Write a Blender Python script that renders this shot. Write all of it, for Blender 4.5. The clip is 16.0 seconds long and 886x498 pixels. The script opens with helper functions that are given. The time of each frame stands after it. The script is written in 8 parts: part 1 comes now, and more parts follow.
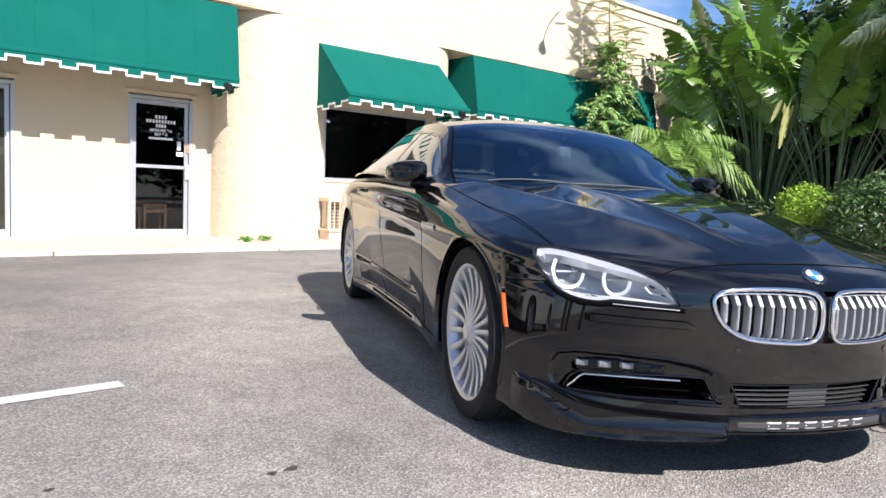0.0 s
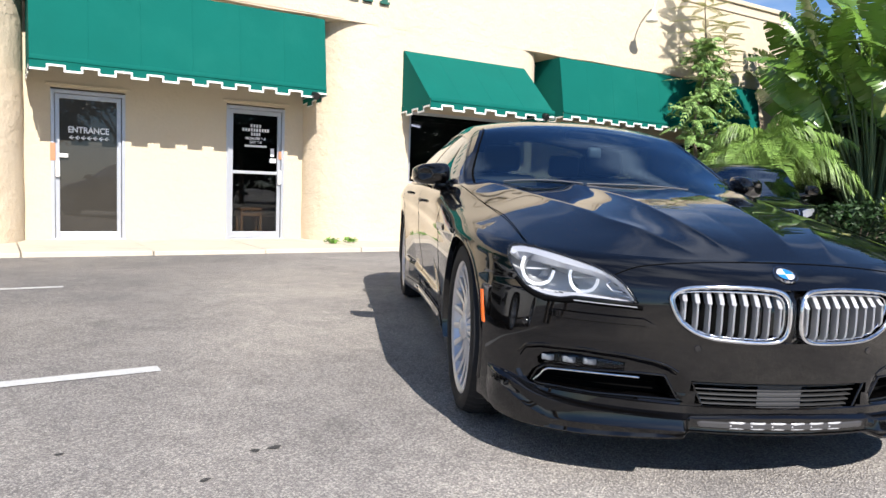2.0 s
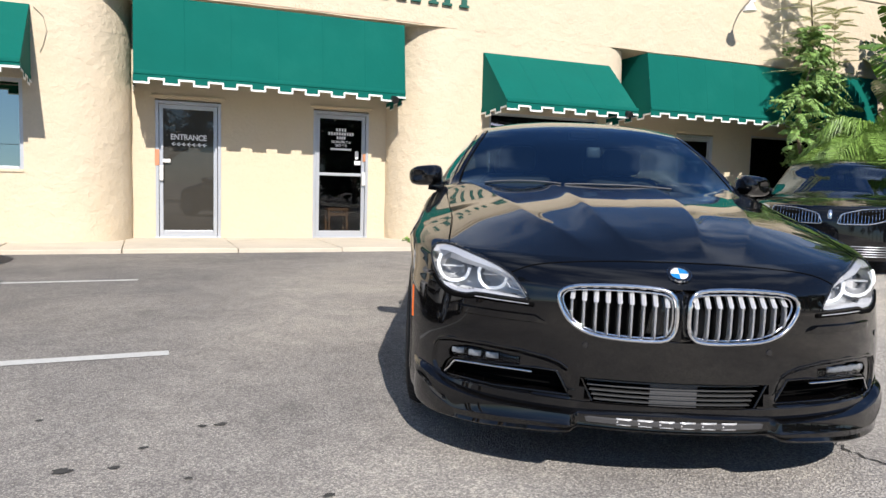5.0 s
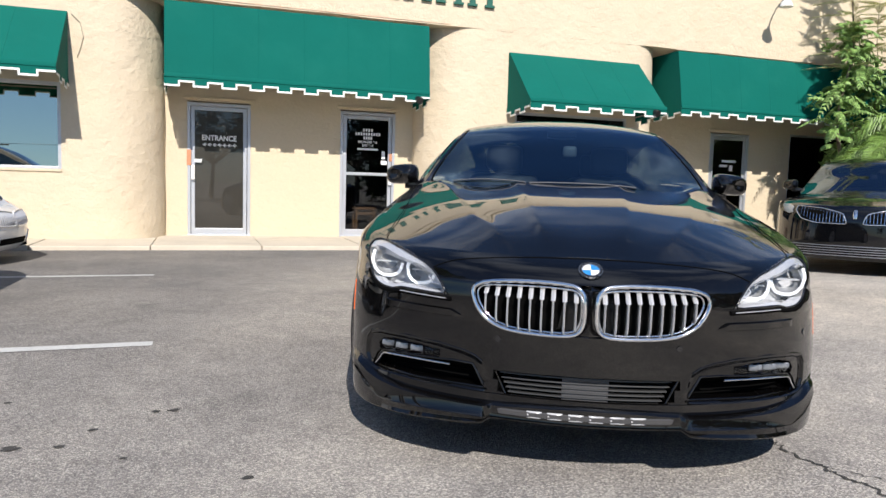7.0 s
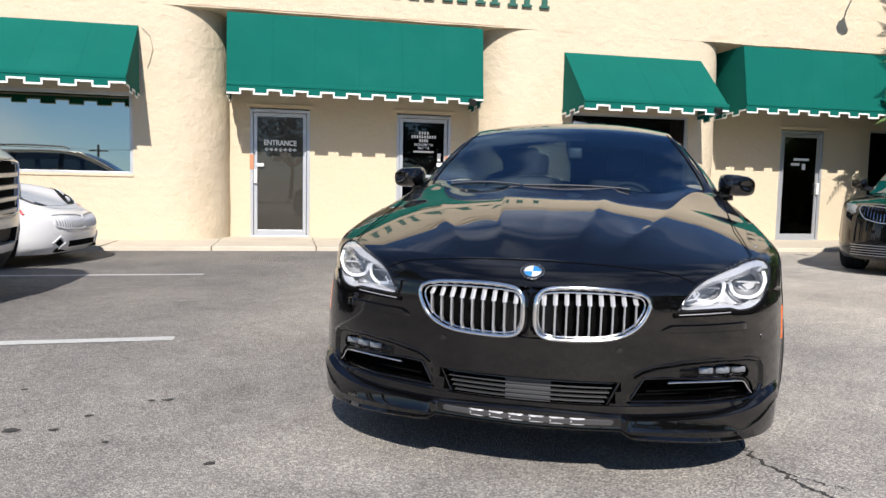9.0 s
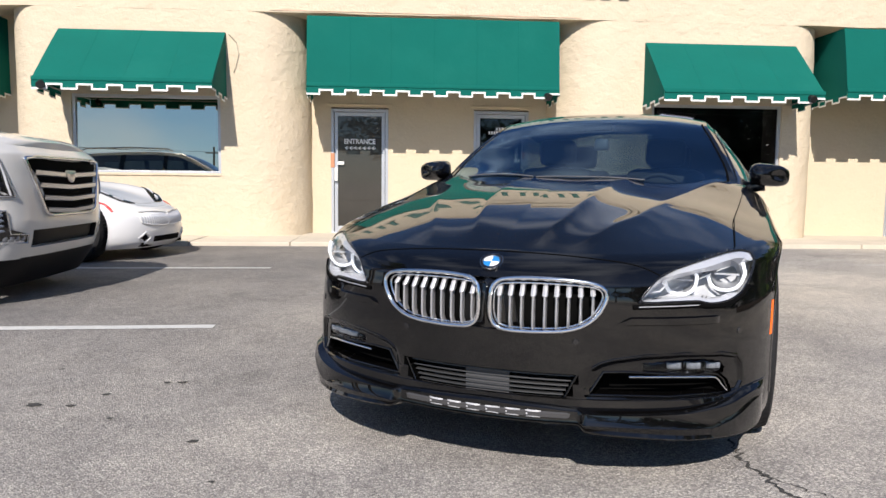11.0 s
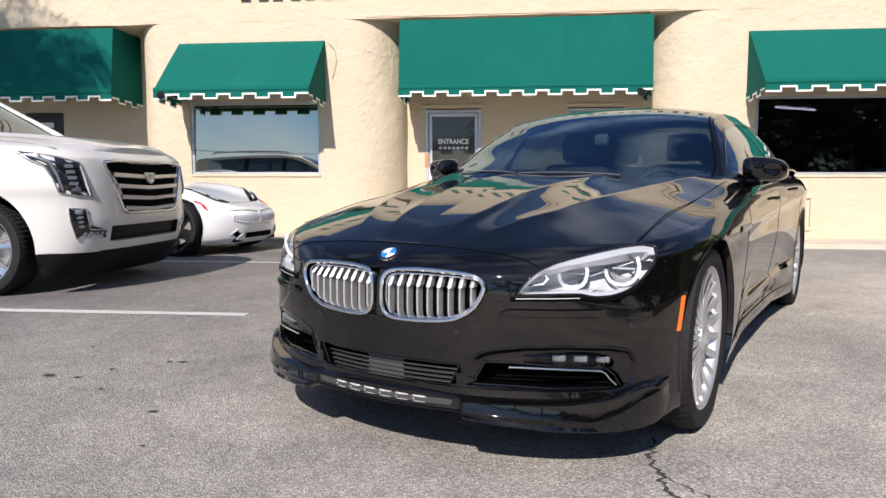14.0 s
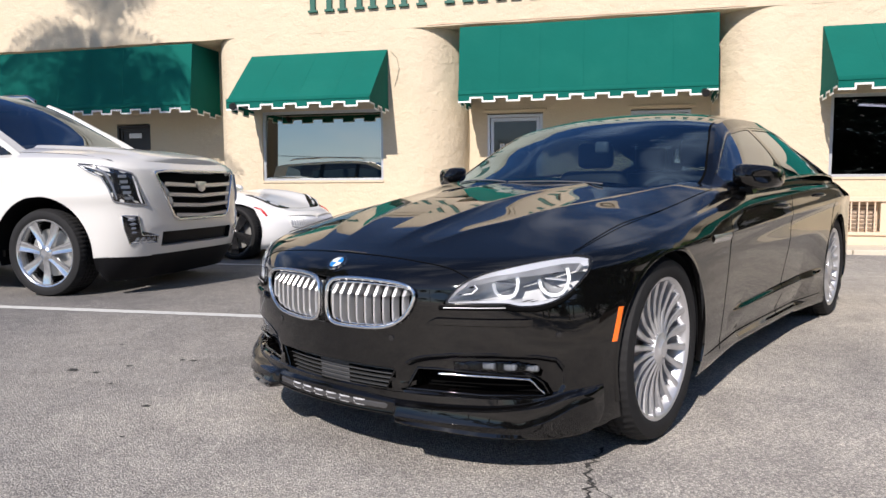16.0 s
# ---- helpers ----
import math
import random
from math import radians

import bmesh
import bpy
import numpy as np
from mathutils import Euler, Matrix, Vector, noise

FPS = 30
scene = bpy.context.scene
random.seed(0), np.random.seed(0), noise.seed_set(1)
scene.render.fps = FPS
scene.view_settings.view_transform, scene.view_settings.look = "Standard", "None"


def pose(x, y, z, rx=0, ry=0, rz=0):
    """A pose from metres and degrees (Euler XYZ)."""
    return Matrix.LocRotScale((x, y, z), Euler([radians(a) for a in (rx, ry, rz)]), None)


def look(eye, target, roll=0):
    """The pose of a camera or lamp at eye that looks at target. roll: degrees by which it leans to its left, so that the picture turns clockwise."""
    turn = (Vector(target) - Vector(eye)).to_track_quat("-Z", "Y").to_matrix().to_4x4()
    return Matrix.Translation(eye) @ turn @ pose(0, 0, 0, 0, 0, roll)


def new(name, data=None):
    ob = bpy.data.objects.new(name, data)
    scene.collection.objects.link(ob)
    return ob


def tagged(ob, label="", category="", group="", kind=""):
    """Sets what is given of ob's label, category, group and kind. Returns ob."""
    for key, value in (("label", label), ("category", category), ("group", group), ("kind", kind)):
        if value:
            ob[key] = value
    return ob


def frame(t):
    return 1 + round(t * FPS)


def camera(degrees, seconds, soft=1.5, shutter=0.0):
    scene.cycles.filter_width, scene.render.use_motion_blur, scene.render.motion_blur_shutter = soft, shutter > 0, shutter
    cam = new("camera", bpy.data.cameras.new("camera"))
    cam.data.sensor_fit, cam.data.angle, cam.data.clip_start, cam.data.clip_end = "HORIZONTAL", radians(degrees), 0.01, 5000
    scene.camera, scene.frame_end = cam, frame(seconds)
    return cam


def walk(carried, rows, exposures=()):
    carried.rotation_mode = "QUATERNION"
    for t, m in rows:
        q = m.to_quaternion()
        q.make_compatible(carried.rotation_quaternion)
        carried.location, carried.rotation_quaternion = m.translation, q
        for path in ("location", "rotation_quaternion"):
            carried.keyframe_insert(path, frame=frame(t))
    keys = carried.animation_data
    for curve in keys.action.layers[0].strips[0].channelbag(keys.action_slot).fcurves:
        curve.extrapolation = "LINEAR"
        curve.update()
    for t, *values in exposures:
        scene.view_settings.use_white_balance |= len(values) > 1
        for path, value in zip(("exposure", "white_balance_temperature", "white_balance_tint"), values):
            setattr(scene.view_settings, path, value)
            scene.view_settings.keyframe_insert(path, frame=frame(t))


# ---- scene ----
cam = camera(63.0, 16.0)
PATH = [
    (0, (0.099, 0.048, 0.914), (1.401, 1.558, 0.759), 2.3),
    (0.5, (0.178, -0.046, 0.913), (1.425, 1.51, 0.76), 2.2),
    (1, (0.247, -0.16, 0.915), (1.428, 1.447, 0.766), 2.1),
    (1.5, (0.327, -0.266, 0.918), (1.444, 1.386, 0.766), 1.9),
    (2, (0.414, -0.343, 0.918), (1.473, 1.347, 0.762), 1.9),
    (2.5, (0.508, -0.417, 0.912), (1.509, 1.307, 0.753), 1.9),
    (3, (0.597, -0.505, 0.913), (1.533, 1.255, 0.752), 1.8),
    (3.5, (0.698, -0.586, 0.92), (1.57, 1.206, 0.759), 1.7),
    (4, (0.803, -0.667, 0.937), (1.627, 1.148, 0.774), 1.6),
    (6.5, (1.289, -1.019, 0.948), (1.967, 0.855, 0.779), 1.6),
    (7, (1.391, -1.062, 0.949), (2.025, 0.827, 0.779), 1.6),
    (7.5, (1.491, -1.11, 0.954), (2.081, 0.793, 0.783), 1.5),
    (8, (1.599, -1.162, 0.952), (2.137, 0.757, 0.781), 1.4),
    (8.5, (1.7, -1.223, 0.962), (2.182, 0.711, 0.792), 1.3),
    (9, (1.812, -1.268, 0.968), (2.232, 0.68, 0.796), 1.2),
    (11.5, (2.439, -1.388, 0.948), (2.503, 0.603, 0.765), 0.5),
    (12, (2.588, -1.423, 0.963), (2.583, 0.569, 0.781), 0.4),
    (12.5, (2.727, -1.451, 0.979), (2.658, 0.539, 0.798), 0.3),
    (13, (2.861, -1.46, 0.973), (2.73, 0.527, 0.789), 0.3),
    (13.5, (3.006, -1.46, 0.958), (2.817, 0.522, 0.772), 0.1),
    (14, (3.138, -1.467, 0.941), (2.894, 0.509, 0.755), 0.1),
    (14.5, (3.266, -1.457, 0.944), (2.962, 0.511, 0.757), -0.0),
    (15, (3.397, -1.456, 0.949), (3.032, 0.501, 0.765), -0.0),
    (15.5, (3.541, -1.464, 0.955), (3.112, 0.481, 0.775), -0.2),
    (16, (3.686, -1.467, 0.976), (3.196, 0.464, 0.798), -0.3),
]
SIZE = 0.94        # the plan below is drawn a little large; all of it is brought to true size by this
walk(cam, [(t, look(SIZE * Vector(eye), SIZE * Vector(target), roll)) for t, eye, target, roll in PATH],
     exposures=[(0, 0.86, 6150, 14), (2, 0.74, 6200, 13), (3.5, 0.55, 6250, 12), (7, 0.38, 6250, 12), (12, 0.37, 6330, 14), (16, 0.34, 6350, 15)])

# ---- light: a low-afternoon sun behind the camera, blue sky with thin cloud ----
SUN_WAY = Vector((0.16, 1.0, -0.84)).normalized()
sun = new("sun", bpy.data.lights.new("sun", "SUN"))
sun.data.energy, sun.data.angle, sun.data.color = 5.0, radians(0.5), (1.0, 0.93, 0.83)
sun.matrix_world = look((-4, -25, 21), Vector((-4, -25, 21)) + SUN_WAY)

world = bpy.data.worlds.new("sky")
scene.world = world
world.use_nodes = True
wn, wl = world.node_tree.nodes, world.node_tree.links
sky = wn.new("ShaderNodeTexSky")
sky.sky_type, sky.sun_disc = "NISHITA", False
sky.sun_elevation, sky.sun_rotation = radians(39.7), radians(189)
sky.air_density, sky.dust_density, sky.ozone_density = 1.0, 0.1, 4.0
geo = wn.new("ShaderNodeTexCoord")
flat = wn.new("ShaderNodeMapping")
flat.inputs["Scale"].default_value = (1.0, 1.0, 2.6)
flat.inputs["Location"].default_value = (0.9, 4.4, 2.1)
cloud = wn.new("ShaderNodeTexNoise")
cloud.inputs["Scale"].default_value, cloud.inputs["Detail"].default_value = 2.3, 8
ramp = wn.new("ShaderNodeValToRGB")
ramp.color_ramp.elements[0].position, ramp.color_ramp.elements[1].position = 0.50, 0.84
haze = wn.new("ShaderNodeMix")
haze.data_type = "RGBA"
haze.inputs["B"].default_value = (10.0, 10.6, 11.4, 1)
wl.new(geo.outputs["Generated"], flat.inputs["Vector"])
wl.new(flat.outputs["Vector"], cloud.inputs["Vector"])
wl.new(cloud.outputs["Fac"], ramp.inputs["Fac"])
wl.new(ramp.outputs["Color"], haze.inputs["Factor"])
deep = wn.new("ShaderNodeMix")
deep.data_type, deep.blend_type = "RGBA", "MULTIPLY"
deep.inputs["Factor"].default_value = 1.0
deep.inputs["B"].default_value = (0.82, 0.94, 1.06, 1)
wl.new(sky.outputs["Color"], deep.inputs["A"])
wl.new(deep.outputs["Result"], haze.inputs["A"])
wl.new(haze.outputs["Result"], wn["Background"].inputs["Color"])
wn["Background"].inputs["Strength"].default_value = 0.080


# ---- materials ----
def mat(name, base, rough=0.5, metal=0.0, vary=0.0, scale=3.0, fine=0.0, fine_scale=60.0, bump=0.0,
        bump_scale=40.0, bump_size=0.01, coat=0.0, coat_rough=0.03, coat_ior=1.5, spec=0.5, per_object=0.0, per_island=0.0, stain=None,
        stain_amount=0.0, stain_scale=1.2, rough_vary=0.0, stretch=(1, 1, 1), emit=0.0):
    """A principled material with colour that varies at a broad and a fine scale, stains, and a fine relief."""
    m = bpy.data.materials.new(name)
    m.use_nodes = True
    n, l = m.node_tree.nodes, m.node_tree.links
    b = n["Principled BSDF"]
    b.inputs["Base Color"].default_value = (*base, 1)
    b.inputs["Roughness"].default_value = rough
    b.inputs["Metallic"].default_value = metal
    b.inputs["Coat Weight"].default_value = coat
    b.inputs["Coat Roughness"].default_value = coat_rough
    b.inputs["Coat IOR"].default_value = coat_ior
    b.inputs["Specular IOR Level"].default_value = spec
    tc = n.new("ShaderNodeTexCoord")
    mp = n.new("ShaderNodeMapping")
    mp.inputs["Scale"].default_value = stretch
    l.new(tc.outputs["Object"], mp.inputs["Vector"])

    def tex(s, detail=4, rough_=0.55):
        t = n.new("ShaderNodeTexNoise")
        t.inputs["Scale"].default_value, t.inputs["Detail"].default_value, t.inputs["Roughness"].default_value = s, detail, rough_
        l.new(mp.outputs["Vector"], t.inputs["Vector"])
        return t.outputs["Fac"]

    def math_(op, a, c):
        k = n.new("ShaderNodeMath")
        k.operation = op
        for i, v in enumerate((a, c)):
            if isinstance(v, (int, float)):
                k.inputs[i].default_value = v
            else:
                l.new(v, k.inputs[i])
        return k.outputs[0]

    gain = None
    for amount, src in ((vary, lambda: tex(scale)), (fine, lambda: tex(fine_scale, 2))):
        if amount:
            g = math_("ADD", math_("MULTIPLY", math_("SUBTRACT", src(), 0.5), 2 * amount), 1.0)
            gain = g if gain is None else math_("MULTIPLY", gain, g)
    if per_object or per_island:
        oi = n.new("ShaderNodeObjectInfo" if per_object else "ShaderNodeNewGeometry")
        g = math_("ADD", math_("MULTIPLY", math_("SUBTRACT", oi.outputs["Random" if per_object else "Random Per Island"], 0.5), 2 * (per_object or per_island)), 1.0)
        gain = g if gain is None else math_("MULTIPLY", gain, g)
    if gain is not None:
        mix = n.new("ShaderNodeVectorMath")
        mix.operation = "SCALE"
        mix.inputs[0].default_value = base
        l.new(gain, mix.inputs["Scale"])
        colour = mix.outputs[0]
        if stain:
            r = n.new("ShaderNodeValToRGB")
            r.color_ramp.elements[0].position, r.color_ramp.elements[1].position = 0.52, 0.72
            l.new(tex(stain_scale, 6, 0.65), r.inputs["Fac"])
            sm = n.new("ShaderNodeMix")
            sm.data_type = "RGBA"
            sm.inputs["B"].default_value = (*stain, 1)
            l.new(math_("MULTIPLY", r.outputs["Color"], stain_amount), sm.inputs["Factor"])
            l.new(colour, sm.inputs["A"])
            colour = sm.outputs["Result"]
        l.new(colour, b.inputs["Base Color"])
    if rough_vary:
        l.new(math_("ADD", rough, math_("MULTIPLY", math_("SUBTRACT", tex(scale * 3), 0.5), 2 * rough_vary)), b.inputs["Roughness"])
    if bump:
        k = n.new("ShaderNodeBump")
        k.inputs["Strength"].default_value, k.inputs["Distance"].default_value = bump, bump_size
        l.new(tex(bump_scale, 5, 0.6), k.inputs["Height"])
        l.new(k.outputs["Normal"], b.inputs["Normal"])
    if emit:
        b.inputs["Emission Color"].default_value = (*base, 1)
        b.inputs["Emission Strength"].default_value = emit
    return m


def pane_glass(name, tint, gloss=0.08, rough=0.0, sheen=(0.95, 0.98, 1.0)):
    """Thin tinted glass: what lies behind shows through, and it mirrors more at a glancing look."""
    m = bpy.data.materials.new(name)
    m.use_nodes = True
    n, l = m.node_tree.nodes, m.node_tree.links
    n.remove(n["Principled BSDF"])
    see = n.new("ShaderNodeBsdfTransparent")
    see.inputs["Color"].default_value = (*tint, 1)
    shine = n.new("ShaderNodeBsdfGlossy")
    shine.inputs["Roughness"].default_value = rough
    shine.inputs["Color"].default_value = (*sheen, 1)
    fr = n.new("ShaderNodeLayerWeight")
    fr.inputs["Blend"].default_value = 0.5
    power = n.new("ShaderNodeMath")
    power.operation = "POWER"
    power.inputs[1].default_value = 5.0
    add = n.new("ShaderNodeMath")
    add.operation, add.use_clamp = "MULTIPLY_ADD", True
    add.inputs[1].default_value, add.inputs[2].default_value = 0.96, 0.04 + gloss
    mix = n.new("ShaderNodeMixShader")
    l.new(fr.outputs["Facing"], power.inputs[0])
    l.new(power.outputs[0], add.inputs[0])
    l.new(add.outputs[0], mix.inputs[0])
    l.new(see.outputs[0], mix.inputs[1])
    l.new(shine.outputs[0], mix.inputs[2])
    l.new(mix.outputs[0], n["Material Output"].inputs["Surface"])
    return m


STUCCO = mat("cream_stucco", (0.600, 0.508, 0.372), 0.9, vary=0.06, scale=0.9, fine=0.05, fine_scale=25, bump=0.75, bump_scale=5.5,
             bump_size=0.035, stain=(0.56, 0.455, 0.31), stain_amount=0.35, stain_scale=1.5)
STUCCO_IN = mat("cream_stucco_bay", (0.585, 0.495, 0.355), 0.9, vary=0.05, scale=1.2, bump=0.5, bump_scale=9, bump_size=0.02,
                fine=0.04, fine_scale=30, stain=(0.55, 0.44, 0.29), stain_amount=0.3)
PINK_STUCCO = mat("patched_stucco", (0.66, 0.46, 0.33), 0.9, vary=0.12, scale=3, bump=0.6, bump_scale=8, bump_size=0.02)
ASPHALT = mat("old_asphalt", (0.135, 0.137, 0.142), 0.85)
CONCRETE = mat("old_concrete", (0.56, 0.50, 0.40), 0.9, vary=0.12, scale=1.5, fine=0.12, fine_scale=50, bump=0.4, bump_scale=40, bump_size=0.006,
               stain=(0.36, 0.32, 0.26), stain_amount=0.5, stain_scale=1.1)
LINE = mat("worn_white_paint", (0.52, 0.52, 0.50), 0.8, vary=0.10, scale=5, fine=0.22, fine_scale=70, bump=0.5, bump_scale=120, bump_size=0.004,
           stain=(0.25, 0.25, 0.25), stain_amount=0.45, stain_scale=7)
CANVAS = mat("green_canvas", (0.002, 0.110, 0.086), 0.85, spec=0.15, vary=0.10, scale=1.5, fine=0.05, fine_scale=90, bump=0.25, bump_scale=3, bump_size=0.03,
             stain=(0.012, 0.15, 0.115), stain_amount=0.35, stain_scale=0.8)
CANVAS_TRIM = mat("white_canvas_binding", (0.78, 0.78, 0.75), 0.8, vary=0.05, scale=6)
ALU = mat("grey_aluminium", (0.50, 0.52, 0.55), 0.42, 0.55, vary=0.05, scale=4)
DOOR_GLASS = pane_glass("dark_door_glass", (0.30, 0.31, 0.32), 0.0)
# opaque grey-brown pane with a mirroring coat
SMOKE_GLASS = mat("grey_brown_door_glass", (0.040, 0.037, 0.031), 0.25, vary=0.25, scale=1.6, fine=0.1, fine_scale=60, coat=1.0, coat_rough=0.015, coat_ior=1.5, spec=0.1)
FILM_GLASS = pane_glass("mirrored_window_film", (0.06, 0.07, 0.07), 0.42, sheen=(0.93, 0.91, 0.75))
SHOP_GLASS = pane_glass("shop_window_glass", (0.45, 0.44, 0.48), 0.0)
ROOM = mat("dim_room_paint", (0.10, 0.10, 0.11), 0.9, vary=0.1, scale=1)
WHITE_VINYL = mat("white_vinyl", (0.80, 0.80, 0.80), 0.6)
BLACK_PLASTIC = mat("black_plastic", (0.012, 0.012, 0.013), 0.5, fine=0.1, fine_scale=80)
WHITE_PLASTIC = mat("white_plastic", (0.72, 0.72, 0.70), 0.5, fine=0.05)
ORANGE = mat("faded_orange_sticker", (0.46, 0.21, 0.11), 0.6, vary=0.1)
WOOD = mat("pale_wood", (0.48, 0.26, 0.11), 0.5, vary=0.15, scale=8, stretch=(1, 1, 8))
SIGN_GREEN = mat("green_sign_letter", (0.012, 0.10, 0.07), 0.5, vary=0.08)
GREY_METAL = mat("galvanised_metal", (0.45, 0.45, 0.44), 0.45, 0.7, vary=0.12, scale=10)
ROOF_FELT = mat("roof_felt", (0.16, 0.155, 0.15), 0.95, vary=0.2, scale=2)


def trowel_nodes(m, strength):
    """Hand-trowelled plaster: flat skips with raised edges and short dragged marks."""
    n, l = m.node_tree.nodes, m.node_tree.links
    b = n["Principled BSDF"]
    tc = n.new("ShaderNodeTexCoord")
    last = b.inputs["Normal"].links[0].from_socket
    for stretch, scale, low, high, depth in (((1.0, 1.0, 1.7), 3.6, 0.47, 0.56, 0.010), ((0.50, 1.0, 2.6), 6.0, 0.655, 0.69, 0.032)):
        mp = n.new("ShaderNodeMapping")
        mp.inputs["Scale"].default_value = stretch
        t = n.new("ShaderNodeTexNoise")
        t.inputs["Scale"].default_value, t.inputs["Detail"].default_value, t.inputs["Roughness"].default_value = scale, 5, 0.62
        r = n.new("ShaderNodeValToRGB")
        r.color_ramp.elements[0].position, r.color_ramp.elements[1].position = low, high
        k = n.new("ShaderNodeBump")
        k.inputs["Strength"].default_value, k.inputs["Distance"].default_value = strength, depth
        l.new(tc.outputs["Object"], mp.inputs["Vector"])
        l.new(mp.outputs["Vector"], t.inputs["Vector"])
        l.new(t.outputs["Fac"], r.inputs["Fac"])
        l.new(r.outputs["Color"], k.inputs["Height"])
        l.new(last, k.inputs["Normal"])
        last = k.outputs["Normal"]
    l.new(last, b.inputs["Normal"])


trowel_nodes(STUCCO, 0.30)
trowel_nodes(STUCCO_IN, 0.20)


def asphalt_nodes(m):
    """Worn asphalt: a pale aggregate in a dark binder, broad worn and oiled patches, and a rough relief."""
    n, l = m.node_tree.nodes, m.node_tree.links
    b = n["Principled BSDF"]
    tc = n.new("ShaderNodeTexCoord")

    def noise_(s, d=4, r=0.55):
        t = n.new("ShaderNodeTexNoise")
        t.inputs["Scale"].default_value, t.inputs["Detail"].default_value, t.inputs["Roughness"].default_value = s, d, r
        l.new(tc.outputs["Object"], t.inputs["Vector"])
        return t.outputs["Fac"]

    def ramp_(src, a, c, ca, cc):
        r = n.new("ShaderNodeValToRGB")
        r.color_ramp.elements[0].position, r.color_ramp.elements[1].position = a, c
        r.color_ramp.elements[0].color, r.color_ramp.elements[1].color = (*ca, 1), (*cc, 1)
        l.new(src, r.inputs["Fac"])
        return r.outputs["Color"]

    def mul(a, c, fac=1.0):
        x = n.new("ShaderNodeMix")
        x.data_type, x.blend_type = "RGBA", "MULTIPLY"
        x.inputs["Factor"].default_value = fac
        l.new(a, x.inputs["A"])
        l.new(c, x.inputs["B"])
        return x.outputs["Result"]

    stone = n.new("ShaderNodeTexVoronoi")
    stone.inputs["Scale"].default_value = 125
    l.new(tc.outputs["Object"], stone.inputs["Vector"])
    sep = n.new("ShaderNodeSeparateColor")
    l.new(stone.outputs["Color"], sep.inputs["Color"])
    agg = ramp_(sep.outputs[0], 0.25, 1.0, (0.345, 0.325, 0.305), (0.63, 0.595, 0.54))
    gap = ramp_(stone.outputs["Distance"], 0.35, 0.75, (1, 1, 1), (0.62, 0.62, 0.63))
    worn = mul(ramp_(noise_(0.55, 6, 0.6), 0.35, 0.68, (0.72, 0.72, 0.73), (1.14, 1.13, 1.10)), ramp_(noise_(0.16, 3, 0.5), 0.36, 0.62, (0.86, 0.87, 0.90), (1.16, 1.13, 1.08)))
    mott = ramp_(noise_(5.5, 5, 0.7), 0.30, 0.75, (0.78, 0.78, 0.79), (1.1, 1.1, 1.1))
    grit = ramp_(noise_(190, 3, 0.7), 0.28, 0.72, (0.63, 0.63, 0.63), (1.35, 1.35, 1.33))
    oil = ramp_(noise_(1.6, 3, 0.5), 0.22, 0.36, (0.72, 0.72, 0.72), (1, 1, 1))
    # darker towards the building and -x, paler towards the open side and +x
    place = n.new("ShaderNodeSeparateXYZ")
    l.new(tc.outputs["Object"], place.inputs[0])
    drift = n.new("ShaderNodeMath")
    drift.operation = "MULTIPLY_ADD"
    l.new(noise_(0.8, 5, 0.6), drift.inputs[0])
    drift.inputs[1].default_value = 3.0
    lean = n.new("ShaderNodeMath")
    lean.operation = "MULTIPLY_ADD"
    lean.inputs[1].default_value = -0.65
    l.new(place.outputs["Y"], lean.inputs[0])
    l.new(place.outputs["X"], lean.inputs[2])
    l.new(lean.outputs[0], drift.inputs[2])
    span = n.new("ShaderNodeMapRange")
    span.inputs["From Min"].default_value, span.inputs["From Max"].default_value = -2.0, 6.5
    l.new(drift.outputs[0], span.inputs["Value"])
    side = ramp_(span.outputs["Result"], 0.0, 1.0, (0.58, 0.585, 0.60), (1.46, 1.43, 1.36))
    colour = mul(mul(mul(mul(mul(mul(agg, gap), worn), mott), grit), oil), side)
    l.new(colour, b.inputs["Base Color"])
    k = n.new("ShaderNodeBump")
    k.inputs["Strength"].default_value, k.inputs["Distance"].default_value = 0.8, 0.006
    h = n.new("ShaderNodeMath")
    h.operation = "ADD"
    l.new(stone.outputs["Distance"], h.inputs[0])
    l.new(noise_(140, 3), h.inputs[1])
    l.new(h.outputs[0], k.inputs["Height"])
    l.new(k.outputs["Normal"], b.inputs["Normal"])


asphalt_nodes(ASPHALT)


# ---- building helpers ----
def thing(name, m=None, label="", category="", group="", kind=""):
    ob = new(name)
    ob.empty_display_size = 0.2
    if m is not None:
        ob.matrix_world = m
    return tagged(ob, label, category, group, kind)


def as_mesh(name, src, material, smooth=None):
    me = src
    if isinstance(src, bmesh.types.BMesh):
        me = bpy.data.meshes.new(name)
        src.to_mesh(me)
        src.free()
    for m in (material if isinstance(material, (list, tuple)) else [material]):
        me.materials.append(m)
    if smooth is not None:
        me.polygons.foreach_set("use_smooth", [True] * len(me.polygons))
        if smooth < 179:
            me.set_sharp_from_angle(angle=radians(smooth))
    return me


def part(name, src, material, parent=None, label="", smooth=None):
    ob = new(name, as_mesh(name, src, material, smooth))
    if parent is not None:
        ob.parent = parent
    return tagged(ob, label)


def solid(name, src, material, label="", category="", group="", kind="", smooth=None):
    return tagged(new(name, as_mesh(name, src, material, smooth)), label, category, group, kind)


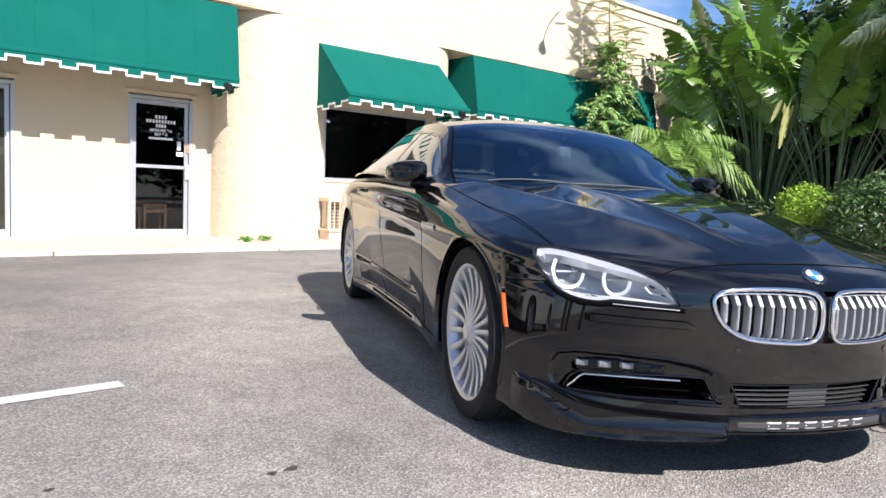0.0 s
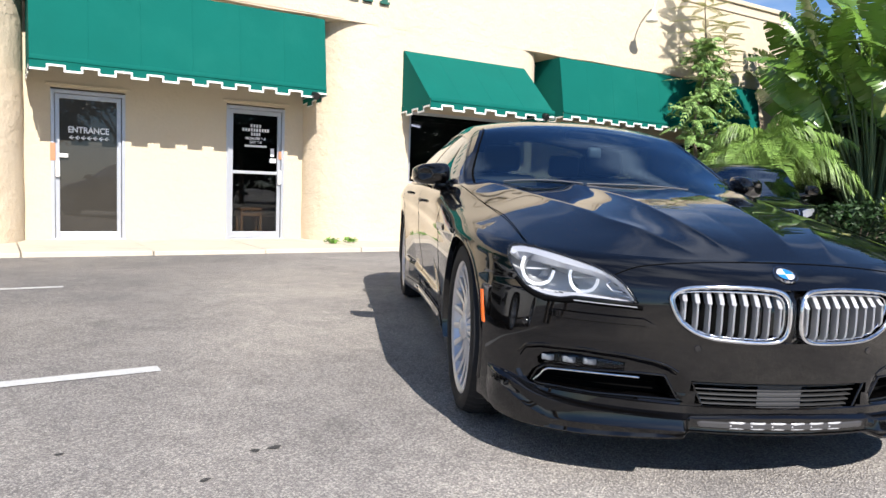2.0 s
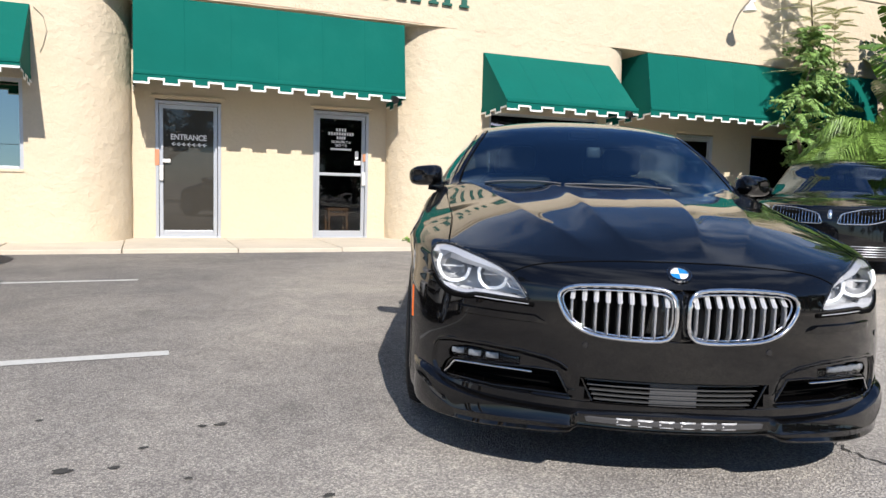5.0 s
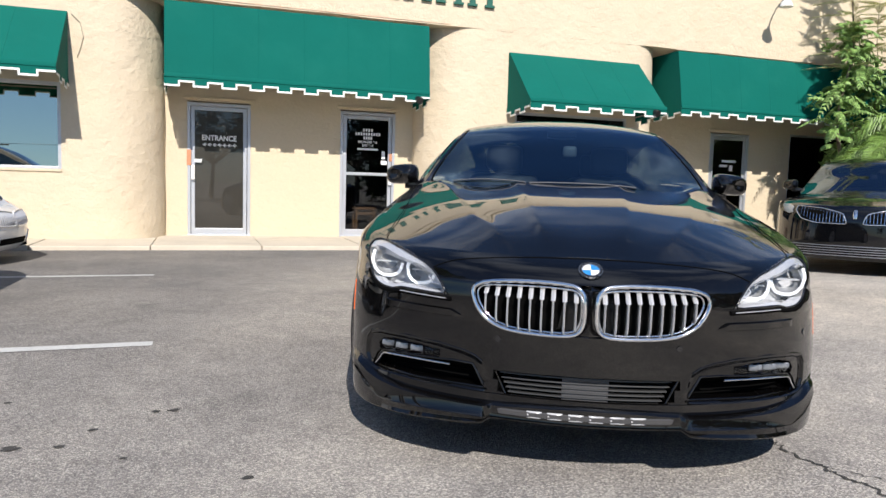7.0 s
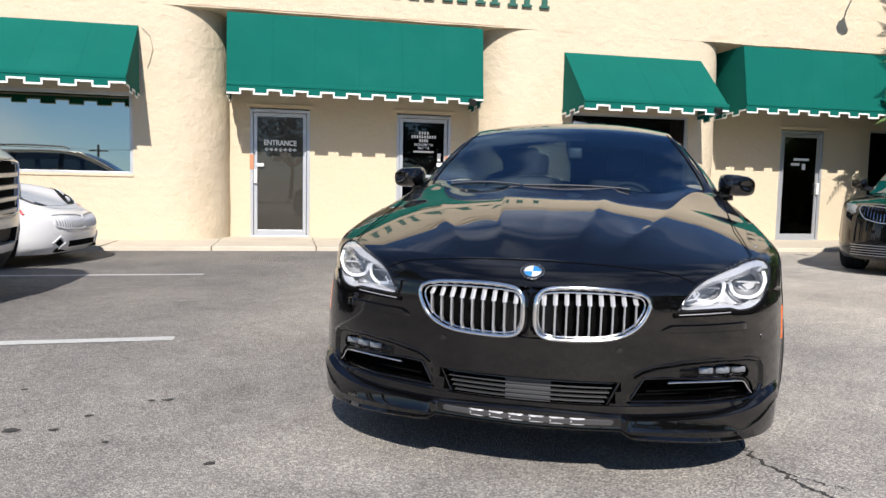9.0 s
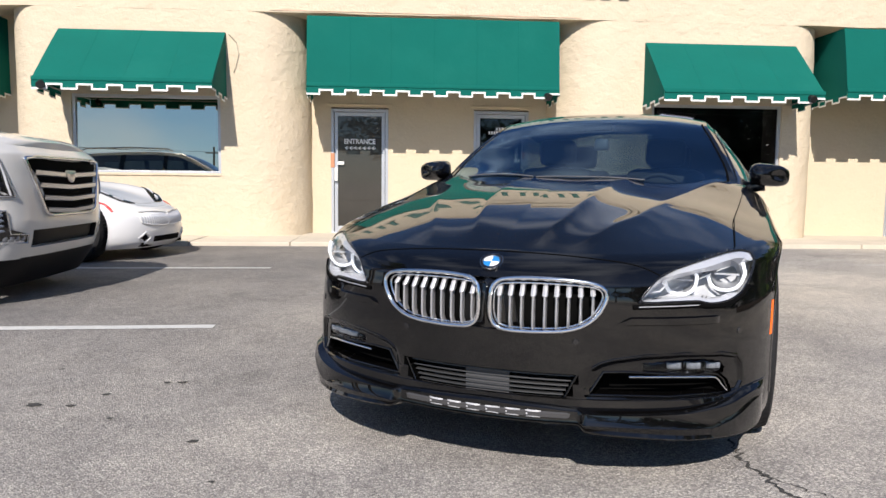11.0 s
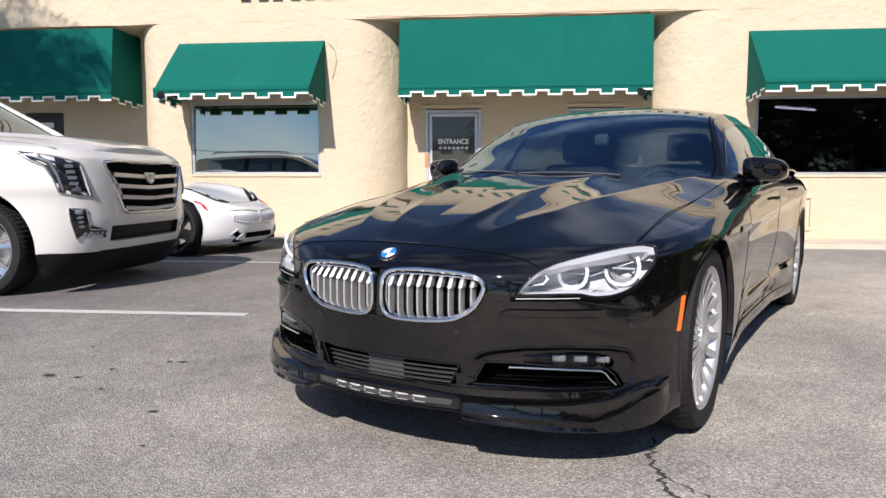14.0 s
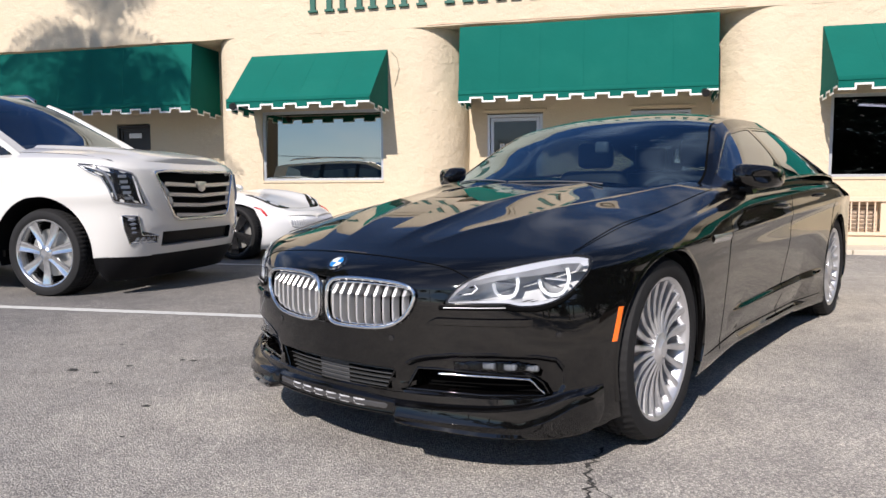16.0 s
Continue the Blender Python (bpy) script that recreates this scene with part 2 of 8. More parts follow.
def box(bm, x0, x1, y0, y1, z0, z1, bevel=0.0):
    v = [bm.verts.new(p) for p in ((x0, y0, z0), (x1, y0, z0), (x1, y1, z0), (x0, y1, z0), (x0, y0, z1), (x1, y0, z1), (x1, y1, z1), (x0, y1, z1))]
    f = [bm.faces.new([v[i] for i in q]) for q in ((3, 2, 1, 0), (4, 5, 6, 7), (0, 1, 5, 4), (1, 2, 6, 5), (2, 3, 7, 6), (3, 0, 4, 7))]
    if bevel:
        bmesh.ops.bevel(bm, geom=list({e for q in f for e in q.edges}), offset=bevel, segments=2, affect="EDGES", profile=0.5)
    return bm


def boxes(*spans, bevel=0.0):
    bm = bmesh.new()
    for s in spans:
        box(bm, *s, bevel=bevel)
    return bm


def tube(bm, points, radius, sides=8, cap=True):
    """A tube along points; radius is one number or one for each point."""
    pts = [Vector(p) for p in points]
    rad = radius if isinstance(radius, (list, tuple)) else [radius] * len(pts)
    rings, up = [], None
    for i, p in enumerate(pts):
        d = (pts[min(i + 1, len(pts) - 1)] - pts[max(i - 1, 0)]).normalized()
        if up is None:
            up = Vector((0, 0, 1)) if abs(d.z) < 0.9 else Vector((1, 0, 0))
        a = d.cross(up).normalized()
        up = a.cross(d).normalized()
        rings.append([bm.verts.new(p + rad[i] * (math.cos(k * 2 * math.pi / sides) * a + math.sin(k * 2 * math.pi / sides) * up)) for k in range(sides)])
    for r, q in zip(rings, rings[1:]):
        for k in range(sides):
            bm.faces.new((r[k], r[(k + 1) % sides], q[(k + 1) % sides], q[k]))
    if cap:
        bm.faces.new(rings[0][::-1])
        bm.faces.new(rings[-1])
    return bm


def sheet(points, thick):
    """A flat or folded sheet through rows of points, with a thickness."""
    bm = bmesh.new()
    rows = [[bm.verts.new(p) for p in r] for r in points]
    for a, b in zip(rows, rows[1:]):
        for i in range(len(a) - 1):
            bm.faces.new((a[i], a[i + 1], b[i + 1], b[i]))
    bm.normal_update()
    bmesh.ops.solidify(bm, geom=bm.faces[:], thickness=thick)
    return bm


def lettering(name, text, size, m, material, parent, depth=0.002, label=""):
    cu = bpy.data.curves.new(name, "FONT")
    cu.body, cu.size, cu.extrude, cu.align_x, cu.offset = text, size, depth, "CENTER", size * 0.03
    ob = bpy.data.objects.new(name, cu)
    me = bpy.data.meshes.new_from_object(ob)
    bpy.data.objects.remove(ob)
    me.materials.clear()
    o = part(name, me, material, parent, label)
    o.matrix_local = m
    return o
# ---- ground ----
def fall(y):
    """The lot is highest under the parked cars; it falls gently to the open side and a little to the building."""
    return 0.0148 * max(-11.0, min(y - 4.3, 0.0)) - 0.009 * min(5.0, max(0.0, y - 5.0))


bm = bmesh.new()
xs = [-600, -120, -30, -10, -2, 2, 6, 12, 30, 120, 600]
ys = [-600, -120, -30, -6.7, -2, 2, 4.3, 5, 7, 10, 14, 40, 120, 600]
grid = [[bm.verts.new((x, y, fall(y))) for x in xs] for y in ys]
for a, b in zip(grid, grid[1:]):
    for i in range(len(a) - 1):
        bm.faces.new((a[i], a[i + 1], b[i + 1], b[i]))
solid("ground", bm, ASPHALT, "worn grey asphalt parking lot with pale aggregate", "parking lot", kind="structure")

# kerbed walk along the facade, with worn cast slabs
KERB_Y, WALL_Y, BAY_Y = 9.78, 11.0, 11.85
pave = thing("pavement", None, "stained pale concrete walk along the facade", "pavement", kind="structure")
random.seed(3)
x = -16.0
while x < 18:
    w = 1.52
    part("slab", boxes((x, x + w - 0.012, KERB_Y + random.uniform(-0.02, 0.02), 12.3, -0.3, 0.022 + random.uniform(-0.005, 0.006)), bevel=0.012), CONCRETE, pave)
    x += w


def stall_line(x0, x1, y, skew=0.0):
    bm = bmesh.new()
    n = 40
    rows = []
    for i in range(n + 1):
        xx = x0 + (x1 - x0) * i / n
        w = 0.052 + 0.006 * noise.noise((xx * 3, y, 0))
        yy = y + skew * (xx - x1)
        rows.append([bm.verts.new((xx, yy - w, fall(yy - w) + 0.004)), bm.verts.new((xx, yy + w, fall(yy + w) + 0.004))])
    for a, b in zip(rows, rows[1:]):
        bm.faces.new((a[0], b[0], b[1], a[1]))
    return solid("parking_line", bm, LINE, "worn white painted parking line on asphalt", "parking line", group="parking lines", kind="structure")


stall_line(-5.6, 1.12, 3.43, 0.03)
stall_line(-5.6, 0.94, 6.72, 0.03)
stall_line(8.2, 13.6, 7.12, -0.02)
stall_line(8.4, 13.6, 3.76, -0.02)

# ---- building ----
X0, X1, TOP = -16.0, 17.6, 5.62
BAYS = ((-11.2, -4.12, 0.7), (0.82, 5.07, 0.92), (9.93, 16.4, 0.78))       # left edge, right edge, how far the jamb curves
HEAD = 3.72
WINDOWS = ((-2.97, -0.58), (6.73, 9.05))
SILL, LINTEL = 1.05, 2.34


def wall_piece(spans):
    return boxes(*spans)


front = []
edges = [X0]
for a, b, r in BAYS:
    edges += [a - r, b + r]
edges.append(X1)
for i in range(0, len(edges), 2):
    a, b = edges[i], edges[i + 1]
    win = [w for w in WINDOWS if a < w[0] and w[1] < b]
    if win:
        w0, w1 = win[0]
        front += [(a, w0, WALL_Y, WALL_Y + 0.2, -0.2, HEAD), (w1, b, WALL_Y, WALL_Y + 0.2, -0.2, HEAD),
                  (w0, w1, WALL_Y, WALL_Y + 0.2, -0.2, SILL), (w0, w1, WALL_Y, WALL_Y + 0.2, LINTEL, HEAD)]
    else:
        front.append((a, b, WALL_Y, WALL_Y + 0.2, -0.2, HEAD))
solid("wall_south", wall_piece(front), STUCCO, "cream trowelled stucco shopfront wall", "wall", kind="structure")

# upper wall over the bays, its lower edge worn and slightly uneven
bm = bmesh.new()
n = 160
lo, hi = [], []
for i in range(n + 1):
    xx = X0 + (X1 - X0) * i / n
    dz = 0.018 * noise.noise((xx * 1.3, 2, 0))
    lo.append((bm.verts.new((xx, WALL_Y, HEAD + dz)), bm.verts.new((xx, BAY_Y + 0.2, HEAD + dz))))
    hi.append((bm.verts.new((xx, WALL_Y, TOP)), bm.verts.new((xx, BAY_Y + 0.2, TOP))))
for i in range(n):
    bm.faces.new((lo[i][0], lo[i + 1][0], hi[i + 1][0], hi[i][0]))
    bm.faces.new((lo[i][1], lo[i + 1][1], lo[i + 1][0], lo[i][0]))
    bm.faces.new((hi[i][0], hi[i + 1][0], hi[i + 1][1], hi[i][1]))
    bm.faces.new((lo[i + 1][1], lo[i][1], hi[i][1], hi[i + 1][1]))
bm.faces.new((lo[0][1], lo[0][0], hi[0][0], hi[0][1]))
bm.faces.new((lo[n][0], lo[n][1], hi[n][1], hi[n][0]))
solid("wall_upper", bm, STUCCO, "cream trowelled stucco wall above the awnings", "wall", kind="structure")
bm = bmesh.new()
strip = []
for i in range(121):
    xx = 0.25 + 5.2 * i / 120
    hi = HEAD + 0.035 + 0.13 * max(0.0, noise.noise((xx * 1.1, 5, 0)) + 0.35 * noise.noise((xx * 5.0, 1, 0))) * min(1.0, 2.0 * min(xx - 0.25, 5.45 - xx))
    strip.append([bm.verts.new((xx, y, z)) for y, z in ((WALL_Y + 0.01, HEAD + 0.022), (WALL_Y - 0.010, HEAD + 0.024), (WALL_Y - 0.012, (HEAD + 0.024 + hi) / 2), (WALL_Y - 0.008, hi - 0.004), (WALL_Y + 0.01, hi))])
for a, b in zip(strip, strip[1:]):
    for k in range(4):
        bm.faces.new((a[k], b[k], b[k + 1], a[k + 1]))
solid("wall_trim", bm, PINK_STUCCO, "patched pinkish stucco with a ragged edge over the entrance awning", "trim", kind="structure", smooth=50)
solid("parapet", boxes((X0, X1 + 0.03, WALL_Y - 0.05, WALL_Y + 0.28, TOP, TOP + 0.10), (X0, X1 + 0.03, WALL_Y - 0.03, WALL_Y, TOP - 0.22, TOP - 0.17), bevel=0.012), STUCCO,
      "cream moulded parapet cap", "parapet", kind="structure")
solid("wall_east", boxes((X1 - 0.2, X1, WALL_Y + 0.2, 20, 0, TOP)), STUCCO, "cream stucco end wall", "wall", kind="structure")
solid("wall_west", boxes((X0, X0 + 0.2, WALL_Y + 0.2, 20, 0, TOP)), STUCCO, "cream stucco end wall", "wall", kind="structure")
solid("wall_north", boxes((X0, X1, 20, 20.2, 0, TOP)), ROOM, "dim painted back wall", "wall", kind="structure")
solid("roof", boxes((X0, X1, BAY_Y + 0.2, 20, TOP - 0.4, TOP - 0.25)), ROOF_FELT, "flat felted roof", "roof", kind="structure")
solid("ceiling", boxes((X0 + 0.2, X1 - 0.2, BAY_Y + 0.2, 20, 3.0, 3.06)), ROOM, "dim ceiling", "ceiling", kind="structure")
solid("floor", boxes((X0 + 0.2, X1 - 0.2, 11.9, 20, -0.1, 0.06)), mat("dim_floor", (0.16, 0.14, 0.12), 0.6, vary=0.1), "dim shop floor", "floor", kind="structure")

# jambs that curve back into the bays
def jamb(x_flat, x_bay):
    bm = bmesh.new()
    rows = []
    for j in range(25):
        z = -0.2 + (HEAD + 0.2) * j / 24
        row = []
        for i in range(25):
            a = i / 24 * math.pi / 2
            xx = x_flat + (x_bay - x_flat) * math.sin(a)
            yy = WALL_Y + (BAY_Y - WALL_Y) * (1 - math.cos(a))
            k = 0.012 * noise.noise((xx * 2, yy * 2, z * 1.7))
            row.append(bm.verts.new((xx + (k if 0 < i else 0), yy - (k if i < 24 else 0), z)))
        row.append(bm.verts.new((x_flat, BAY_Y, z)))
        rows.append(row)
    for a, b in zip(rows, rows[1:]):
        for i in range(len(a)):
            bm.faces.new((a[i], a[(i + 1) % len(a)], b[(i + 1) % len(a)], b[i]))
    bmesh.ops.recalc_face_normals(bm, faces=bm.faces[:])
    solid("bay_jamb", bm, STUCCO, "rounded cream stucco jamb beside a recessed bay", "wall", kind="structure", smooth=50)


for a, b, r in BAYS:
    jamb(a - r, a)
    jamb(b + r, b)

DOORS = ((1.17, 2.19), (3.74, 4.74), (11.64, 12.64), (-6.80, -6.0))
BAY_WIN = (13.75, 15.9)


def pierced_wall(x0, x1, y0, y1, z1, holes):
    """One connected wall with openings; holes are (x0, x1, z0, z1)."""
    gx = sorted({x0, x1, *(h[0] for h in holes), *(h[1] for h in holes)})
    gz = sorted({-0.2, z1, *(h[2] for h in holes), *(h[3] for h in holes)})
    bm = bmesh.new()
    grid = {}

    def at(i, j, y):
        if (i, j, y) not in grid:
            grid[i, j, y] = bm.verts.new((gx[i], y, gz[j]))
        return grid[i, j, y]

    def solid_cell(i, j):
        if not (0 <= i < len(gx) - 1 and 0 <= j < len(gz) - 1):
            return False
        cx, cz = (gx[i] + gx[i + 1]) / 2, (gz[j] + gz[j + 1]) / 2
        return not any(h[0] < cx < h[1] and h[2] < cz < h[3] for h in holes)

    for i in range(len(gx) - 1):
        for j in range(len(gz) - 1):
            if not solid_cell(i, j):
                continue
            bm.faces.new((at(i, j, y0), at(i + 1, j, y0), at(i + 1, j + 1, y0), at(i, j + 1, y0)))
            bm.faces.new((at(i, j, y1), at(i, j + 1, y1), at(i + 1, j + 1, y1), at(i + 1, j, y1)))
            for di, dj, p, q in ((-1, 0, (i, j), (i, j + 1)), (1, 0, (i + 1, j), (i + 1, j + 1)), (0, -1, (i, j), (i + 1, j)), (0, 1, (i, j + 1), (i + 1, j + 1))):
                if not solid_cell(i + di, j + dj):
                    bm.faces.new((at(*p, y0), at(*q, y0), at(*q, y1), at(*p, y1)))
    bmesh.ops.recalc_face_normals(bm, faces=bm.faces[:])
    return bm


for a, b, r in BAYS:
    cuts = [(d[0], d[1], -0.2, 2.27) for d in DOORS if a < d[0] < b] + ([(*BAY_WIN, 0.75, 2.33)] if a < BAY_WIN[0] < b else [])
    solid("wall_bay", pierced_wall(a - 0.3, b + 0.3, BAY_Y, BAY_Y + 0.2, HEAD + 0.2, cuts), STUCCO_IN, "cream stucco wall at the back of a recessed bay", "wall", kind="structure")
for i, (a, b) in enumerate(DOORS[:3]):
    solid("door_head", boxes((a - 0.06, b + 0.07, BAY_Y - 0.018, BAY_Y + 0.02, 2.31, 2.345), bevel=0.006), STUCCO_IN, "cream plaster drip ledge over a door", "trim", kind="structure")

# ---- doors and windows ----
DARK_DOOR = mat("dark_bronze_door", (0.025, 0.022, 0.02), 0.5, vary=0.1)


def shop_door(name, x0, x1, label, rail=None, handle_side=1, frame_mat=ALU, pane_mat=None):
    d = thing(name, pose((x0 + x1) / 2, BAY_Y + 0.02, 0.03), label, "door", kind="structure")
    h, w = 2.22, (x1 - x0) / 2
    part("frame", boxes((-w, -w + 0.05, -0.03, 0.09, 0, h), (w - 0.05, w, -0.03, 0.09, 0, h), (-w + 0.05, w - 0.05, -0.03, 0.09, h - 0.055, h), bevel=0.004), frame_mat, d, "slim metal door frame")
    a = w - 0.058
    leaf = [(-a, -a + 0.06, 0.0, 0.045, 0.012, h - 0.062), (a - 0.06, a, 0.0, 0.045, 0.012, h - 0.062),
            (-a + 0.06, a - 0.06, 0.0, 0.045, 0.012, 0.115), (-a + 0.06, a - 0.06, 0.0, 0.045, h - 0.125, h - 0.062)]
    if rail:
        leaf.append((-a + 0.06, a - 0.06, 0.0, 0.045, rail - 0.025, rail + 0.025))
    lf = part("leaf", boxes(*leaf, bevel=0.004), frame_mat, d, "slim metal door leaf")
    part("pane", boxes((-a + 0.06, a - 0.06, 0.018, 0.026, 0.115, h - 0.125)), pane_mat or DOOR_GLASS, lf, "dark reflecting glass").visible_shadow = False
    part("threshold", boxes((-w, w, -0.06, 0.09, -0.02, 0.010), bevel=0.004), ALU, d)
    s = handle_side
    part("pull_handle", boxes((s * (a - 0.03) - 0.03, s * (a - 0.03) + 0.03, -0.055, -0.002, 0.93, 1.17), bevel=0.01), WHITE_PLASTIC, d, "pale pull handle plate")
    return d


da = shop_door("door_1", *DOORS[0], "aluminium glass shop door lettered ENTRANCE with arrows", handle_side=-1, pane_mat=SMOKE_GLASS)
part("notice", boxes((-0.52, -0.45, -0.036, -0.032, 1.17, 1.43)), ORANGE, da, "faded orange paper notice")
part("lock", boxes((-0.40, -0.28, -0.03, -0.002, 1.22, 1.28), bevel=0.008), WHITE_PLASTIC, da, "white door lock")
lettering("word", "ENTRANCE", 0.119, pose(0.0, -0.006, 1.60, 90), WHITE_VINYL, da, label="white vinyl word ENTRANCE").scale = (0.92, 1.05, 1)
for i in range(7):
    bm = bmesh.new()
    box(bm, 0.012, 0.062, -0.004, 0.0, -0.008, 0.008)
    for sgn in (1, -1):
        q = [bm.verts.new(p) for p in ((-0.03, -0.003, 0.0), (0.025, -0.003, sgn * 0.038), (0.040, -0.003, sgn * 0.028), (0.002, -0.003, 0.0))]
        bm.faces.new(q if sgn > 0 else q[::-1])
    ar = part("arrow", bm, WHITE_VINYL, da, "white vinyl arrow")
    ar.location = (-0.247 + i * 0.080, -0.004, 1.525)
    ar.scale = (0.82, 1, 0.82)

db = shop_door("door_2", *DOORS[1], "aluminium glass shop door with white lettering and a mid rail", rail=1.12)
for i, (w, z, h) in enumerate(((0.20, 1.905, 0.052), (0.47, 1.835, 0.052), (0.17, 1.765, 0.052))):
    n = round(w / 0.045)
    for k in range(n):
        x = -w / 2 + (k + 0.5) * w / n
        b = part("letter_bar", boxes((-0.015, 0.015, -0.003, 0, -h / 2, h / 2)), WHITE_VINYL, db, "white vinyl bar")
        b.location = (x, -0.004, z)
lettering("word", "MON-FRI 9-6", 0.062, pose(0, -0.006, 1.672, 90), WHITE_VINYL, db, label="white vinyl opening hours")
lettering("word", "SAT 9-5", 0.062, pose(0, -0.006, 1.610, 90), WHITE_VINYL, db, label="white vinyl opening hours")
part("letter_bar", boxes((-0.19, 0.19, -0.007, -0.004, 1.548, 1.582)), WHITE_VINYL, db, "white vinyl bar")
part("notice", boxes((0.26, 0.32, -0.008, -0.004, 1.40, 1.54)), WHITE_VINYL, db, "small white notice")
part("notice", boxes((0.25, 0.36, -0.008, -0.004, 1.30, 1.37)), WHITE_VINYL, db, "small white notice")
part("lock", boxes((0.40, 0.46, -0.02, -0.002, 1.36, 1.50), bevel=0.006), ORANGE, db, "rusty orange lock plate")
dc = shop_door("door_3", *DOORS[2], "dark glass aluminium shop door with small white notices")
part("notice", boxes((-0.16, 0.20, -0.008, -0.004, 1.62, 1.67)), WHITE_VINYL, dc, "small white notice")
part("notice", boxes((-0.22, -0.02, -0.008, -0.004, 1.52, 1.57)), WHITE_VINYL, dc, "small white notice")
part("notice", boxes((0.04, 0.12, -0.008, -0.004, 1.44, 1.56)), WHITE_VINYL, dc, "small white notice")
dd = shop_door("door_4", *DOORS[3], "dark bronze shop door with a white number plate", frame_mat=DARK_DOOR, pane_mat=DARK_DOOR)
part("number_bar", boxes((-0.12, 0.18, -0.008, -0.004, 1.95, 2.05)), WHITE_VINYL, dd, "white bar")


def shop_window(name, x0, x1, z0, z1, y, glass, label, lean=0.0):
    w = thing(name, pose((x0 + x1) / 2, y, z0), label, "window", kind="structure")
    a, h = (x1 - x0) / 2, z1 - z0
    part("window_frame", boxes((-a, -a + 0.05, 0.03, 0.10, 0, h), (a - 0.05, a, 0.03, 0.10, 0, h), (-a + 0.05, a - 0.05, 0.03, 0.10, 0, 0.05), (-a + 0.05, a - 0.05, 0.03, 0.10, h - 0.05, h), bevel=0.004), ALU, w, "dull aluminium window frame")
    part("window_sill", boxes((-a, a, -0.02, 0.03, -0.03, 0.012), bevel=0.006), STUCCO, w)
    pn = part("pane", boxes((-a + 0.05, a - 0.05, -0.004, 0.004, 0.05 - h / 2, h / 2 - 0.05)), glass, w, "reflecting glass")
    pn.visible_shadow = False
    pn.matrix_local = pose(0, 0.064, h / 2, lean)
    return w


shop_window("window_1", *WINDOWS[0], SILL, LINTEL, WALL_Y, FILM_GLASS, "wide shop window with mirrored film reflecting the sky", lean=-1.75)
shop_window("window_2", *WINDOWS[1], SILL, LINTEL, WALL_Y, SHOP_GLASS, "wide dark shop window under a green awning")
shop_window("window_3", *BAY_WIN, 0.75, 2.33, BAY_Y, DOOR_GLASS, "dark bay window behind a leafy tree")

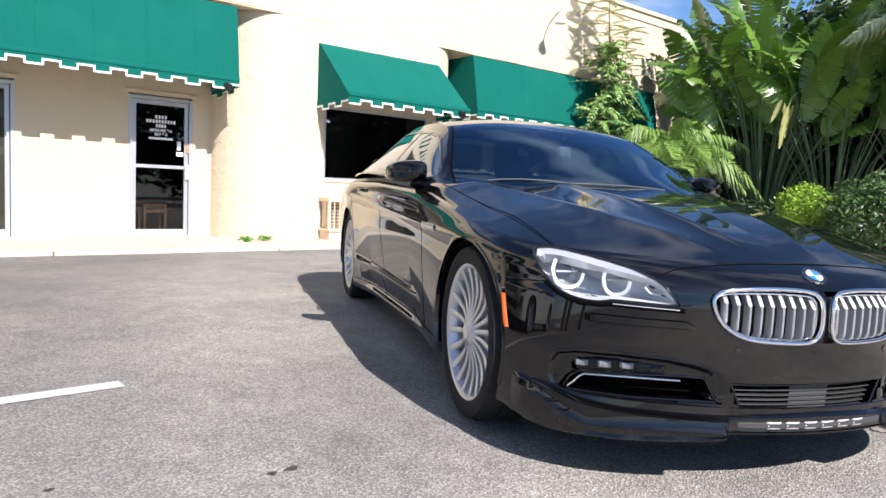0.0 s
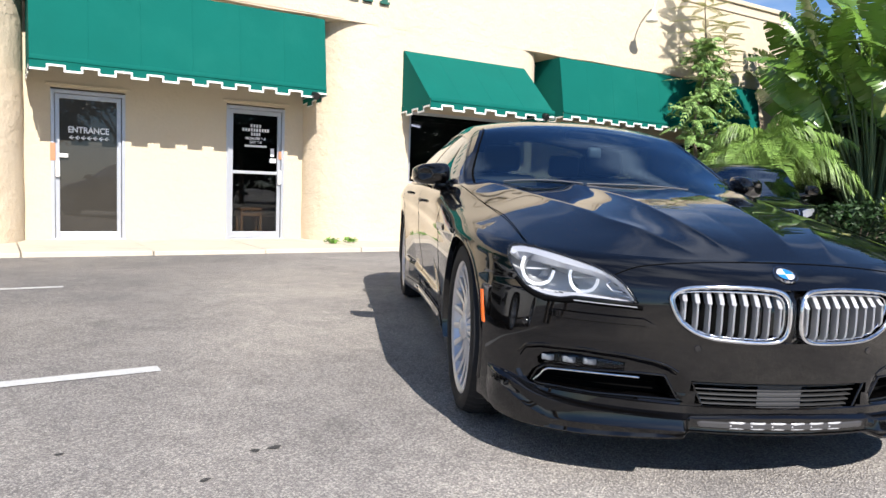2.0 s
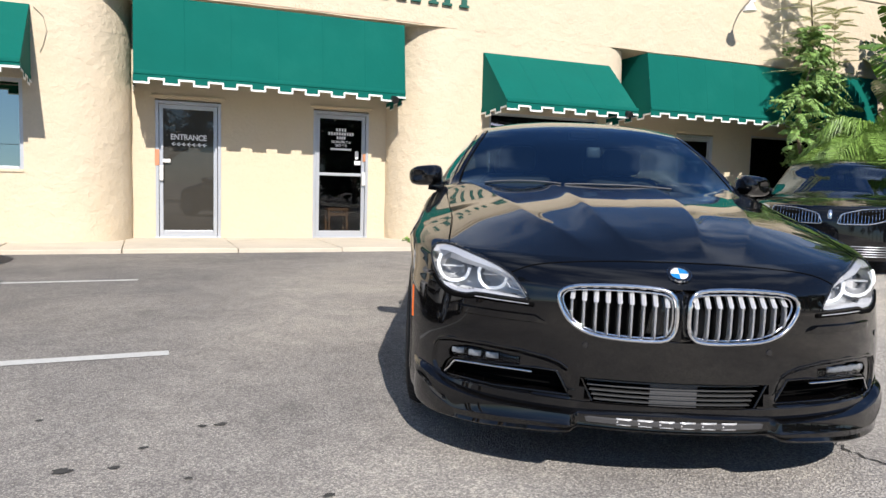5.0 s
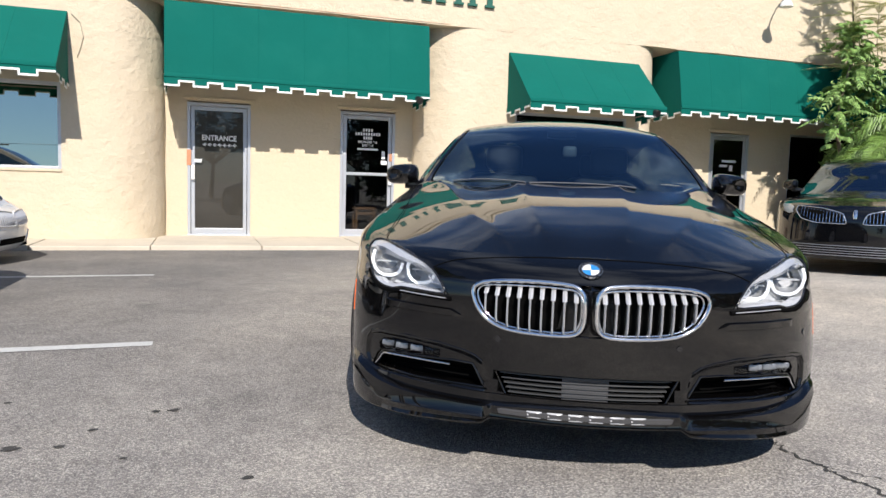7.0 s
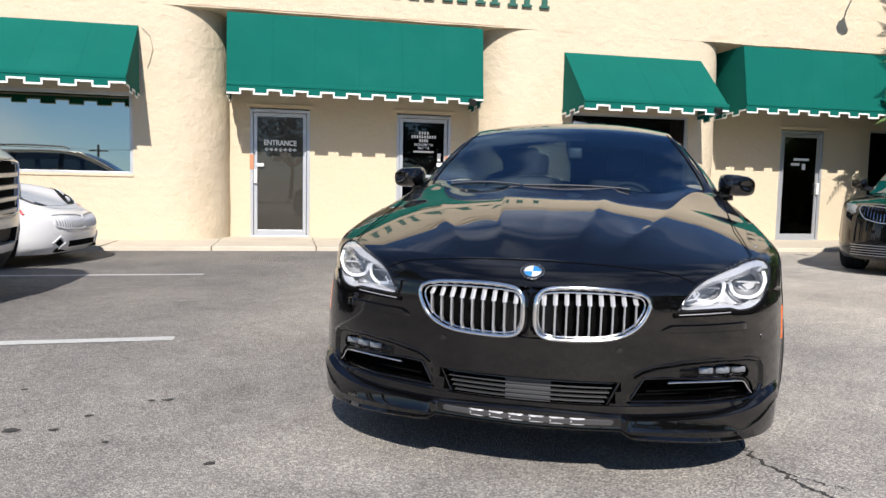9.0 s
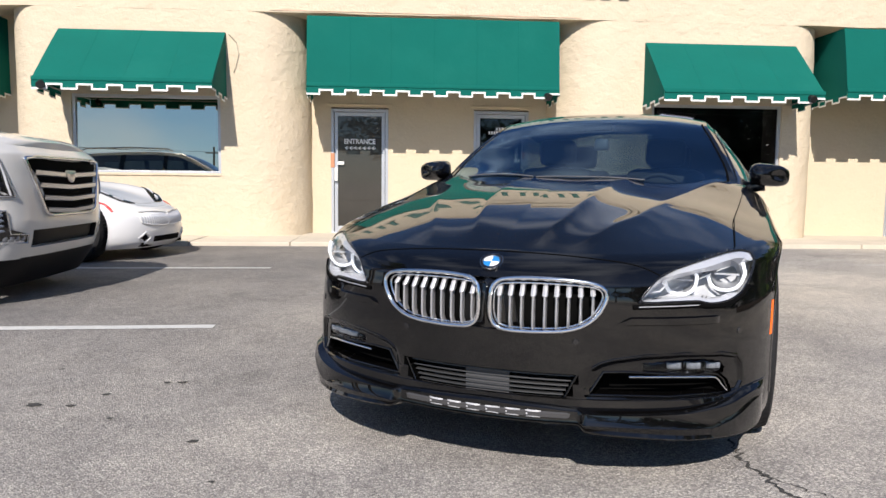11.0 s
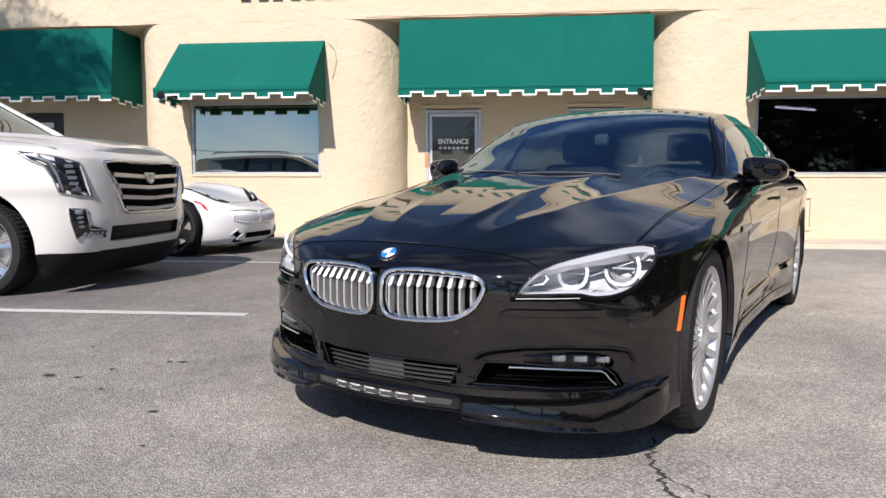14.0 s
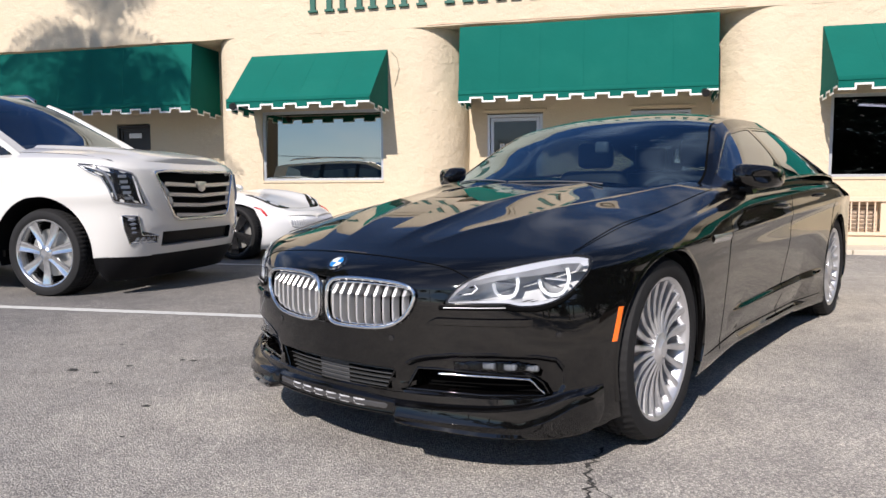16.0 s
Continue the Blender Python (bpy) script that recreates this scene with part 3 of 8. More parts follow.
# ---- awnings ----
def awning(name, x0, x1, z_top, y_top, z_low, y_low, y_wall, label, drop=0.115, step=0.215):
    aw = thing(name, None, label, "awning", group="green shop awnings")
    n, rows = 24, []
    for j in range(7):
        f = j / 6
        rows.append([(x0 + (x1 - x0) * i / n, y_top + (y_low - y_top) * f - 0.012 * math.sin(f * math.pi) * (0.6 + 0.4 * noise.noise((i * 0.6, x0, 0))),
                      z_top + (z_low - z_top) * f) for i in range(n + 1)])
    part("canopy", sheet(rows, 0.004), CANVAS, aw, "taut green canvas", smooth=30)
    for x, s in ((x0, 1), (x1, -1)):
        pts = [(y_top, z_top), (y_low, z_low), (y_wall, z_low - 0.06), (y_wall, z_top)]
        bm = bmesh.new()
        a = [bm.verts.new((x, y, z)) for y, z in pts]
        b = [bm.verts.new((x + s * 0.005, y, z)) for y, z in pts]
        bm.faces.new(a), bm.faces.new(b[::-1])
        for i in range(4):
            bm.faces.new((a[i], b[i], b[(i + 1) % 4], a[(i + 1) % 4]))
        bmesh.ops.recalc_face_normals(bm, faces=bm.faces[:])
        part("side_panel", bm, CANVAS, aw, "green canvas end panel")
    def skirt(n, low, at):
        """A stepped strip of cloth and its binding; at(f, z, out) gives a point along it."""
        val, trim = bmesh.new(), bmesh.new()
        top = [val.verts.new(at(i / n, z_low, 0.0)) for i in range(n + 1)]
        for i in range(n):
            a = val.verts.new(at(i / n, low[i], 0.0))
            b = val.verts.new(at((i + 1) / n, low[i], 0.0))
            val.faces.new((top[i], a, b, top[i + 1]))
        val.normal_update()
        bmesh.ops.solidify(val, geom=val.faces[:], thickness=0.003)
        pts = []
        for i in range(n):
            pts += [at(i / n, low[i], 0.004), at((i + 1) / n, low[i], 0.004)]
        ring = [[trim.verts.new(Vector(p) + Vector((0, 0, dz)) + (Vector(at(0.5, 0, o)) - Vector(at(0.5, 0, 0)))) for dz, o in ((-0.014, 0.004), (0.014, 0.004), (0.014, -0.006), (-0.014, -0.006))] for p in pts]
        for r, q in zip(ring, ring[1:]):
            for k in range(4):
                trim.faces.new((r[k], r[(k + 1) % 4], q[(k + 1) % 4], q[k]))
        half = 0.013 / (Vector(at(1, 0, 0)) - Vector(at(0, 0, 0))).length
        for i in range(1, n):
            lo, hi = sorted((low[i - 1], low[i]))
            trim.faces.new([trim.verts.new(at(i / n + d, z, 0.0085)) for d, z in ((-half, lo - 0.014), (half, lo - 0.014), (half, hi + 0.014), (-half, hi + 0.014))])
        part("valance", val, CANVAS, aw, "stepped green canvas valance")
        part("binding", trim, CANVAS_TRIM, aw, "white stepped binding along the valance")

    k = max(3, round((x1 - x0) / step))
    skirt(k, [z_low - drop + (0.040 if i % 2 else -0.026) for i in range(k)], lambda f, z, o: (x0 + (x1 - x0) * f, y_low - 0.004 - o, z))
    m = max(2, round(abs(y_wall - y_low) / step))
    for x, s in ((x0, -1), (x1, 1)):
        skirt(m, [z_low - drop - 0.02 + (0.040 if i % 2 == 0 else -0.026) for i in range(m)], lambda f, z, o: (x + s * (0.004 + o), y_low + (y_wall - y_low) * f, z - 0.05 * f))
    fr = bmesh.new()
    tube(fr, [(x0 + 0.02, y_low + 0.02, z_low - 0.01), (x1 - 0.02, y_low + 0.02, z_low - 0.01)], 0.012)
    for x in (x0 + 0.02, x1 - 0.02):
        tube(fr, [(x, y_low + 0.02, z_low - 0.01), (x, y_wall, z_low - 0.07)], 0.012)
    hem = [[(x0 + (x1 - x0) * i / n, y_low + o - 0.004 * noise.noise((i * 0.7, z_low + dz, x0)), z_low + dz + 0.006 * noise.noise((i * 0.5, x1, 1))) for i in range(n + 1)] for dz, o in ((0.045, -0.006), (0.02, -0.016), (-0.012, -0.014), (-0.022, -0.005))]
    for i in range(1, max(2, round((x1 - x0) / 0.72))):
        xx = x0 + (x1 - x0) * i / max(2, round((x1 - x0) / 0.72)) + 0.03 * noise.noise((i * 1.7, x0, 2))
        j = (xx - x0) / (x1 - x0) * n
        line = [[(xx + d, y_top + (y_low - y_top) * f - 0.012 * math.sin(f * math.pi) * (0.6 + 0.4 * noise.noise((j * 0.6, x0, 0))) - o, z_top + (z_low - z_top) * f + o * 0.6) for d, o in ((-0.009, 0.0025), (0.0, 0.006), (0.009, 0.0025))] for f in np.linspace(0.005, 0.995, 9)]
        part("seam", sheet(line, 0.0015), CANVAS, aw, "sewn seam down the canvas")
    part("hem_fold", sheet(hem, 0.003), CANVAS, aw, "sewn fold along the canvas hem", smooth=30)
    part("frame_tube", fr, GREY_METAL, aw, "galvanised frame tube")
    return aw


awning("awning", 0.86, 5.06, 3.66, 10.93, 2.52, 10.80, BAY_Y, "wide upright green canvas awning with white stepped edge over the entrance")
awning("awning", -11.1, -4.34, 3.66, 10.93, 2.52, 10.80, BAY_Y, "wide upright green canvas awning dappled with palm shade")
awning("awning", 10.0, 16.3, 3.66, 10.85, 2.58, 10.66, BAY_Y, "wide upright green canvas awning half hidden by a leafy tree")
awning("awning", -3.12, -0.47, 3.36, 10.97, 2.435, 10.02, WALL_Y - 0.004, "sloped green canvas awning with white stepped edge over a window")
awning("awning", 6.57, 9.22, 3.36, 10.97, 2.435, 10.02, WALL_Y - 0.004, "sloped green canvas awning with white stepped edge over a window")

# floodlight under the entrance awning
def bullet_lamp(x, y, z):
    f = thing("floodlight", pose(x, y, z), "small black floodlight hung under an awning corner", "lamp")
    bm = bmesh.new()
    tube(bm, [(0, 0, 0), (0, 0, -0.07)], 0.012)
    part("stem", bm, BLACK_PLASTIC, f)
    bm = bmesh.new()
    tube(bm, [(0.02, -0.10, -0.12), (0, -0.02, -0.085), (0, 0.06, -0.07)], [0.062, 0.05, 0.03], 12)
    part("head", bm, BLACK_PLASTIC, f, "black lamp head", smooth=40)


bullet_lamp(4.85, 10.822, 2.505)
bullet_lamp(8.98, 10.042, 2.455)
bullet_lamp(-2.98, 10.042, 2.455)

# raised sign letters, shown only by their plain strokes
sign = thing("wall_sign", None, "row of raised green shop sign letters as plain strokes", "sign")
random.seed(12)
x = -1.93
for i in range(14):
    w = 0.42
    for k, (dx, dw) in enumerate(((0.0, 0.10), (w - 0.10, 0.10))):
        part("letter_stroke", boxes((x + dx, x + dx + dw, WALL_Y - 0.05, WALL_Y - 0.004, 4.085, 4.62), (x + dx - 0.04, x + dx + dw + 0.04, WALL_Y - 0.052, WALL_Y - 0.006, 4.085, 4.13), bevel=0.006), SIGN_GREEN, sign)
    x += 0.575 + (0.25 if i == 3 else 0)

# gooseneck wall lamp
gl = thing("gooseneck_lamp", pose(12.1, WALL_Y, 4.9), "white gooseneck wall lamp above the awning", "lamp")
bm = bmesh.new()
tube(bm, [(0.62, 0.0, 0.12), (0.55, -0.1, 0.22), (0.40, -0.3, 0.27), (0.18, -0.5, 0.22), (0.06, -0.56, 0.05), (0.02, -0.56, -0.12)], 0.014)
part("arm", bm, WHITE_PLASTIC, gl, "thin bent arm", smooth=60)
bm = bmesh.new()
tube(bm, [(0.02, -0.56, -0.10), (0.02, -0.56, -0.16), (0.0, -0.56, -0.22), (0, -0.56, -0.30)], [0.03, 0.05, 0.10, 0.13], 16)
part("shade", bm, WHITE_PLASTIC, gl, "pale lamp shade", smooth=50)
bm = bmesh.new()
tube(bm, [(0.62, 0.0, 0.12), (0.62, -0.03, 0.12)], 0.05, 14)
part("wall_plate", bm, WHITE_PLASTIC, gl)

# loose wire by each window awning
for x in (-0.40, ):
    bm = bmesh.new()
    tube(bm, [(x - 0.02, 10.985, 3.34), (x + 0.10, 10.985, 3.22), (x + 0.14, 10.985, 3.02), (x + 0.09, 10.985, 2.82), (x + 0.05, 10.985, 2.72)], 0.005, 5)
    solid("cable", bm, mat("dusty_cable", (0.35, 0.31, 0.24), 0.7), "thin loose cable looped on the stucco", "cable", smooth=60)

# barred cream cage over a wall vent, below the dark window
CAGE_PAINT = mat("cream_cage_paint", (0.66, 0.52, 0.38), 0.6, vary=0.12, scale=6)
VENT_BROWN = mat("brown_vent_metal", (0.24, 0.18, 0.13), 0.6, vary=0.2, scale=10)
cg = thing("vent_cage", pose(6.64, 10.66, 0.024), "cream painted barred cage over a dark wall vent", "cage")
part("plinth", boxes((0.03, 0.90, 0.0, 0.32, 0.0, 0.15), bevel=0.01), CAGE_PAINT, cg, "low cream plinth")
part("ledge", boxes((0.0, 0.93, -0.03, 0.32, 0.15, 0.20), bevel=0.008), CAGE_PAINT, cg)
part("top_rail", boxes((0.0, 0.93, -0.015, 0.32, 0.66, 0.73), bevel=0.008), CAGE_PAINT, cg)
for x in (0.0, 0.88):
    part("post", boxes((x, x + 0.05, -0.012, 0.04, 0.20, 0.66), bevel=0.005), CAGE_PAINT, cg)
part("side_panel", boxes((0.75, 0.875, 0.02, 0.04, 0.20, 0.66), bevel=0.004), CAGE_PAINT, cg, "plain cream end panel")
for i in range(6):
    bm = bmesh.new()
    tube(bm, [(0.13 + i * 0.108, 0.01, 0.195), (0.13 + i * 0.108, 0.01, 0.665)], 0.012, 8)
    part("bar", bm, CAGE_PAINT, cg, smooth=60)
part("vent", boxes((0.06, 0.75, 0.17, 0.30, 0.21, 0.655)), CAGE_PAINT, cg, "cream vent housing")
# brown slats give the gaps between the bars their tone
for i in range(7):
    part("louvre", boxes((0.08, 0.73, 0.145, 0.17, 0.235 + i * 0.058, 0.262 + i * 0.058)), VENT_BROWN, cg, "brown vent louvre")

# things inside
st = thing("stool", pose(4.33, 12.5, 0.06), "small pale wooden stool inside the glass door", "stool")
part("seat", boxes((-0.2, 0.2, -0.16, 0.16, 0.42, 0.47), bevel=0.015), WOOD, st, "pale wooden seat")
for sx in (-0.17, 0.17):
    for sy in (-0.13, 0.13):
        part("leg", boxes((sx - 0.02, sx + 0.02, sy - 0.02, sy + 0.02, 0, 0.42), bevel=0.004), WOOD, st)
part("rail", boxes((-0.17, 0.17, -0.14, -0.115, 0.33, 0.38), bevel=0.003), WOOD, st)
TUBE_LIGHT = mat("fluorescent_tube", (0.9, 0.95, 1.0), 0.4, emit=1.6)
for x, y, z in ((8.32, 13.9, 2.40),):
    fl = thing("tube_lamp", pose(x, y, z, 0, 0, 35), "lit fluorescent tube on the dim ceiling", "lamp")
    part("housing", boxes((-0.62, 0.62, -0.06, 0.06, 0.03, 0.10), bevel=0.008), WHITE_PLASTIC, fl)
    bm = bmesh.new()
    tube(bm, [(-0.6, 0, 0), (0.6, 0, 0)], 0.019, 10)
    part("tube", bm, TUBE_LIGHT, fl, "glowing tube")
    for dx in (-0.4, 0.4):
        bm = bmesh.new()
        tube(bm, [(dx, 0, 0.09), (dx, 0, 3.0 - z)], 0.006, 6)
        part("hanger", bm, GREY_METAL, fl)
# ---- vehicles ----
def car_paint(name, base, rough=0.28, metal=0.25, flake=0.08, spec=0.5, ior=1.5):
    return mat(name, base, rough, metal, fine=flake, fine_scale=900, coat=1.0, coat_rough=0.022, spec=spec, coat_ior=ior)


BLACK_PAINT = car_paint("blue_black_metallic_paint", (0.0020, 0.0019, 0.0020), 0.45, 0.0, spec=0.02, ior=1.57)
NAVY_PAINT = car_paint("blue_black_paint", (0.002, 0.0022, 0.003), 0.45, 0.0, spec=0.02)
PEARL_PAINT = car_paint("pearl_white_paint", (0.60, 0.59, 0.565), 0.35, 0.0, 0.02, ior=1.36)
SILVER_WHITE = car_paint("silvery_white_paint", (0.72, 0.72, 0.72), 0.35, 0.0, 0.03, ior=1.3)
CHROME = mat("chrome", (0.72, 0.73, 0.75), 0.09, 1.0, rough_vary=0.03, vary=0.03, scale=8)
BAR_CHROME = mat("satin_chrome", (0.66, 0.66, 0.67), 0.36, 0.55, vary=0.03)
BRIGHT = mat("brushed_silver", (0.55, 0.56, 0.58), 0.3, 0.9, vary=0.05, scale=20)
WHEEL_SILVER = mat("silver_wheel_lacquer", (0.62, 0.62, 0.64), 0.34, 0.7, vary=0.04, scale=10, coat=0.5)
TYRE = mat("tyre_rubber", (0.016, 0.016, 0.017), 0.75, spec=0.25, vary=0.2, scale=15, bump=0.3, bump_scale=150, bump_size=0.002)
GLOSS_BLACK = mat("gloss_black_plastic", (0.008, 0.008, 0.009), 0.16, coat=0.6, fine=0.1, fine_scale=200)
SATIN_BLACK = mat("satin_black_plastic", (0.007, 0.007, 0.008), 0.5, spec=0.12, fine=0.2, fine_scale=150)
DEEP_BLACK = mat("dark_void", (0.003, 0.003, 0.003), 0.8, fine=0.2, spec=0.03)
CAR_GLASS = pane_glass("tinted_car_glass", (0.20, 0.22, 0.23), 0.14, sheen=(0.70, 0.84, 1.0))
SCREEN_GLASS = pane_glass("lightly_tinted_windscreen", (0.40, 0.50, 0.54), 0.11, sheen=(0.64, 0.84, 1.0))
COUPE_GLASS = pane_glass("green_tinted_side_glass", (0.19, 0.235, 0.245), 0.20, sheen=(0.88, 0.93, 1.0))
LAMP_GLASS = pane_glass("clear_lamp_glass", (0.95, 0.96, 0.97), 0.0)
LAMP_RING = mat("white_light_ring", (0.80, 0.81, 0.82), 0.4, emit=0.45)
LENS_DARK = mat("dark_lens", (0.05, 0.055, 0.06), 0.3, 0.0, vary=0.3, scale=30)
BOWL = mat("grey_lamp_bowl", (0.32, 0.33, 0.345), 0.35, 0.3, vary=0.2, scale=30)
LED_CELL = mat("led_cell", (0.22, 0.235, 0.26), 0.25, 0.5, fine=0.25, fine_scale=180, coat=0.6)
LAMP_BEZEL = mat("lamp_bezel", (0.52, 0.53, 0.55), 0.3, 0.0, vary=0.12, scale=12)
LAMP_REFLECTOR = mat("lamp_reflector", (0.62, 0.63, 0.66), 0.28, 0.35, vary=0.05, scale=15)
LAMP_TRIM = mat("lamp_trim", (0.36, 0.37, 0.39), 0.25, 0.6, vary=0.1, scale=20)
AMBER = mat("amber_reflector", (0.85, 0.16, 0.02), 0.25, coat=0.6, fine=0.15, fine_scale=220)
RED_LENS = mat("red_marker", (0.45, 0.01, 0.01), 0.25, coat=0.6)
MIRROR_SHELL = mat("pale_grey_plastic", (0.17, 0.18, 0.19), 0.4, vary=0.05)
LEATHER = mat("dark_leather", (0.06, 0.052, 0.048), 0.6, vary=0.15)
BADGE_BLUE = mat("enamel_blue", (0.02, 0.20, 0.52), 0.2, coat=0.8)
BADGE_WHITE = mat("enamel_white", (0.8, 0.8, 0.8), 0.2, coat=0.8)


def smooth_curve(pairs):
    """A smooth function through a few (position, value) pairs."""
    xs = np.array([p[0] for p in pairs], float)
    vs = np.array([p[1] for p in pairs], float)
    h, d = np.diff(xs), np.diff(vs) / np.diff(xs)
    m = np.concatenate(([d[0]], [0 if a * b <= 0 else 2 * a * b / (a + b) for a, b in zip(d, d[1:])], [d[-1]]))

    def f(x):
        x = np.clip(np.asarray(x, float), xs[0], xs[-1])
        i = np.clip(np.searchsorted(xs, x) - 1, 0, len(h) - 1)
        t = (x - xs[i]) / h[i]
        return ((1 + 2 * t) * (1 - t) ** 2 * vs[i] + t * (1 - t) ** 2 * h[i] * m[i] + t * t * (3 - 2 * t) * vs[i + 1] + t * t * (t - 1) * h[i] * m[i + 1])
    return f


def grid_mesh(name, P, keep=None, mat_id=None, flip=False):
    """A mesh of quads over an array of points (rows, columns, 3)."""
    P = np.asarray(P, float)
    r, c = P.shape[:2]
    idx = np.arange(r * c).reshape(r, c)
    q = np.stack([idx[:-1, :-1], idx[:-1, 1:], idx[1:, 1:], idx[1:, :-1]], -1).reshape(-1, 4)
    if flip:
        q = q[:, ::-1]
    if keep is not None:
        q = q[keep.reshape(-1)]
    me = bpy.data.meshes.new(name)
    me.from_pydata(P.reshape(-1, 3).tolist(), [], q.tolist())
    if mat_id is not None:
        ids = mat_id.reshape(-1) if keep is None else mat_id.reshape(-1)[keep.reshape(-1)]
        me.polygons.foreach_set("material_index", ids.astype(int).tolist())
    bm = bmesh.new()
    bm.from_mesh(me)
    bmesh.ops.remove_doubles(bm, verts=bm.verts[:], dist=0.0004)
    loose = [v for v in bm.verts if not v.link_faces]
    bmesh.ops.delete(bm, geom=loose, context="VERTS")
    bm.to_mesh(me)
    bm.free()
    return me


def outward(me, ref):
    """Turns the faces of an open skin away from a point inside."""
    n = len(me.polygons)
    c, d = np.zeros(n * 3), np.zeros(n * 3)
    me.polygons.foreach_get("center", c)
    me.polygons.foreach_get("normal", d)
    if ((c.reshape(-1, 3) - ref) * d.reshape(-1, 3)).sum() < 0:
        me.flip_normals()
    return me


INNER = np.array((0.0, 1.6, 0.45))


class Shape:
    """The outer form of a car from a few curves. y runs backwards from the front axle, x to the car's left, z up."""

    def __init__(s, nose, y0, n, width, sill, shoulder, crown, belt_x, belt_z, rail_x, rail_z, roof, tail, y1, m, axles, wheel_r, arch_r, tuck=0.10, round_=0.09, p=2.2, bow=((0.0, 0.0), (3.0, 0.0)), hubs=None):
        s.nose, s.width, s.sill, s.shoulder, s.crown = (smooth_curve(k) for k in (nose, width, sill, shoulder, crown))
        s.belt_x, s.belt_z, s.rail_x, s.rail_z, s.roof = (smooth_curve(k) for k in (belt_x, belt_z, rail_x, rail_z, roof))
        s.bow = smooth_curve(bow)
        s.hubs = hubs or (wheel_r, wheel_r)
        s.y0, s.y1, s.m, s.axles, s.wheel_r, s.arch_r, s.tuck, s.round, s.p = y0, y1, m, axles, wheel_r, arch_r, tuck, round_, p
        s.tail = smooth_curve(tail)
        s.n = smooth_curve(n)
        s.n_ref = float(s.n(5))
        s.push = lambda x, y, z: (np.zeros_like(x), np.zeros_like(x, dtype=int))
        s.hood = lambda x, y: np.zeros_like(x)
        s.side = lambda y, z: np.zeros_like(y)
        s.ref = float(nose[-1][1])

    def inset(s, z, zs, zb):
        up = np.clip((z - (zs - s.round)) / s.round, 0, 1)
        lo = np.clip((zb + 0.16 - z) / 0.16, 0, 1)
        return s.round * 0.9 * (1 - np.sqrt(np.clip(1 - up ** 2, 0, 1))) * 0.75 + s.tuck * lo ** 2

    def half(s, y, z, zs, zb):
        return s.width(y) - s.inset(z, zs, zb) + s.side(y, z)

    def front(s, x, z):
        """The point of the nose at a place across and a height."""
        x, z = np.asarray(x, float), np.asarray(z, float)
        r0 = np.clip(np.abs(x) / float(s.width(s.y0)), 0, 0.999)
        yr = s.y0 - (s.y0 - s.ref) * (1 - r0 ** s.n_ref) ** (1 / s.n_ref)
        w = s.half(s.y0, z, s.shoulder(yr), s.sill(yr))
        r = np.clip(np.abs(x) / w, 0, 0.9999)
        n = s.n(z)
        y = s.y0 - (s.y0 - s.nose(z) - s.bow(z) * x * x) * (1 - r ** n) ** (1 / n)
        return np.stack(np.broadcast_arrays(x, y, z), -1)

    def front_normal(s, x, z):
        e = 0.004
        a = s.front(x + e, z) - s.front(x - e, z)
        b = s.front(x, z + e) - s.front(x, z - e)
        nn = np.cross(a, b)
        nn /= np.linalg.norm(nn, axis=-1, keepdims=True)
        return nn

    def flank(s, y, z):
        """How far out the side lies at a place along the car and a height."""
        y, z = np.broadcast_arrays(np.asarray(y, float), np.asarray(z, float))
        yy = np.maximum(y, s.y0)
        w = s.half(yy, z, s.shoulder(y), s.sill(y))
        n = s.n(z)
        r = np.clip((s.y0 - y) / (s.y0 - s.nose(z)), 0, 1)
        if float(s.bow(0.4)):
            lo, hi = np.zeros_like(r), np.ones_like(r)
            for _ in range(26):
                m = (lo + hi) / 2
                far = s.y0 - (s.y0 - s.nose(z) - s.bow(z) * (w * m) ** 2) * (1 - m ** n) ** (1 / n) < y
                lo, hi = np.where(far, m, lo), np.where(far, hi, m)
            return np.where(y < s.y0, w * lo, w)
        return np.where(y < s.y0, w * (1 - r ** n) ** (1 / n), w)

    def top(s, x, y):
        """The height of the bonnet or deck."""
        zs, zc = float(s.shoulder(y)), float(s.crown(y))
        xs = float(s.flank(y, zs))
        lam = min(1, abs(x) / max(xs, 1e-3))
        return zs + (zc - zs) * (1 - lam ** s.p) + float(s.hood(np.array(x), np.array(y)))

    def patch(s, x, z, out):
        """Points on the nose, moved outwards."""
        return s.front(x, z) + s.front_normal(x, z) * np.asarray(out, float)[..., None]

    def body(s, name, na=70, ns=90, nt=24, kz=54, kt=26):
        cols = []
        for a in np.linspace(0, math.pi / 2, na):
            cols.append(("n", math.sin(a), max(math.cos(a), 0), s.y0 - (s.y0 - s.ref) * max(math.cos(a), 0) ** (2 / s.n_ref)))
        for y in np.linspace(s.y0, s.y1, ns)[1:-1]:
            cols.append(("s", 1, y, y))
        yt = float(s.tail(0.8))
        for a in np.linspace(0, math.pi / 2, nt):
            sn, cs = math.sin(a) ** (2 / s.m), max(math.cos(a), 0) ** (2 / s.m)
            cols.append(("t", cs, sn, s.y1 + (yt - s.y1) * sn))
        C = len(cols)
        P = np.zeros((kz + kt, C, 3))
        f = np.linspace(0, 1, kz)
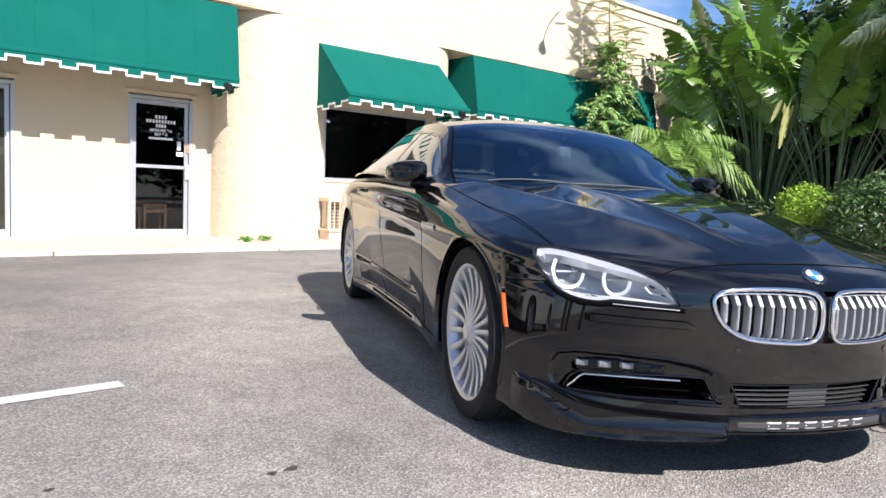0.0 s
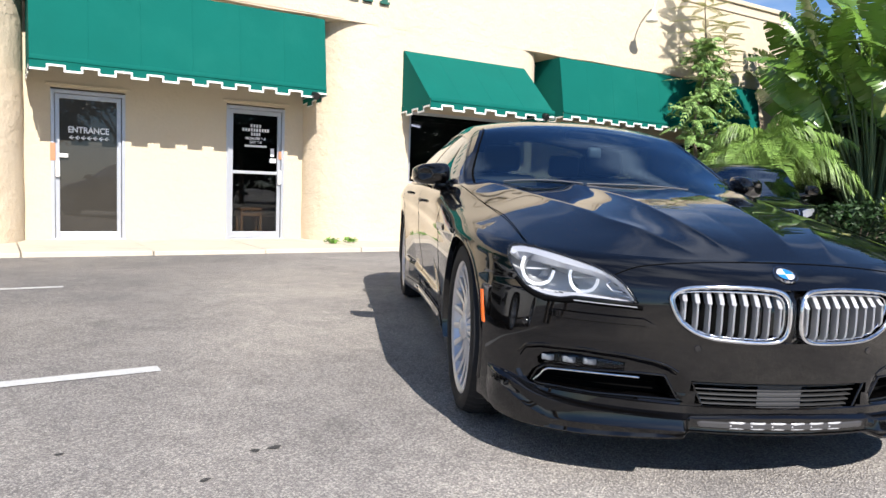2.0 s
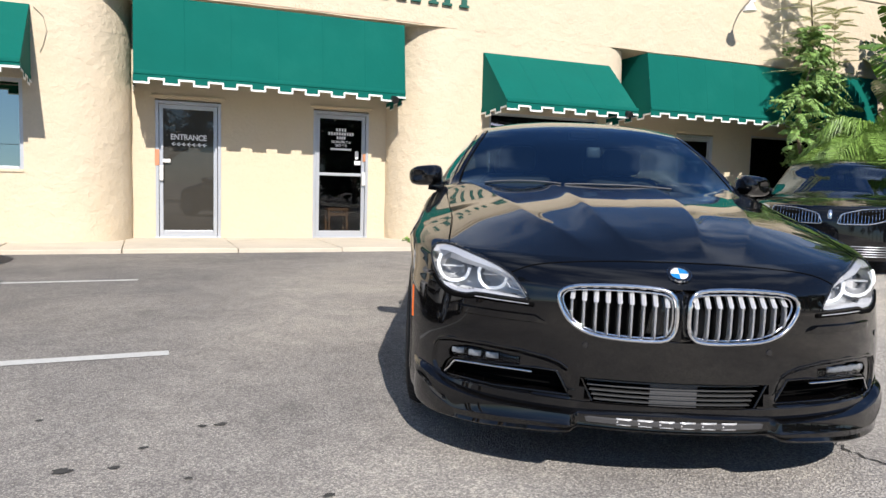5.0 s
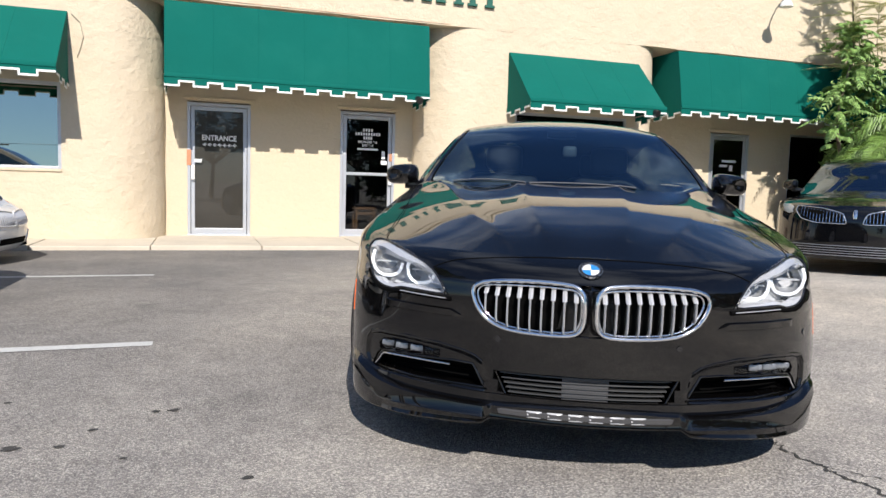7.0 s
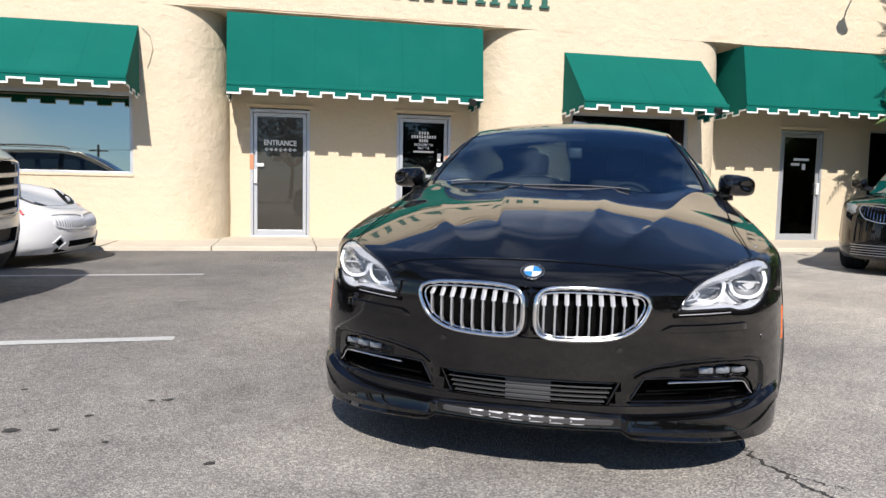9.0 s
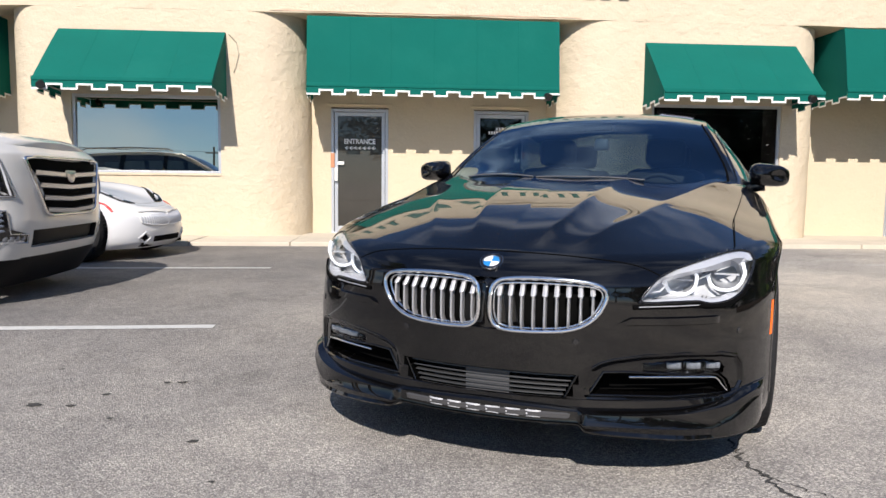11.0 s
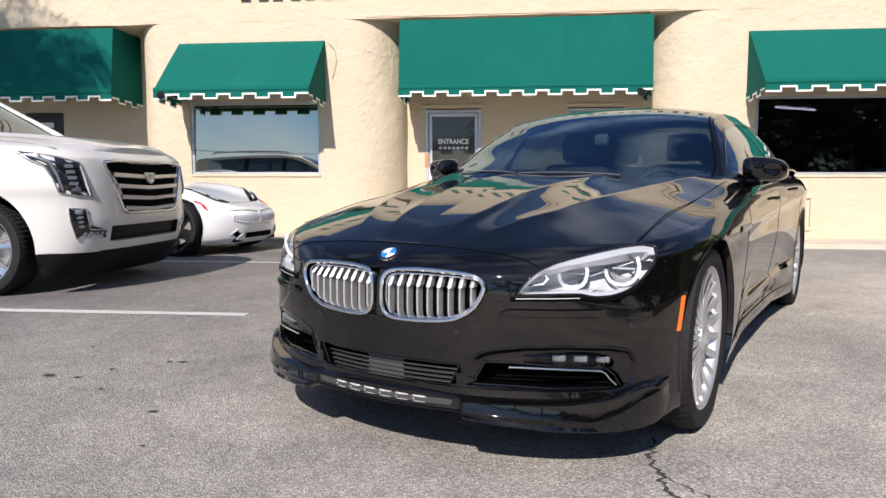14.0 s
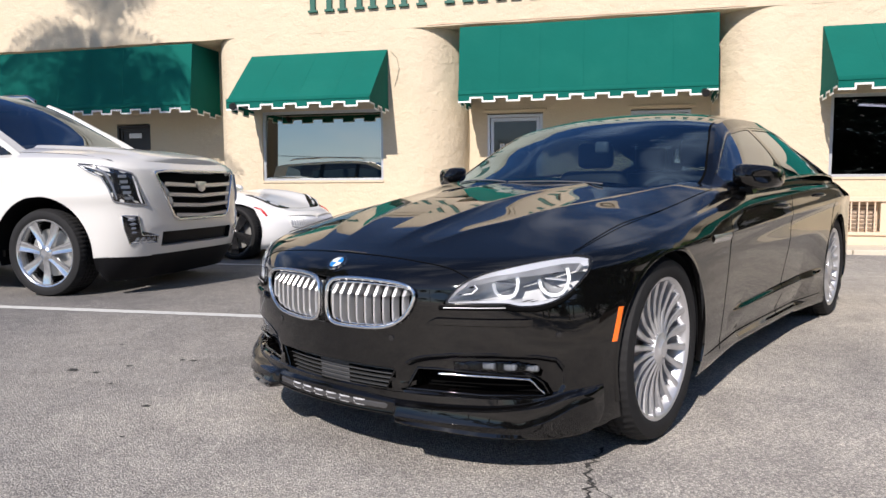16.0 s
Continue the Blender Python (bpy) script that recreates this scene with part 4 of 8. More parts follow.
        for j, (kind, a, b, yr) in enumerate(cols):
            zs, zb = float(s.shoulder(yr)), float(s.sill(yr))
            z = zb + (zs - zb) * f
            if kind == "n":
                w = s.half(s.y0, z, zs, zb)
                n = s.n(z)
                x = w * a ** (2 / n)
                y = s.y0 - (s.y0 - s.nose(z) - s.bow(z) * x * x) * b ** (2 / n)
            elif kind == "s":
                x, y = s.half(np.full_like(z, b), z, zs, zb), np.full_like(z, b)
            else:
                x, y = s.half(s.y1, z, zs, zb) * a, s.y1 + (s.tail(z) - s.y1) * b
            P[:kz, j] = np.stack([x, y, z], -1)
            lam = 1 - (np.arange(1, kt + 1) / kt)
            xt, yt_ = x[-1] * lam, np.full(kt, y[-1])
            zc = float(s.crown(y[-1]))
            P[kz:, j] = np.stack([xt, yt_, zs + (zc - zs) * (1 - lam ** s.p) + s.hood(xt, yt_)], -1)
        mid = np.zeros((kz + kt - 1, C - 1), int)
        x, y, z = P[:kz, :, 0], P[:kz, :, 1], P[:kz, :, 2]
        d, ids = s.push(x, y, z)
        P[:kz, :, 1] += np.where(y < s.y0, d, 0)
        mid[:kz - 1] = ids[:-1, :-1]
        keep = np.ones((kz + kt - 1, C - 1), bool)
        for ya, hub in zip(s.axles, s.hubs):
            rr = np.hypot(P[:kz, :, 1] - ya, P[:kz, :, 2] - hub)
            inside = (rr < s.arch_r) & (P[:kz, :, 0] > 0.6)
            allin = inside[:-1, :-1] & inside[1:, :-1] & inside[:-1, 1:] & inside[1:, 1:]
            keep[:kz - 1] &= ~allin
            k = np.where(inside, s.arch_r / np.maximum(rr, 1e-4), 1.0)
            P[:kz, :, 1] = ya + (P[:kz, :, 1] - ya) * k
            P[:kz, :, 2] = np.where(inside, hub + (P[:kz, :, 2] - hub) * k, P[:kz, :, 2])
        L, Rr = P.copy(), P[:, ::-1].copy()
        Rr[..., 0] *= -1
        full = np.concatenate([Rr[:, :-1], L], 1)
        k2 = np.concatenate([keep[:, ::-1], keep], 1)
        m2 = np.concatenate([mid[:, ::-1], mid], 1)
        return outward(grid_mesh(name, full, k2, m2), INNER)

    def house(s, y, u):
        """The greenhouse: u from 0 at the middle of the roof to 1 at its rail, then to 2 at the belt."""
        y, u = np.broadcast_arrays(np.asarray(y, float), np.asarray(u, float))
        a = np.clip(np.abs(u), 0, 1)
        v = np.clip(np.abs(u) - 1, 0, 1)
        rx, rz = s.rail_x(y), s.rail_z(y)
        x = np.where(np.abs(u) <= 1, rx * a, rx + (s.belt_x(y) - rx) * (v + 0.10 * np.sin(v * math.pi)))
        z = np.where(np.abs(u) <= 1, s.roof(y) - (s.roof(y) - rz) * a ** 2.4, rz + (s.belt_z(y) - rz) * v)
        return np.stack([x * np.sign(np.where(u == 0, 1, u)), y, z], -1)

    def skin(s, name, y0, y1, u0, u1, ny=24, nu=24, out=0.0):
        """A piece of the greenhouse; y0 and y1 are numbers or functions of u."""
        uu = np.linspace(u0, u1, nu)
        t = np.linspace(0, 1, ny)[:, None]
        a = np.array([y0(k) if callable(y0) else y0 for k in uu])[None]
        b = np.array([y1(k) if callable(y1) else y1 for k in uu])[None]
        P = s.house(a + (b - a) * t, np.broadcast_to(uu[None], (ny, nu)))
        if out:
            P = P + out * np.stack([np.sign(P[..., 0]) * 0.8 * (np.abs(uu)[None] > 1), 0 * P[..., 0], np.where(np.abs(uu)[None] > 1, 0.4, 1.0) + 0 * P[..., 0]], -1)
        return outward(grid_mesh(name, P, flip=True), INNER)


def thick(me, t):
    bm = bmesh.new()
    bm.from_mesh(me)
    bmesh.ops.recalc_face_normals(bm, faces=bm.faces[:])
    bmesh.ops.solidify(bm, geom=bm.faces[:], thickness=t)
    return bm


def ring_mesh(name, radii, seg=64, notch=0.0, notch_from=0.0):
    """A body of revolution about the x axis from (radius, x) pairs, with cross grooves cut beyond a radius."""
    a = np.linspace(0, 2 * math.pi, seg + 1)
    P = np.array([[(x, (r - (notch if r > notch_from and i % 3 == 0 else 0)) * math.cos(k), (r - (notch if r > notch_from and i % 3 == 0 else 0)) * math.sin(k)) for r, x in radii] for i, k in enumerate(a)])
    return grid_mesh(name, P)


def wheel(car, side, y, r_tyre, r_rim, width, x_face, spokes, spoke_w, steer=0.0, style="fan", rim_mat=None, hub=None):
    """A wheel: tyre, rim, spokes, hub, brake disc. side is +1 for the car's left."""
    rim_mat = rim_mat or WHEEL_SILVER
    w = width
    me = ring_mesh("wheel", [(r_rim + 0.002, -0.012), (r_rim + 0.009, -0.004), (r_rim + 0.008, 0.0), (r_rim - 0.004, -0.002), (r_rim - 0.014, -0.014), (r_rim - 0.022, -0.05), (r_rim - 0.03, -w * 0.6), (r_rim - 0.002, -w)])
    wh = part("wheel", me, rim_mat, car, "bright multi-spoke alloy wheel", smooth=50)
    wh.matrix_local = Matrix.Translation((side * x_face, y, hub or r_tyre)) @ Euler((0, 0, radians(steer) + (0 if side > 0 else math.pi))).to_matrix().to_4x4()
    sw = r_tyre - r_rim
    prof = [(r_rim - 0.004, -0.008), (r_rim + 0.012, 0.006), (r_rim + sw * 0.45, 0.014), (r_rim + sw * 0.8, 0.004), (r_tyre - 0.008, -0.018), (r_tyre, -0.035)]
    for k in range(1, 5):
        xx = -0.035 - (w - 0.07) * k / 5
        prof += [(r_tyre, xx + 0.004), (r_tyre - 0.007, xx + 0.003), (r_tyre - 0.007, xx - 0.003), (r_tyre, xx - 0.004)]
    prof += [(r_tyre, -w + 0.035), (r_tyre - 0.01, -w + 0.016), (r_rim + sw * 0.4, -w - 0.012), (r_rim, -w + 0.01)]
    part("tyre", ring_mesh("tyre", prof, 180, 0.006, r_tyre - 0.009), TYRE, wh, "black low-profile tyre with grooved tread", smooth=35)
    part("brake_disc", ring_mesh("brake_disc", [(0.03, -0.10), (r_rim * 0.72, -0.10), (r_rim * 0.72, -0.125), (0.03, -0.125)], 40), GREY_METAL, wh, smooth=40)
    part("inner_barrel", ring_mesh("inner_barrel", [(r_rim - 0.03, -0.12), (0.02, -0.16)], 40), DEEP_BLACK, wh)
    hub = [(0.0, 0.004), (0.032, 0.004), (0.040, -0.004), (0.062, -0.012), (0.068, -0.03), (0.07, -0.06)]
    part("hub_cap", ring_mesh("hub_cap", hub, 28), rim_mat, wh, "round centre cap", smooth=40)
    bm = bmesh.new()
    secs = 9
    rows = []
    for k in range(secs):
        f = k / (secs - 1)
        rr = 0.055 + (r_rim - 0.012 - 0.055) * f
        if style == "fan":
            wd = spoke_w * (0.55 + 0.65 * f - 0.25 * max(0, f - 0.8))
            dep = -0.012 - 0.030 * math.sin(f * math.pi) * 0.6 + 0.004 * f
        else:
            wd = spoke_w * (0.75 + 0.55 * f)
            dep = -0.006 - 0.012 * math.sin(f * math.pi)
        bend, groove = 0.0, (0.014 if style == "seven" else 0.0)
        rows.append([bm.verts.new((dep - 0.026, bend - wd / 2, rr)), bm.verts.new((dep - 0.004, bend - wd / 2, rr)), bm.verts.new((dep - groove, bend - wd / 5, rr)),
                     bm.verts.new((dep - groove, bend + wd / 5, rr)), bm.verts.new((dep - 0.004, bend + wd / 2, rr)), bm.verts.new((dep - 0.026, bend + wd / 2, rr))])
    for a, b in zip(rows, rows[1:]):
        for i in range(6):
            bm.faces.new((a[i], a[(i + 1) % 6], b[(i + 1) % 6], b[i]))
    bmesh.ops.recalc_face_normals(bm, faces=bm.faces[:])
    me = as_mesh("spoke", bm, rim_mat, 40)
    for k in range(spokes):
        sp = new("spoke", me)
        sp.parent = wh
        sp.matrix_local = Euler((2 * math.pi * (k + 0.5) / spokes, 0, 0)).to_matrix().to_4x4()
    return wh


def arch_liner(car, shape, y, x_in):
    """Dark inner arch on both sides, flush with the wing's edge."""
    r_tyre, arch = shape.hubs[shape.axles.index(y)], shape.arch_r
    a = np.linspace(-0.25, math.pi + 0.25, 40)
    for side in (1, -1):
        P = []
        for k in a:
            yy, zz = y + arch * math.cos(k), r_tyre + arch * math.sin(k)
            edge = float(shape.flank(yy, max(zz, float(shape.sill(yy)) + 0.01))) - 0.006
            P.append([(side * x, yy, zz) for x in (edge, edge - 0.05, x_in)] + [(side * x_in, y + 0.02 * math.cos(k), r_tyre)])
        part("arch_liner", grid_mesh("arch_liner", np.array(P)), SATIN_BLACK, car, "dark wheel arch lining", smooth=40)


def strip_on(shape, name, xs, z_low, z_high, out, material, car, label="", rows=8, smooth=40, edge=0.006):
    """A panel that follows the nose between two heights, with its edges turned in."""
    xs = np.asarray(xs, float)
    lo = np.array([z_low(abs(x)) if callable(z_low) else z_low for x in xs])
    hi = np.array([z_high(abs(x)) if callable(z_high) else z_high for x in xs])
    t = np.linspace(0, 1, rows)[:, None]
    Z = lo[None] + (hi - lo)[None] * t
    X = np.broadcast_to(xs[None], Z.shape)
    o = np.full(Z.shape, out)
    o[0] -= edge + 0.004
    o[-1] -= edge + 0.004
    o[:, 0] -= edge + 0.004
    o[:, -1] -= edge + 0.004
    P = shape.patch(X, Z, o)
    return part(name, outward(grid_mesh(name, P), INNER), material, car, label, smooth=smooth)


def bead_on(shape, name, pts, out, radius, material, car, label="", sides=8, closed=False):
    """A rod that follows the nose through (x, z) points."""
    pts = list(pts) + ([pts[0]] if closed else [])
    xz = np.array(pts, float)
    P = shape.patch(xz[:, 0], xz[:, 1], np.full(len(xz), out))
    bm = bmesh.new()
    tube(bm, P.tolist(), radius, sides)
    return part(name, bm, material, car, label, smooth=60)


def rounded(pts, n=6, r=0.3):
    """A closed outline through corner points with rounded corners."""
    res = []
    k = len(pts)
    for i in range(k):
        p, a, b = Vector((*pts[i], 0)), Vector((*pts[i - 1], 0)), Vector((*pts[(i + 1) % k], 0))
        s, e = p.lerp(a, r), p.lerp(b, r)
        for j in range(n + 1):
            t = j / n
            q = (1 - t) ** 2 * s + 2 * t * (1 - t) * p + t * t * e
            res.append((q.x, q.y))
    return res


def filled_on(shape, name, outline, out, material, car, label="", rings=6, dome=0.0):
    """A panel on the nose inside a closed (x, z) outline, drawn in rings towards its middle."""
    o = np.array(outline, float)
    c = o.mean(0)
    rows = []
    for k in np.linspace(1, 0.02, rings):
        q = c + (o - c) * k
        q = np.concatenate([q, q[:1]])
        rows.append(shape.patch(q[:, 0], q[:, 1], np.full(len(q), out + dome * (1 - k * k) - (0.006 if k == 1 else 0))))
    return part(name, outward(grid_mesh(name, np.array(rows), flip=True), INNER), material, car, label, smooth=60)


def seat(car, x, y, z):
    bm = bmesh.new()
    box(bm, x - 0.26, x + 0.26, y - 0.25, y + 0.3, z, z + 0.14, bevel=0.05)
    box(bm, x - 0.25, x + 0.25, y + 0.22, y + 0.38, z + 0.08, z + 0.60, bevel=0.06)
    part("seat", bm, LEATHER, car, "dark leather seat", smooth=50)
    bm = bmesh.new()
    box(bm, x - 0.13, x + 0.13, y + 0.27, y + 0.37, z + 0.62, z + 0.80, bevel=0.04)
    part("headrest", bm, LEATHER, car, smooth=50)


def cabin(car, s, y_ws, y_r, half, z_floor, seat_z, rows_):
    """Dashboard, seats, mirror, wheel and a dark floor pan."""
    part("floor_pan", boxes((-half, half, s.axles[0] + 0.45, s.axles[1] - 0.45, z_floor, z_floor + 0.06)), DEEP_BLACK, car)
    part("engine_tray", boxes((-0.52, 0.52, s.axles[0] - 0.62, s.axles[0] + 0.45, z_floor, z_floor + 0.05)), DEEP_BLACK, car)
    part("rear_tray", boxes((-0.52, 0.52, s.axles[1] - 0.45, s.axles[1] + 0.75, z_floor, z_floor + 0.06)), DEEP_BLACK, car)
    zb = float(s.belt_z(y_ws + 0.4))
    part("dashboard", boxes((-half + 0.12, half - 0.12, y_ws, y_ws + 0.5, zb - 0.32, zb - 0.055), bevel=0.05), LEATHER, car, "dark dashboard", smooth=50)
    for y in rows_:
        for x in (-0.37, 0.37):
            seat(car, x, y, seat_z)
    bm = bmesh.new()
    yy, zz = rows_[0] - 0.42, float(s.roof(rows_[0] - 0.42))
    box(bm, 0.045 - 0.042, 0.045 + 0.042, yy - 0.02, yy + 0.02, zz - 0.125, zz - 0.055, bevel=0.016)
    part("rear_view_mirror", bm, MIRROR_SHELL, car, "pale grey interior mirror", smooth=50)
    a = np.linspace(0, 2 * math.pi, 25)
    bm = bmesh.new()
    tube(bm, [(0.37 + 0.18 * math.cos(k), y_ws + 0.60 + 0.05 * math.sin(k), zb - 0.12 + 0.17 * math.sin(k)) for k in a], 0.016, 8)
    part("steering_wheel", bm, LEATHER, car, smooth=60)


def side_mirror(car, x, y, z, material, w=0.21, h=0.135):
    """Both door mirrors, taller at the inner end, with their feet, their glass and a dark lower shell."""
    for s in (1, -1):
        n = 20
        rows = []
        for k, (f, sc) in enumerate(((-0.085, 0.35), (-0.080, 0.66), (-0.060, 0.88), (-0.02, 0.98), (0.05, 1.0), (0.075, 0.97))):
            rows.append([(s * (x + w / 2 * sc * math.copysign(abs(math.cos(a)) ** 0.62, math.cos(a))), y + f + 0.045 * math.cos(a), z + h / 2 * sc * math.copysign(abs(math.sin(a)) ** 0.62, math.sin(a)) * (1.0 + (-0.30 if math.sin(a) > 0 else 0.06) * math.cos(a)))
                         for a in np.linspace(0, 2 * math.pi, n + 1)])
        rows.insert(0, [tuple(np.mean(np.array(rows[0][:-1]), 0))] * (n + 1))
        hs = part("mirror_housing", grid_mesh("mirror_housing", np.array(rows), flip=s > 0), material, car, "painted door mirror housing", smooth=60)
        P = np.array(rows[-1])
        c = P[:-1].mean(0)
        part("mirror_glass", grid_mesh("mirror_glass", np.array([P, c + (P - c) * 0.93 - [0, 0.012, 0], c + (P - c) * 0.02 - [0, 0.012, 0]]), flip=s > 0), CHROME, hs)
        bm = bmesh.new()
        tube(bm, [(s * (x - 0.02), y + 0.02, z - h * 0.42), (s * (x - 0.12), y + 0.03, z - h * 0.55), (s * (x - 0.20), y + 0.03, z - h * 0.75)], [0.035, 0.03, 0.045], 10)
        part("mirror_foot", bm, GLOSS_BLACK, hs, smooth=60)


def greenhouse(car, s, paint, ws_top, roof_end, y_base, y_back, glass=None, side_from=1.04, side_to=None, pillars=(), side_hi=1.16, side_lo=1.95, rear_end=None, ws_u=0.94, screen=None, seal=False):
    """Windscreen, pillars, roof, side and rear windows."""
    glass = glass or CAR_GLASS
    for nm, a, b, g in (("windscreen", y_base, ws_top, "tinted windscreen mirroring the sky"), ("rear_window", roof_end, rear_end, "tinted rear window")):
        part(nm, s.skin(nm, a, b, -ws_u, ws_u, 26, 40), (screen or glass) if nm == "windscreen" else glass, car, g, smooth=60)
    part("roof", s.skin("roof", ws_top, roof_end, -1.0, 1.0, 26, 40), paint, car, "painted roof", smooth=60)
    for e in (1, -1):
        if seal:
            part("screen_seal", s.skin("screen_seal", y_base, ws_top, e * (ws_u - 0.012), e * (ws_u + 0.003), 26, 4, out=0.002), DEEP_BLACK, car, "black rubber seal beside the windscreen", smooth=60)
        part("pillar", s.skin("pillar", y_base, ws_top, e * ws_u, e * 1.0, 26, 4), paint, car, smooth=60)
        part("cant_rail", s.skin("cant_rail", y_base, y_back, e * 1.0, e * side_hi, 60, 6), paint, car, smooth=60)
        if rear_end:
            part("rear_pillar", s.skin("rear_pillar", roof_end, y_back, e * ws_u, e * 1.0, 24, 4), paint, car, smooth=60)
        w = part("side_window", s.skin("side_window", side_from, side_to, e * side_hi, e * side_lo, 50, 12), glass, car, "tinted side window", smooth=60)
        if seal:
            part("window_trim", s.skin("window_trim", side_from - 0.1, side_to, e * (side_hi - 0.035), e * (side_hi + 0.03), 50, 4, out=0.004), GLOSS_BLACK, car, "black trim over the side windows", smooth=60)
        part("belt_trim", s.skin("belt_trim", side_from - 0.1, side_to, e * side_lo, e * 2.0, 50, 3, out=0.004), GLOSS_BLACK, car, smooth=60)
        part("sail_panel", s.skin("sail_panel", y_base, side_from, e * side_hi, e * 2.0, 10, 8), GLOSS_BLACK, car, smooth=60)
        part("quarter_panel", s.skin("quarter_panel", side_to, y_back, e * side_hi, e * 2.0, 24, 12), paint, car, smooth=60)
        for yp, wd in pillars:
            part("door_pillar", s.skin("door_pillar", yp - wd / 2, yp + wd / 2, e * (side_hi - 0.005), e * (side_lo + 0.005), 4, 12, out=0.003), GLOSS_BLACK, car, "black window pillar", smooth=60)
    if rear_end and rear_end < y_back:
        part("rear_deck", s.skin("rear_deck", rear_end, y_back, -ws_u, ws_u, 8, 30), paint, car, smooth=60)


# ---- the black four-door coupe ----
SED = Shape(
    nose=[(0.10, -0.86), (0.17, -0.895), (0.25, -0.90), (0.35, -0.905), (0.46, -0.910), (0.56, -0.912), (0.62, -0.905), (0.655, -0.880), (0.684, -0.843), (0.72, -0.765), (0.78, -0.62)],
    y0=0.35, n=[(0.10, 6.2), (0.25, 5.9), (0.40, 5.7), (0.50, 5.3), (0.57, 4.9), (0.64, 4.3), (0.72, 3.9)],
    width=[(-1, 0.955), (0.0, 0.96), (0.5, 0.96), (1.5, 0.95), (2.5, 0.955), (3.2, 0.965), (3.8, 0.925), (4.5, 0.84)],
    sill=[(-0.9, 0.160), (-0.62, 0.158), (-0.586, 0.150), (-0.539, 0.135), (-0.46, 0.116), (-0.38, 0.124), (-0.30, 0.140), (0.3, 0.145), (0.5, 0.145), (2.8, 0.145), (3.6, 0.20), (4.5, 0.28)],
    shoulder=[(-0.7, 0.705), (-0.55, 0.728), (-0.35, 0.755), (0.0, 0.80), (0.5, 0.862), (1.0, 0.922), (1.6, 0.950), (2.4, 0.975), (3.2, 0.978), (3.8, 0.92), (4.5, 0.83)],
    crown=[(-0.765, 0.72), (-0.68, 0.752), (-0.6, 0.779), (-0.45, 0.820), (-0.3, 0.857), (-0.15, 0.889), (0.0, 0.914), (0.2, 0.939), (0.35, 0.954), (0.5, 0.967), (0.68, 0.981), (0.85, 0.978), (1.2, 0.96), (3.4, 0.95), (3.9, 0.945), (4.2, 0.93), (4.5, 0.88)],
    belt_x=[(0.5, 0.76), (0.9, 0.850), (1.4, 0.905), (2.4, 0.918), (3.1, 0.905), (3.6, 0.84), (4.2, 0.74)],
    belt_z=[(0.5, 0.92), (0.9, 0.95), (1.5, 0.980), (2.0, 1.005), (2.8, 1.03), (3.3, 1.015), (3.7, 0.955), (4.2, 0.86)],
    rail_x=[(0.5, 0.80), (0.9, 0.79), (1.2, 0.71), (1.5, 0.63), (2.1, 0.61), (2.8, 0.60), (3.4, 0.57), (4.2, 0.51)],
    rail_z=[(0.5, 0.86), (0.72, 0.92), (0.9, 0.985), (1.2, 1.17), (1.5, 1.315), (1.85, 1.365), (2.3, 1.375), (2.9, 1.295), (3.4, 1.14), (3.9, 0.965), (4.2, 0.87)],
    roof=[(0.5, 0.915), (0.65, 1.0), (0.9, 1.122), (1.2, 1.262), (1.5, 1.368), (1.8, 1.42), (2.15, 1.443), (2.6, 1.43), (3.05, 1.36), (3.5, 1.22), (3.9, 1.05), (4.2, 0.92)],
    tail=[(0.2, 4.22), (0.35, 4.30), (0.7, 4.32), (0.88, 4.27), (1.05, 4.15)], y1=3.5, m=2.8, axles=(0.03, 3.24), wheel_r=0.369, arch_r=0.394, tuck=0.02, round_=0.10, p=2.1, hubs=(0.330, 0.362),
    bow=[(0.10, 0.40), (0.50, 0.40), (0.60, 0.39), (0.66, 0.33), (0.72, 0.22), (0.80, 0.20)])


def inside(px, pz, outline):
    """Which points lie within a closed outline."""
    o = np.array(outline, float)
    hit = np.zeros(np.shape(px), bool)
    for (x0, z0), (x1, z1) in zip(o, np.roll(o, -1, 0)):
        c = (z0 > pz) != (z1 > pz)
        hit ^= c & (px < (x1 - x0) * (pz - z0) / (z1 - z0 + 1e-12) + x0)
    return hit


def soft_inside(px, pz, outline, w):
    """How deep points lie within a closed outline: 0 at its edge to 1 at a depth w."""
    o = np.array(outline, float)
    d = np.full(np.shape(px), 9.0)
    for (x0, z0), (x1, z1) in zip(o, np.roll(o, -1, 0)):
        ex, ez = x1 - x0, z1 - z0
        t = np.clip(((px - x0) * ex + (pz - z0) * ez) / (ex * ex + ez * ez), 0, 1)
        d = np.minimum(d, np.hypot(px - x0 - t * ex, pz - z0 - t * ez))
    k = np.clip(d / w, 0, 1) * inside(px, pz, outline)
    return k * k * (3 - 2 * k)


LAMP = [(0.486, 0.572), (0.508, 0.611), (0.532, 0.643), (0.556, 0.662), (0.594, 0.682), (0.653, 0.702), (0.708, 0.718), (0.755, 0.729), (0.792, 0.733), (0.824, 0.727), (0.841, 0.709),
        (0.842, 0.684), (0.832, 0.650), (0.816, 0.618), (0.797, 0.592), (0.773, 0.577), (0.744, 0.568), (0.706, 0.566), (0.685, 0.571), (0.668, 0.577), (0.590, 0.576)]
SIDE_INTAKE = [(0.345, 0.258), (0.60, 0.253), (0.77, 0.252), (0.784, 0.262), (0.768, 0.300), (0.747, 0.322), (0.60, 0.332), (0.46, 0.340), (0.39, 0.338)]
LED_BAY = [(0.508, 0.342), (0.60, 0.336), (0.70, 0.330), (0.752, 0.328), (0.756, 0.345), (0.740, 0.366), (0.69, 0.378), (0.60, 0.378), (0.508, 0.368)]
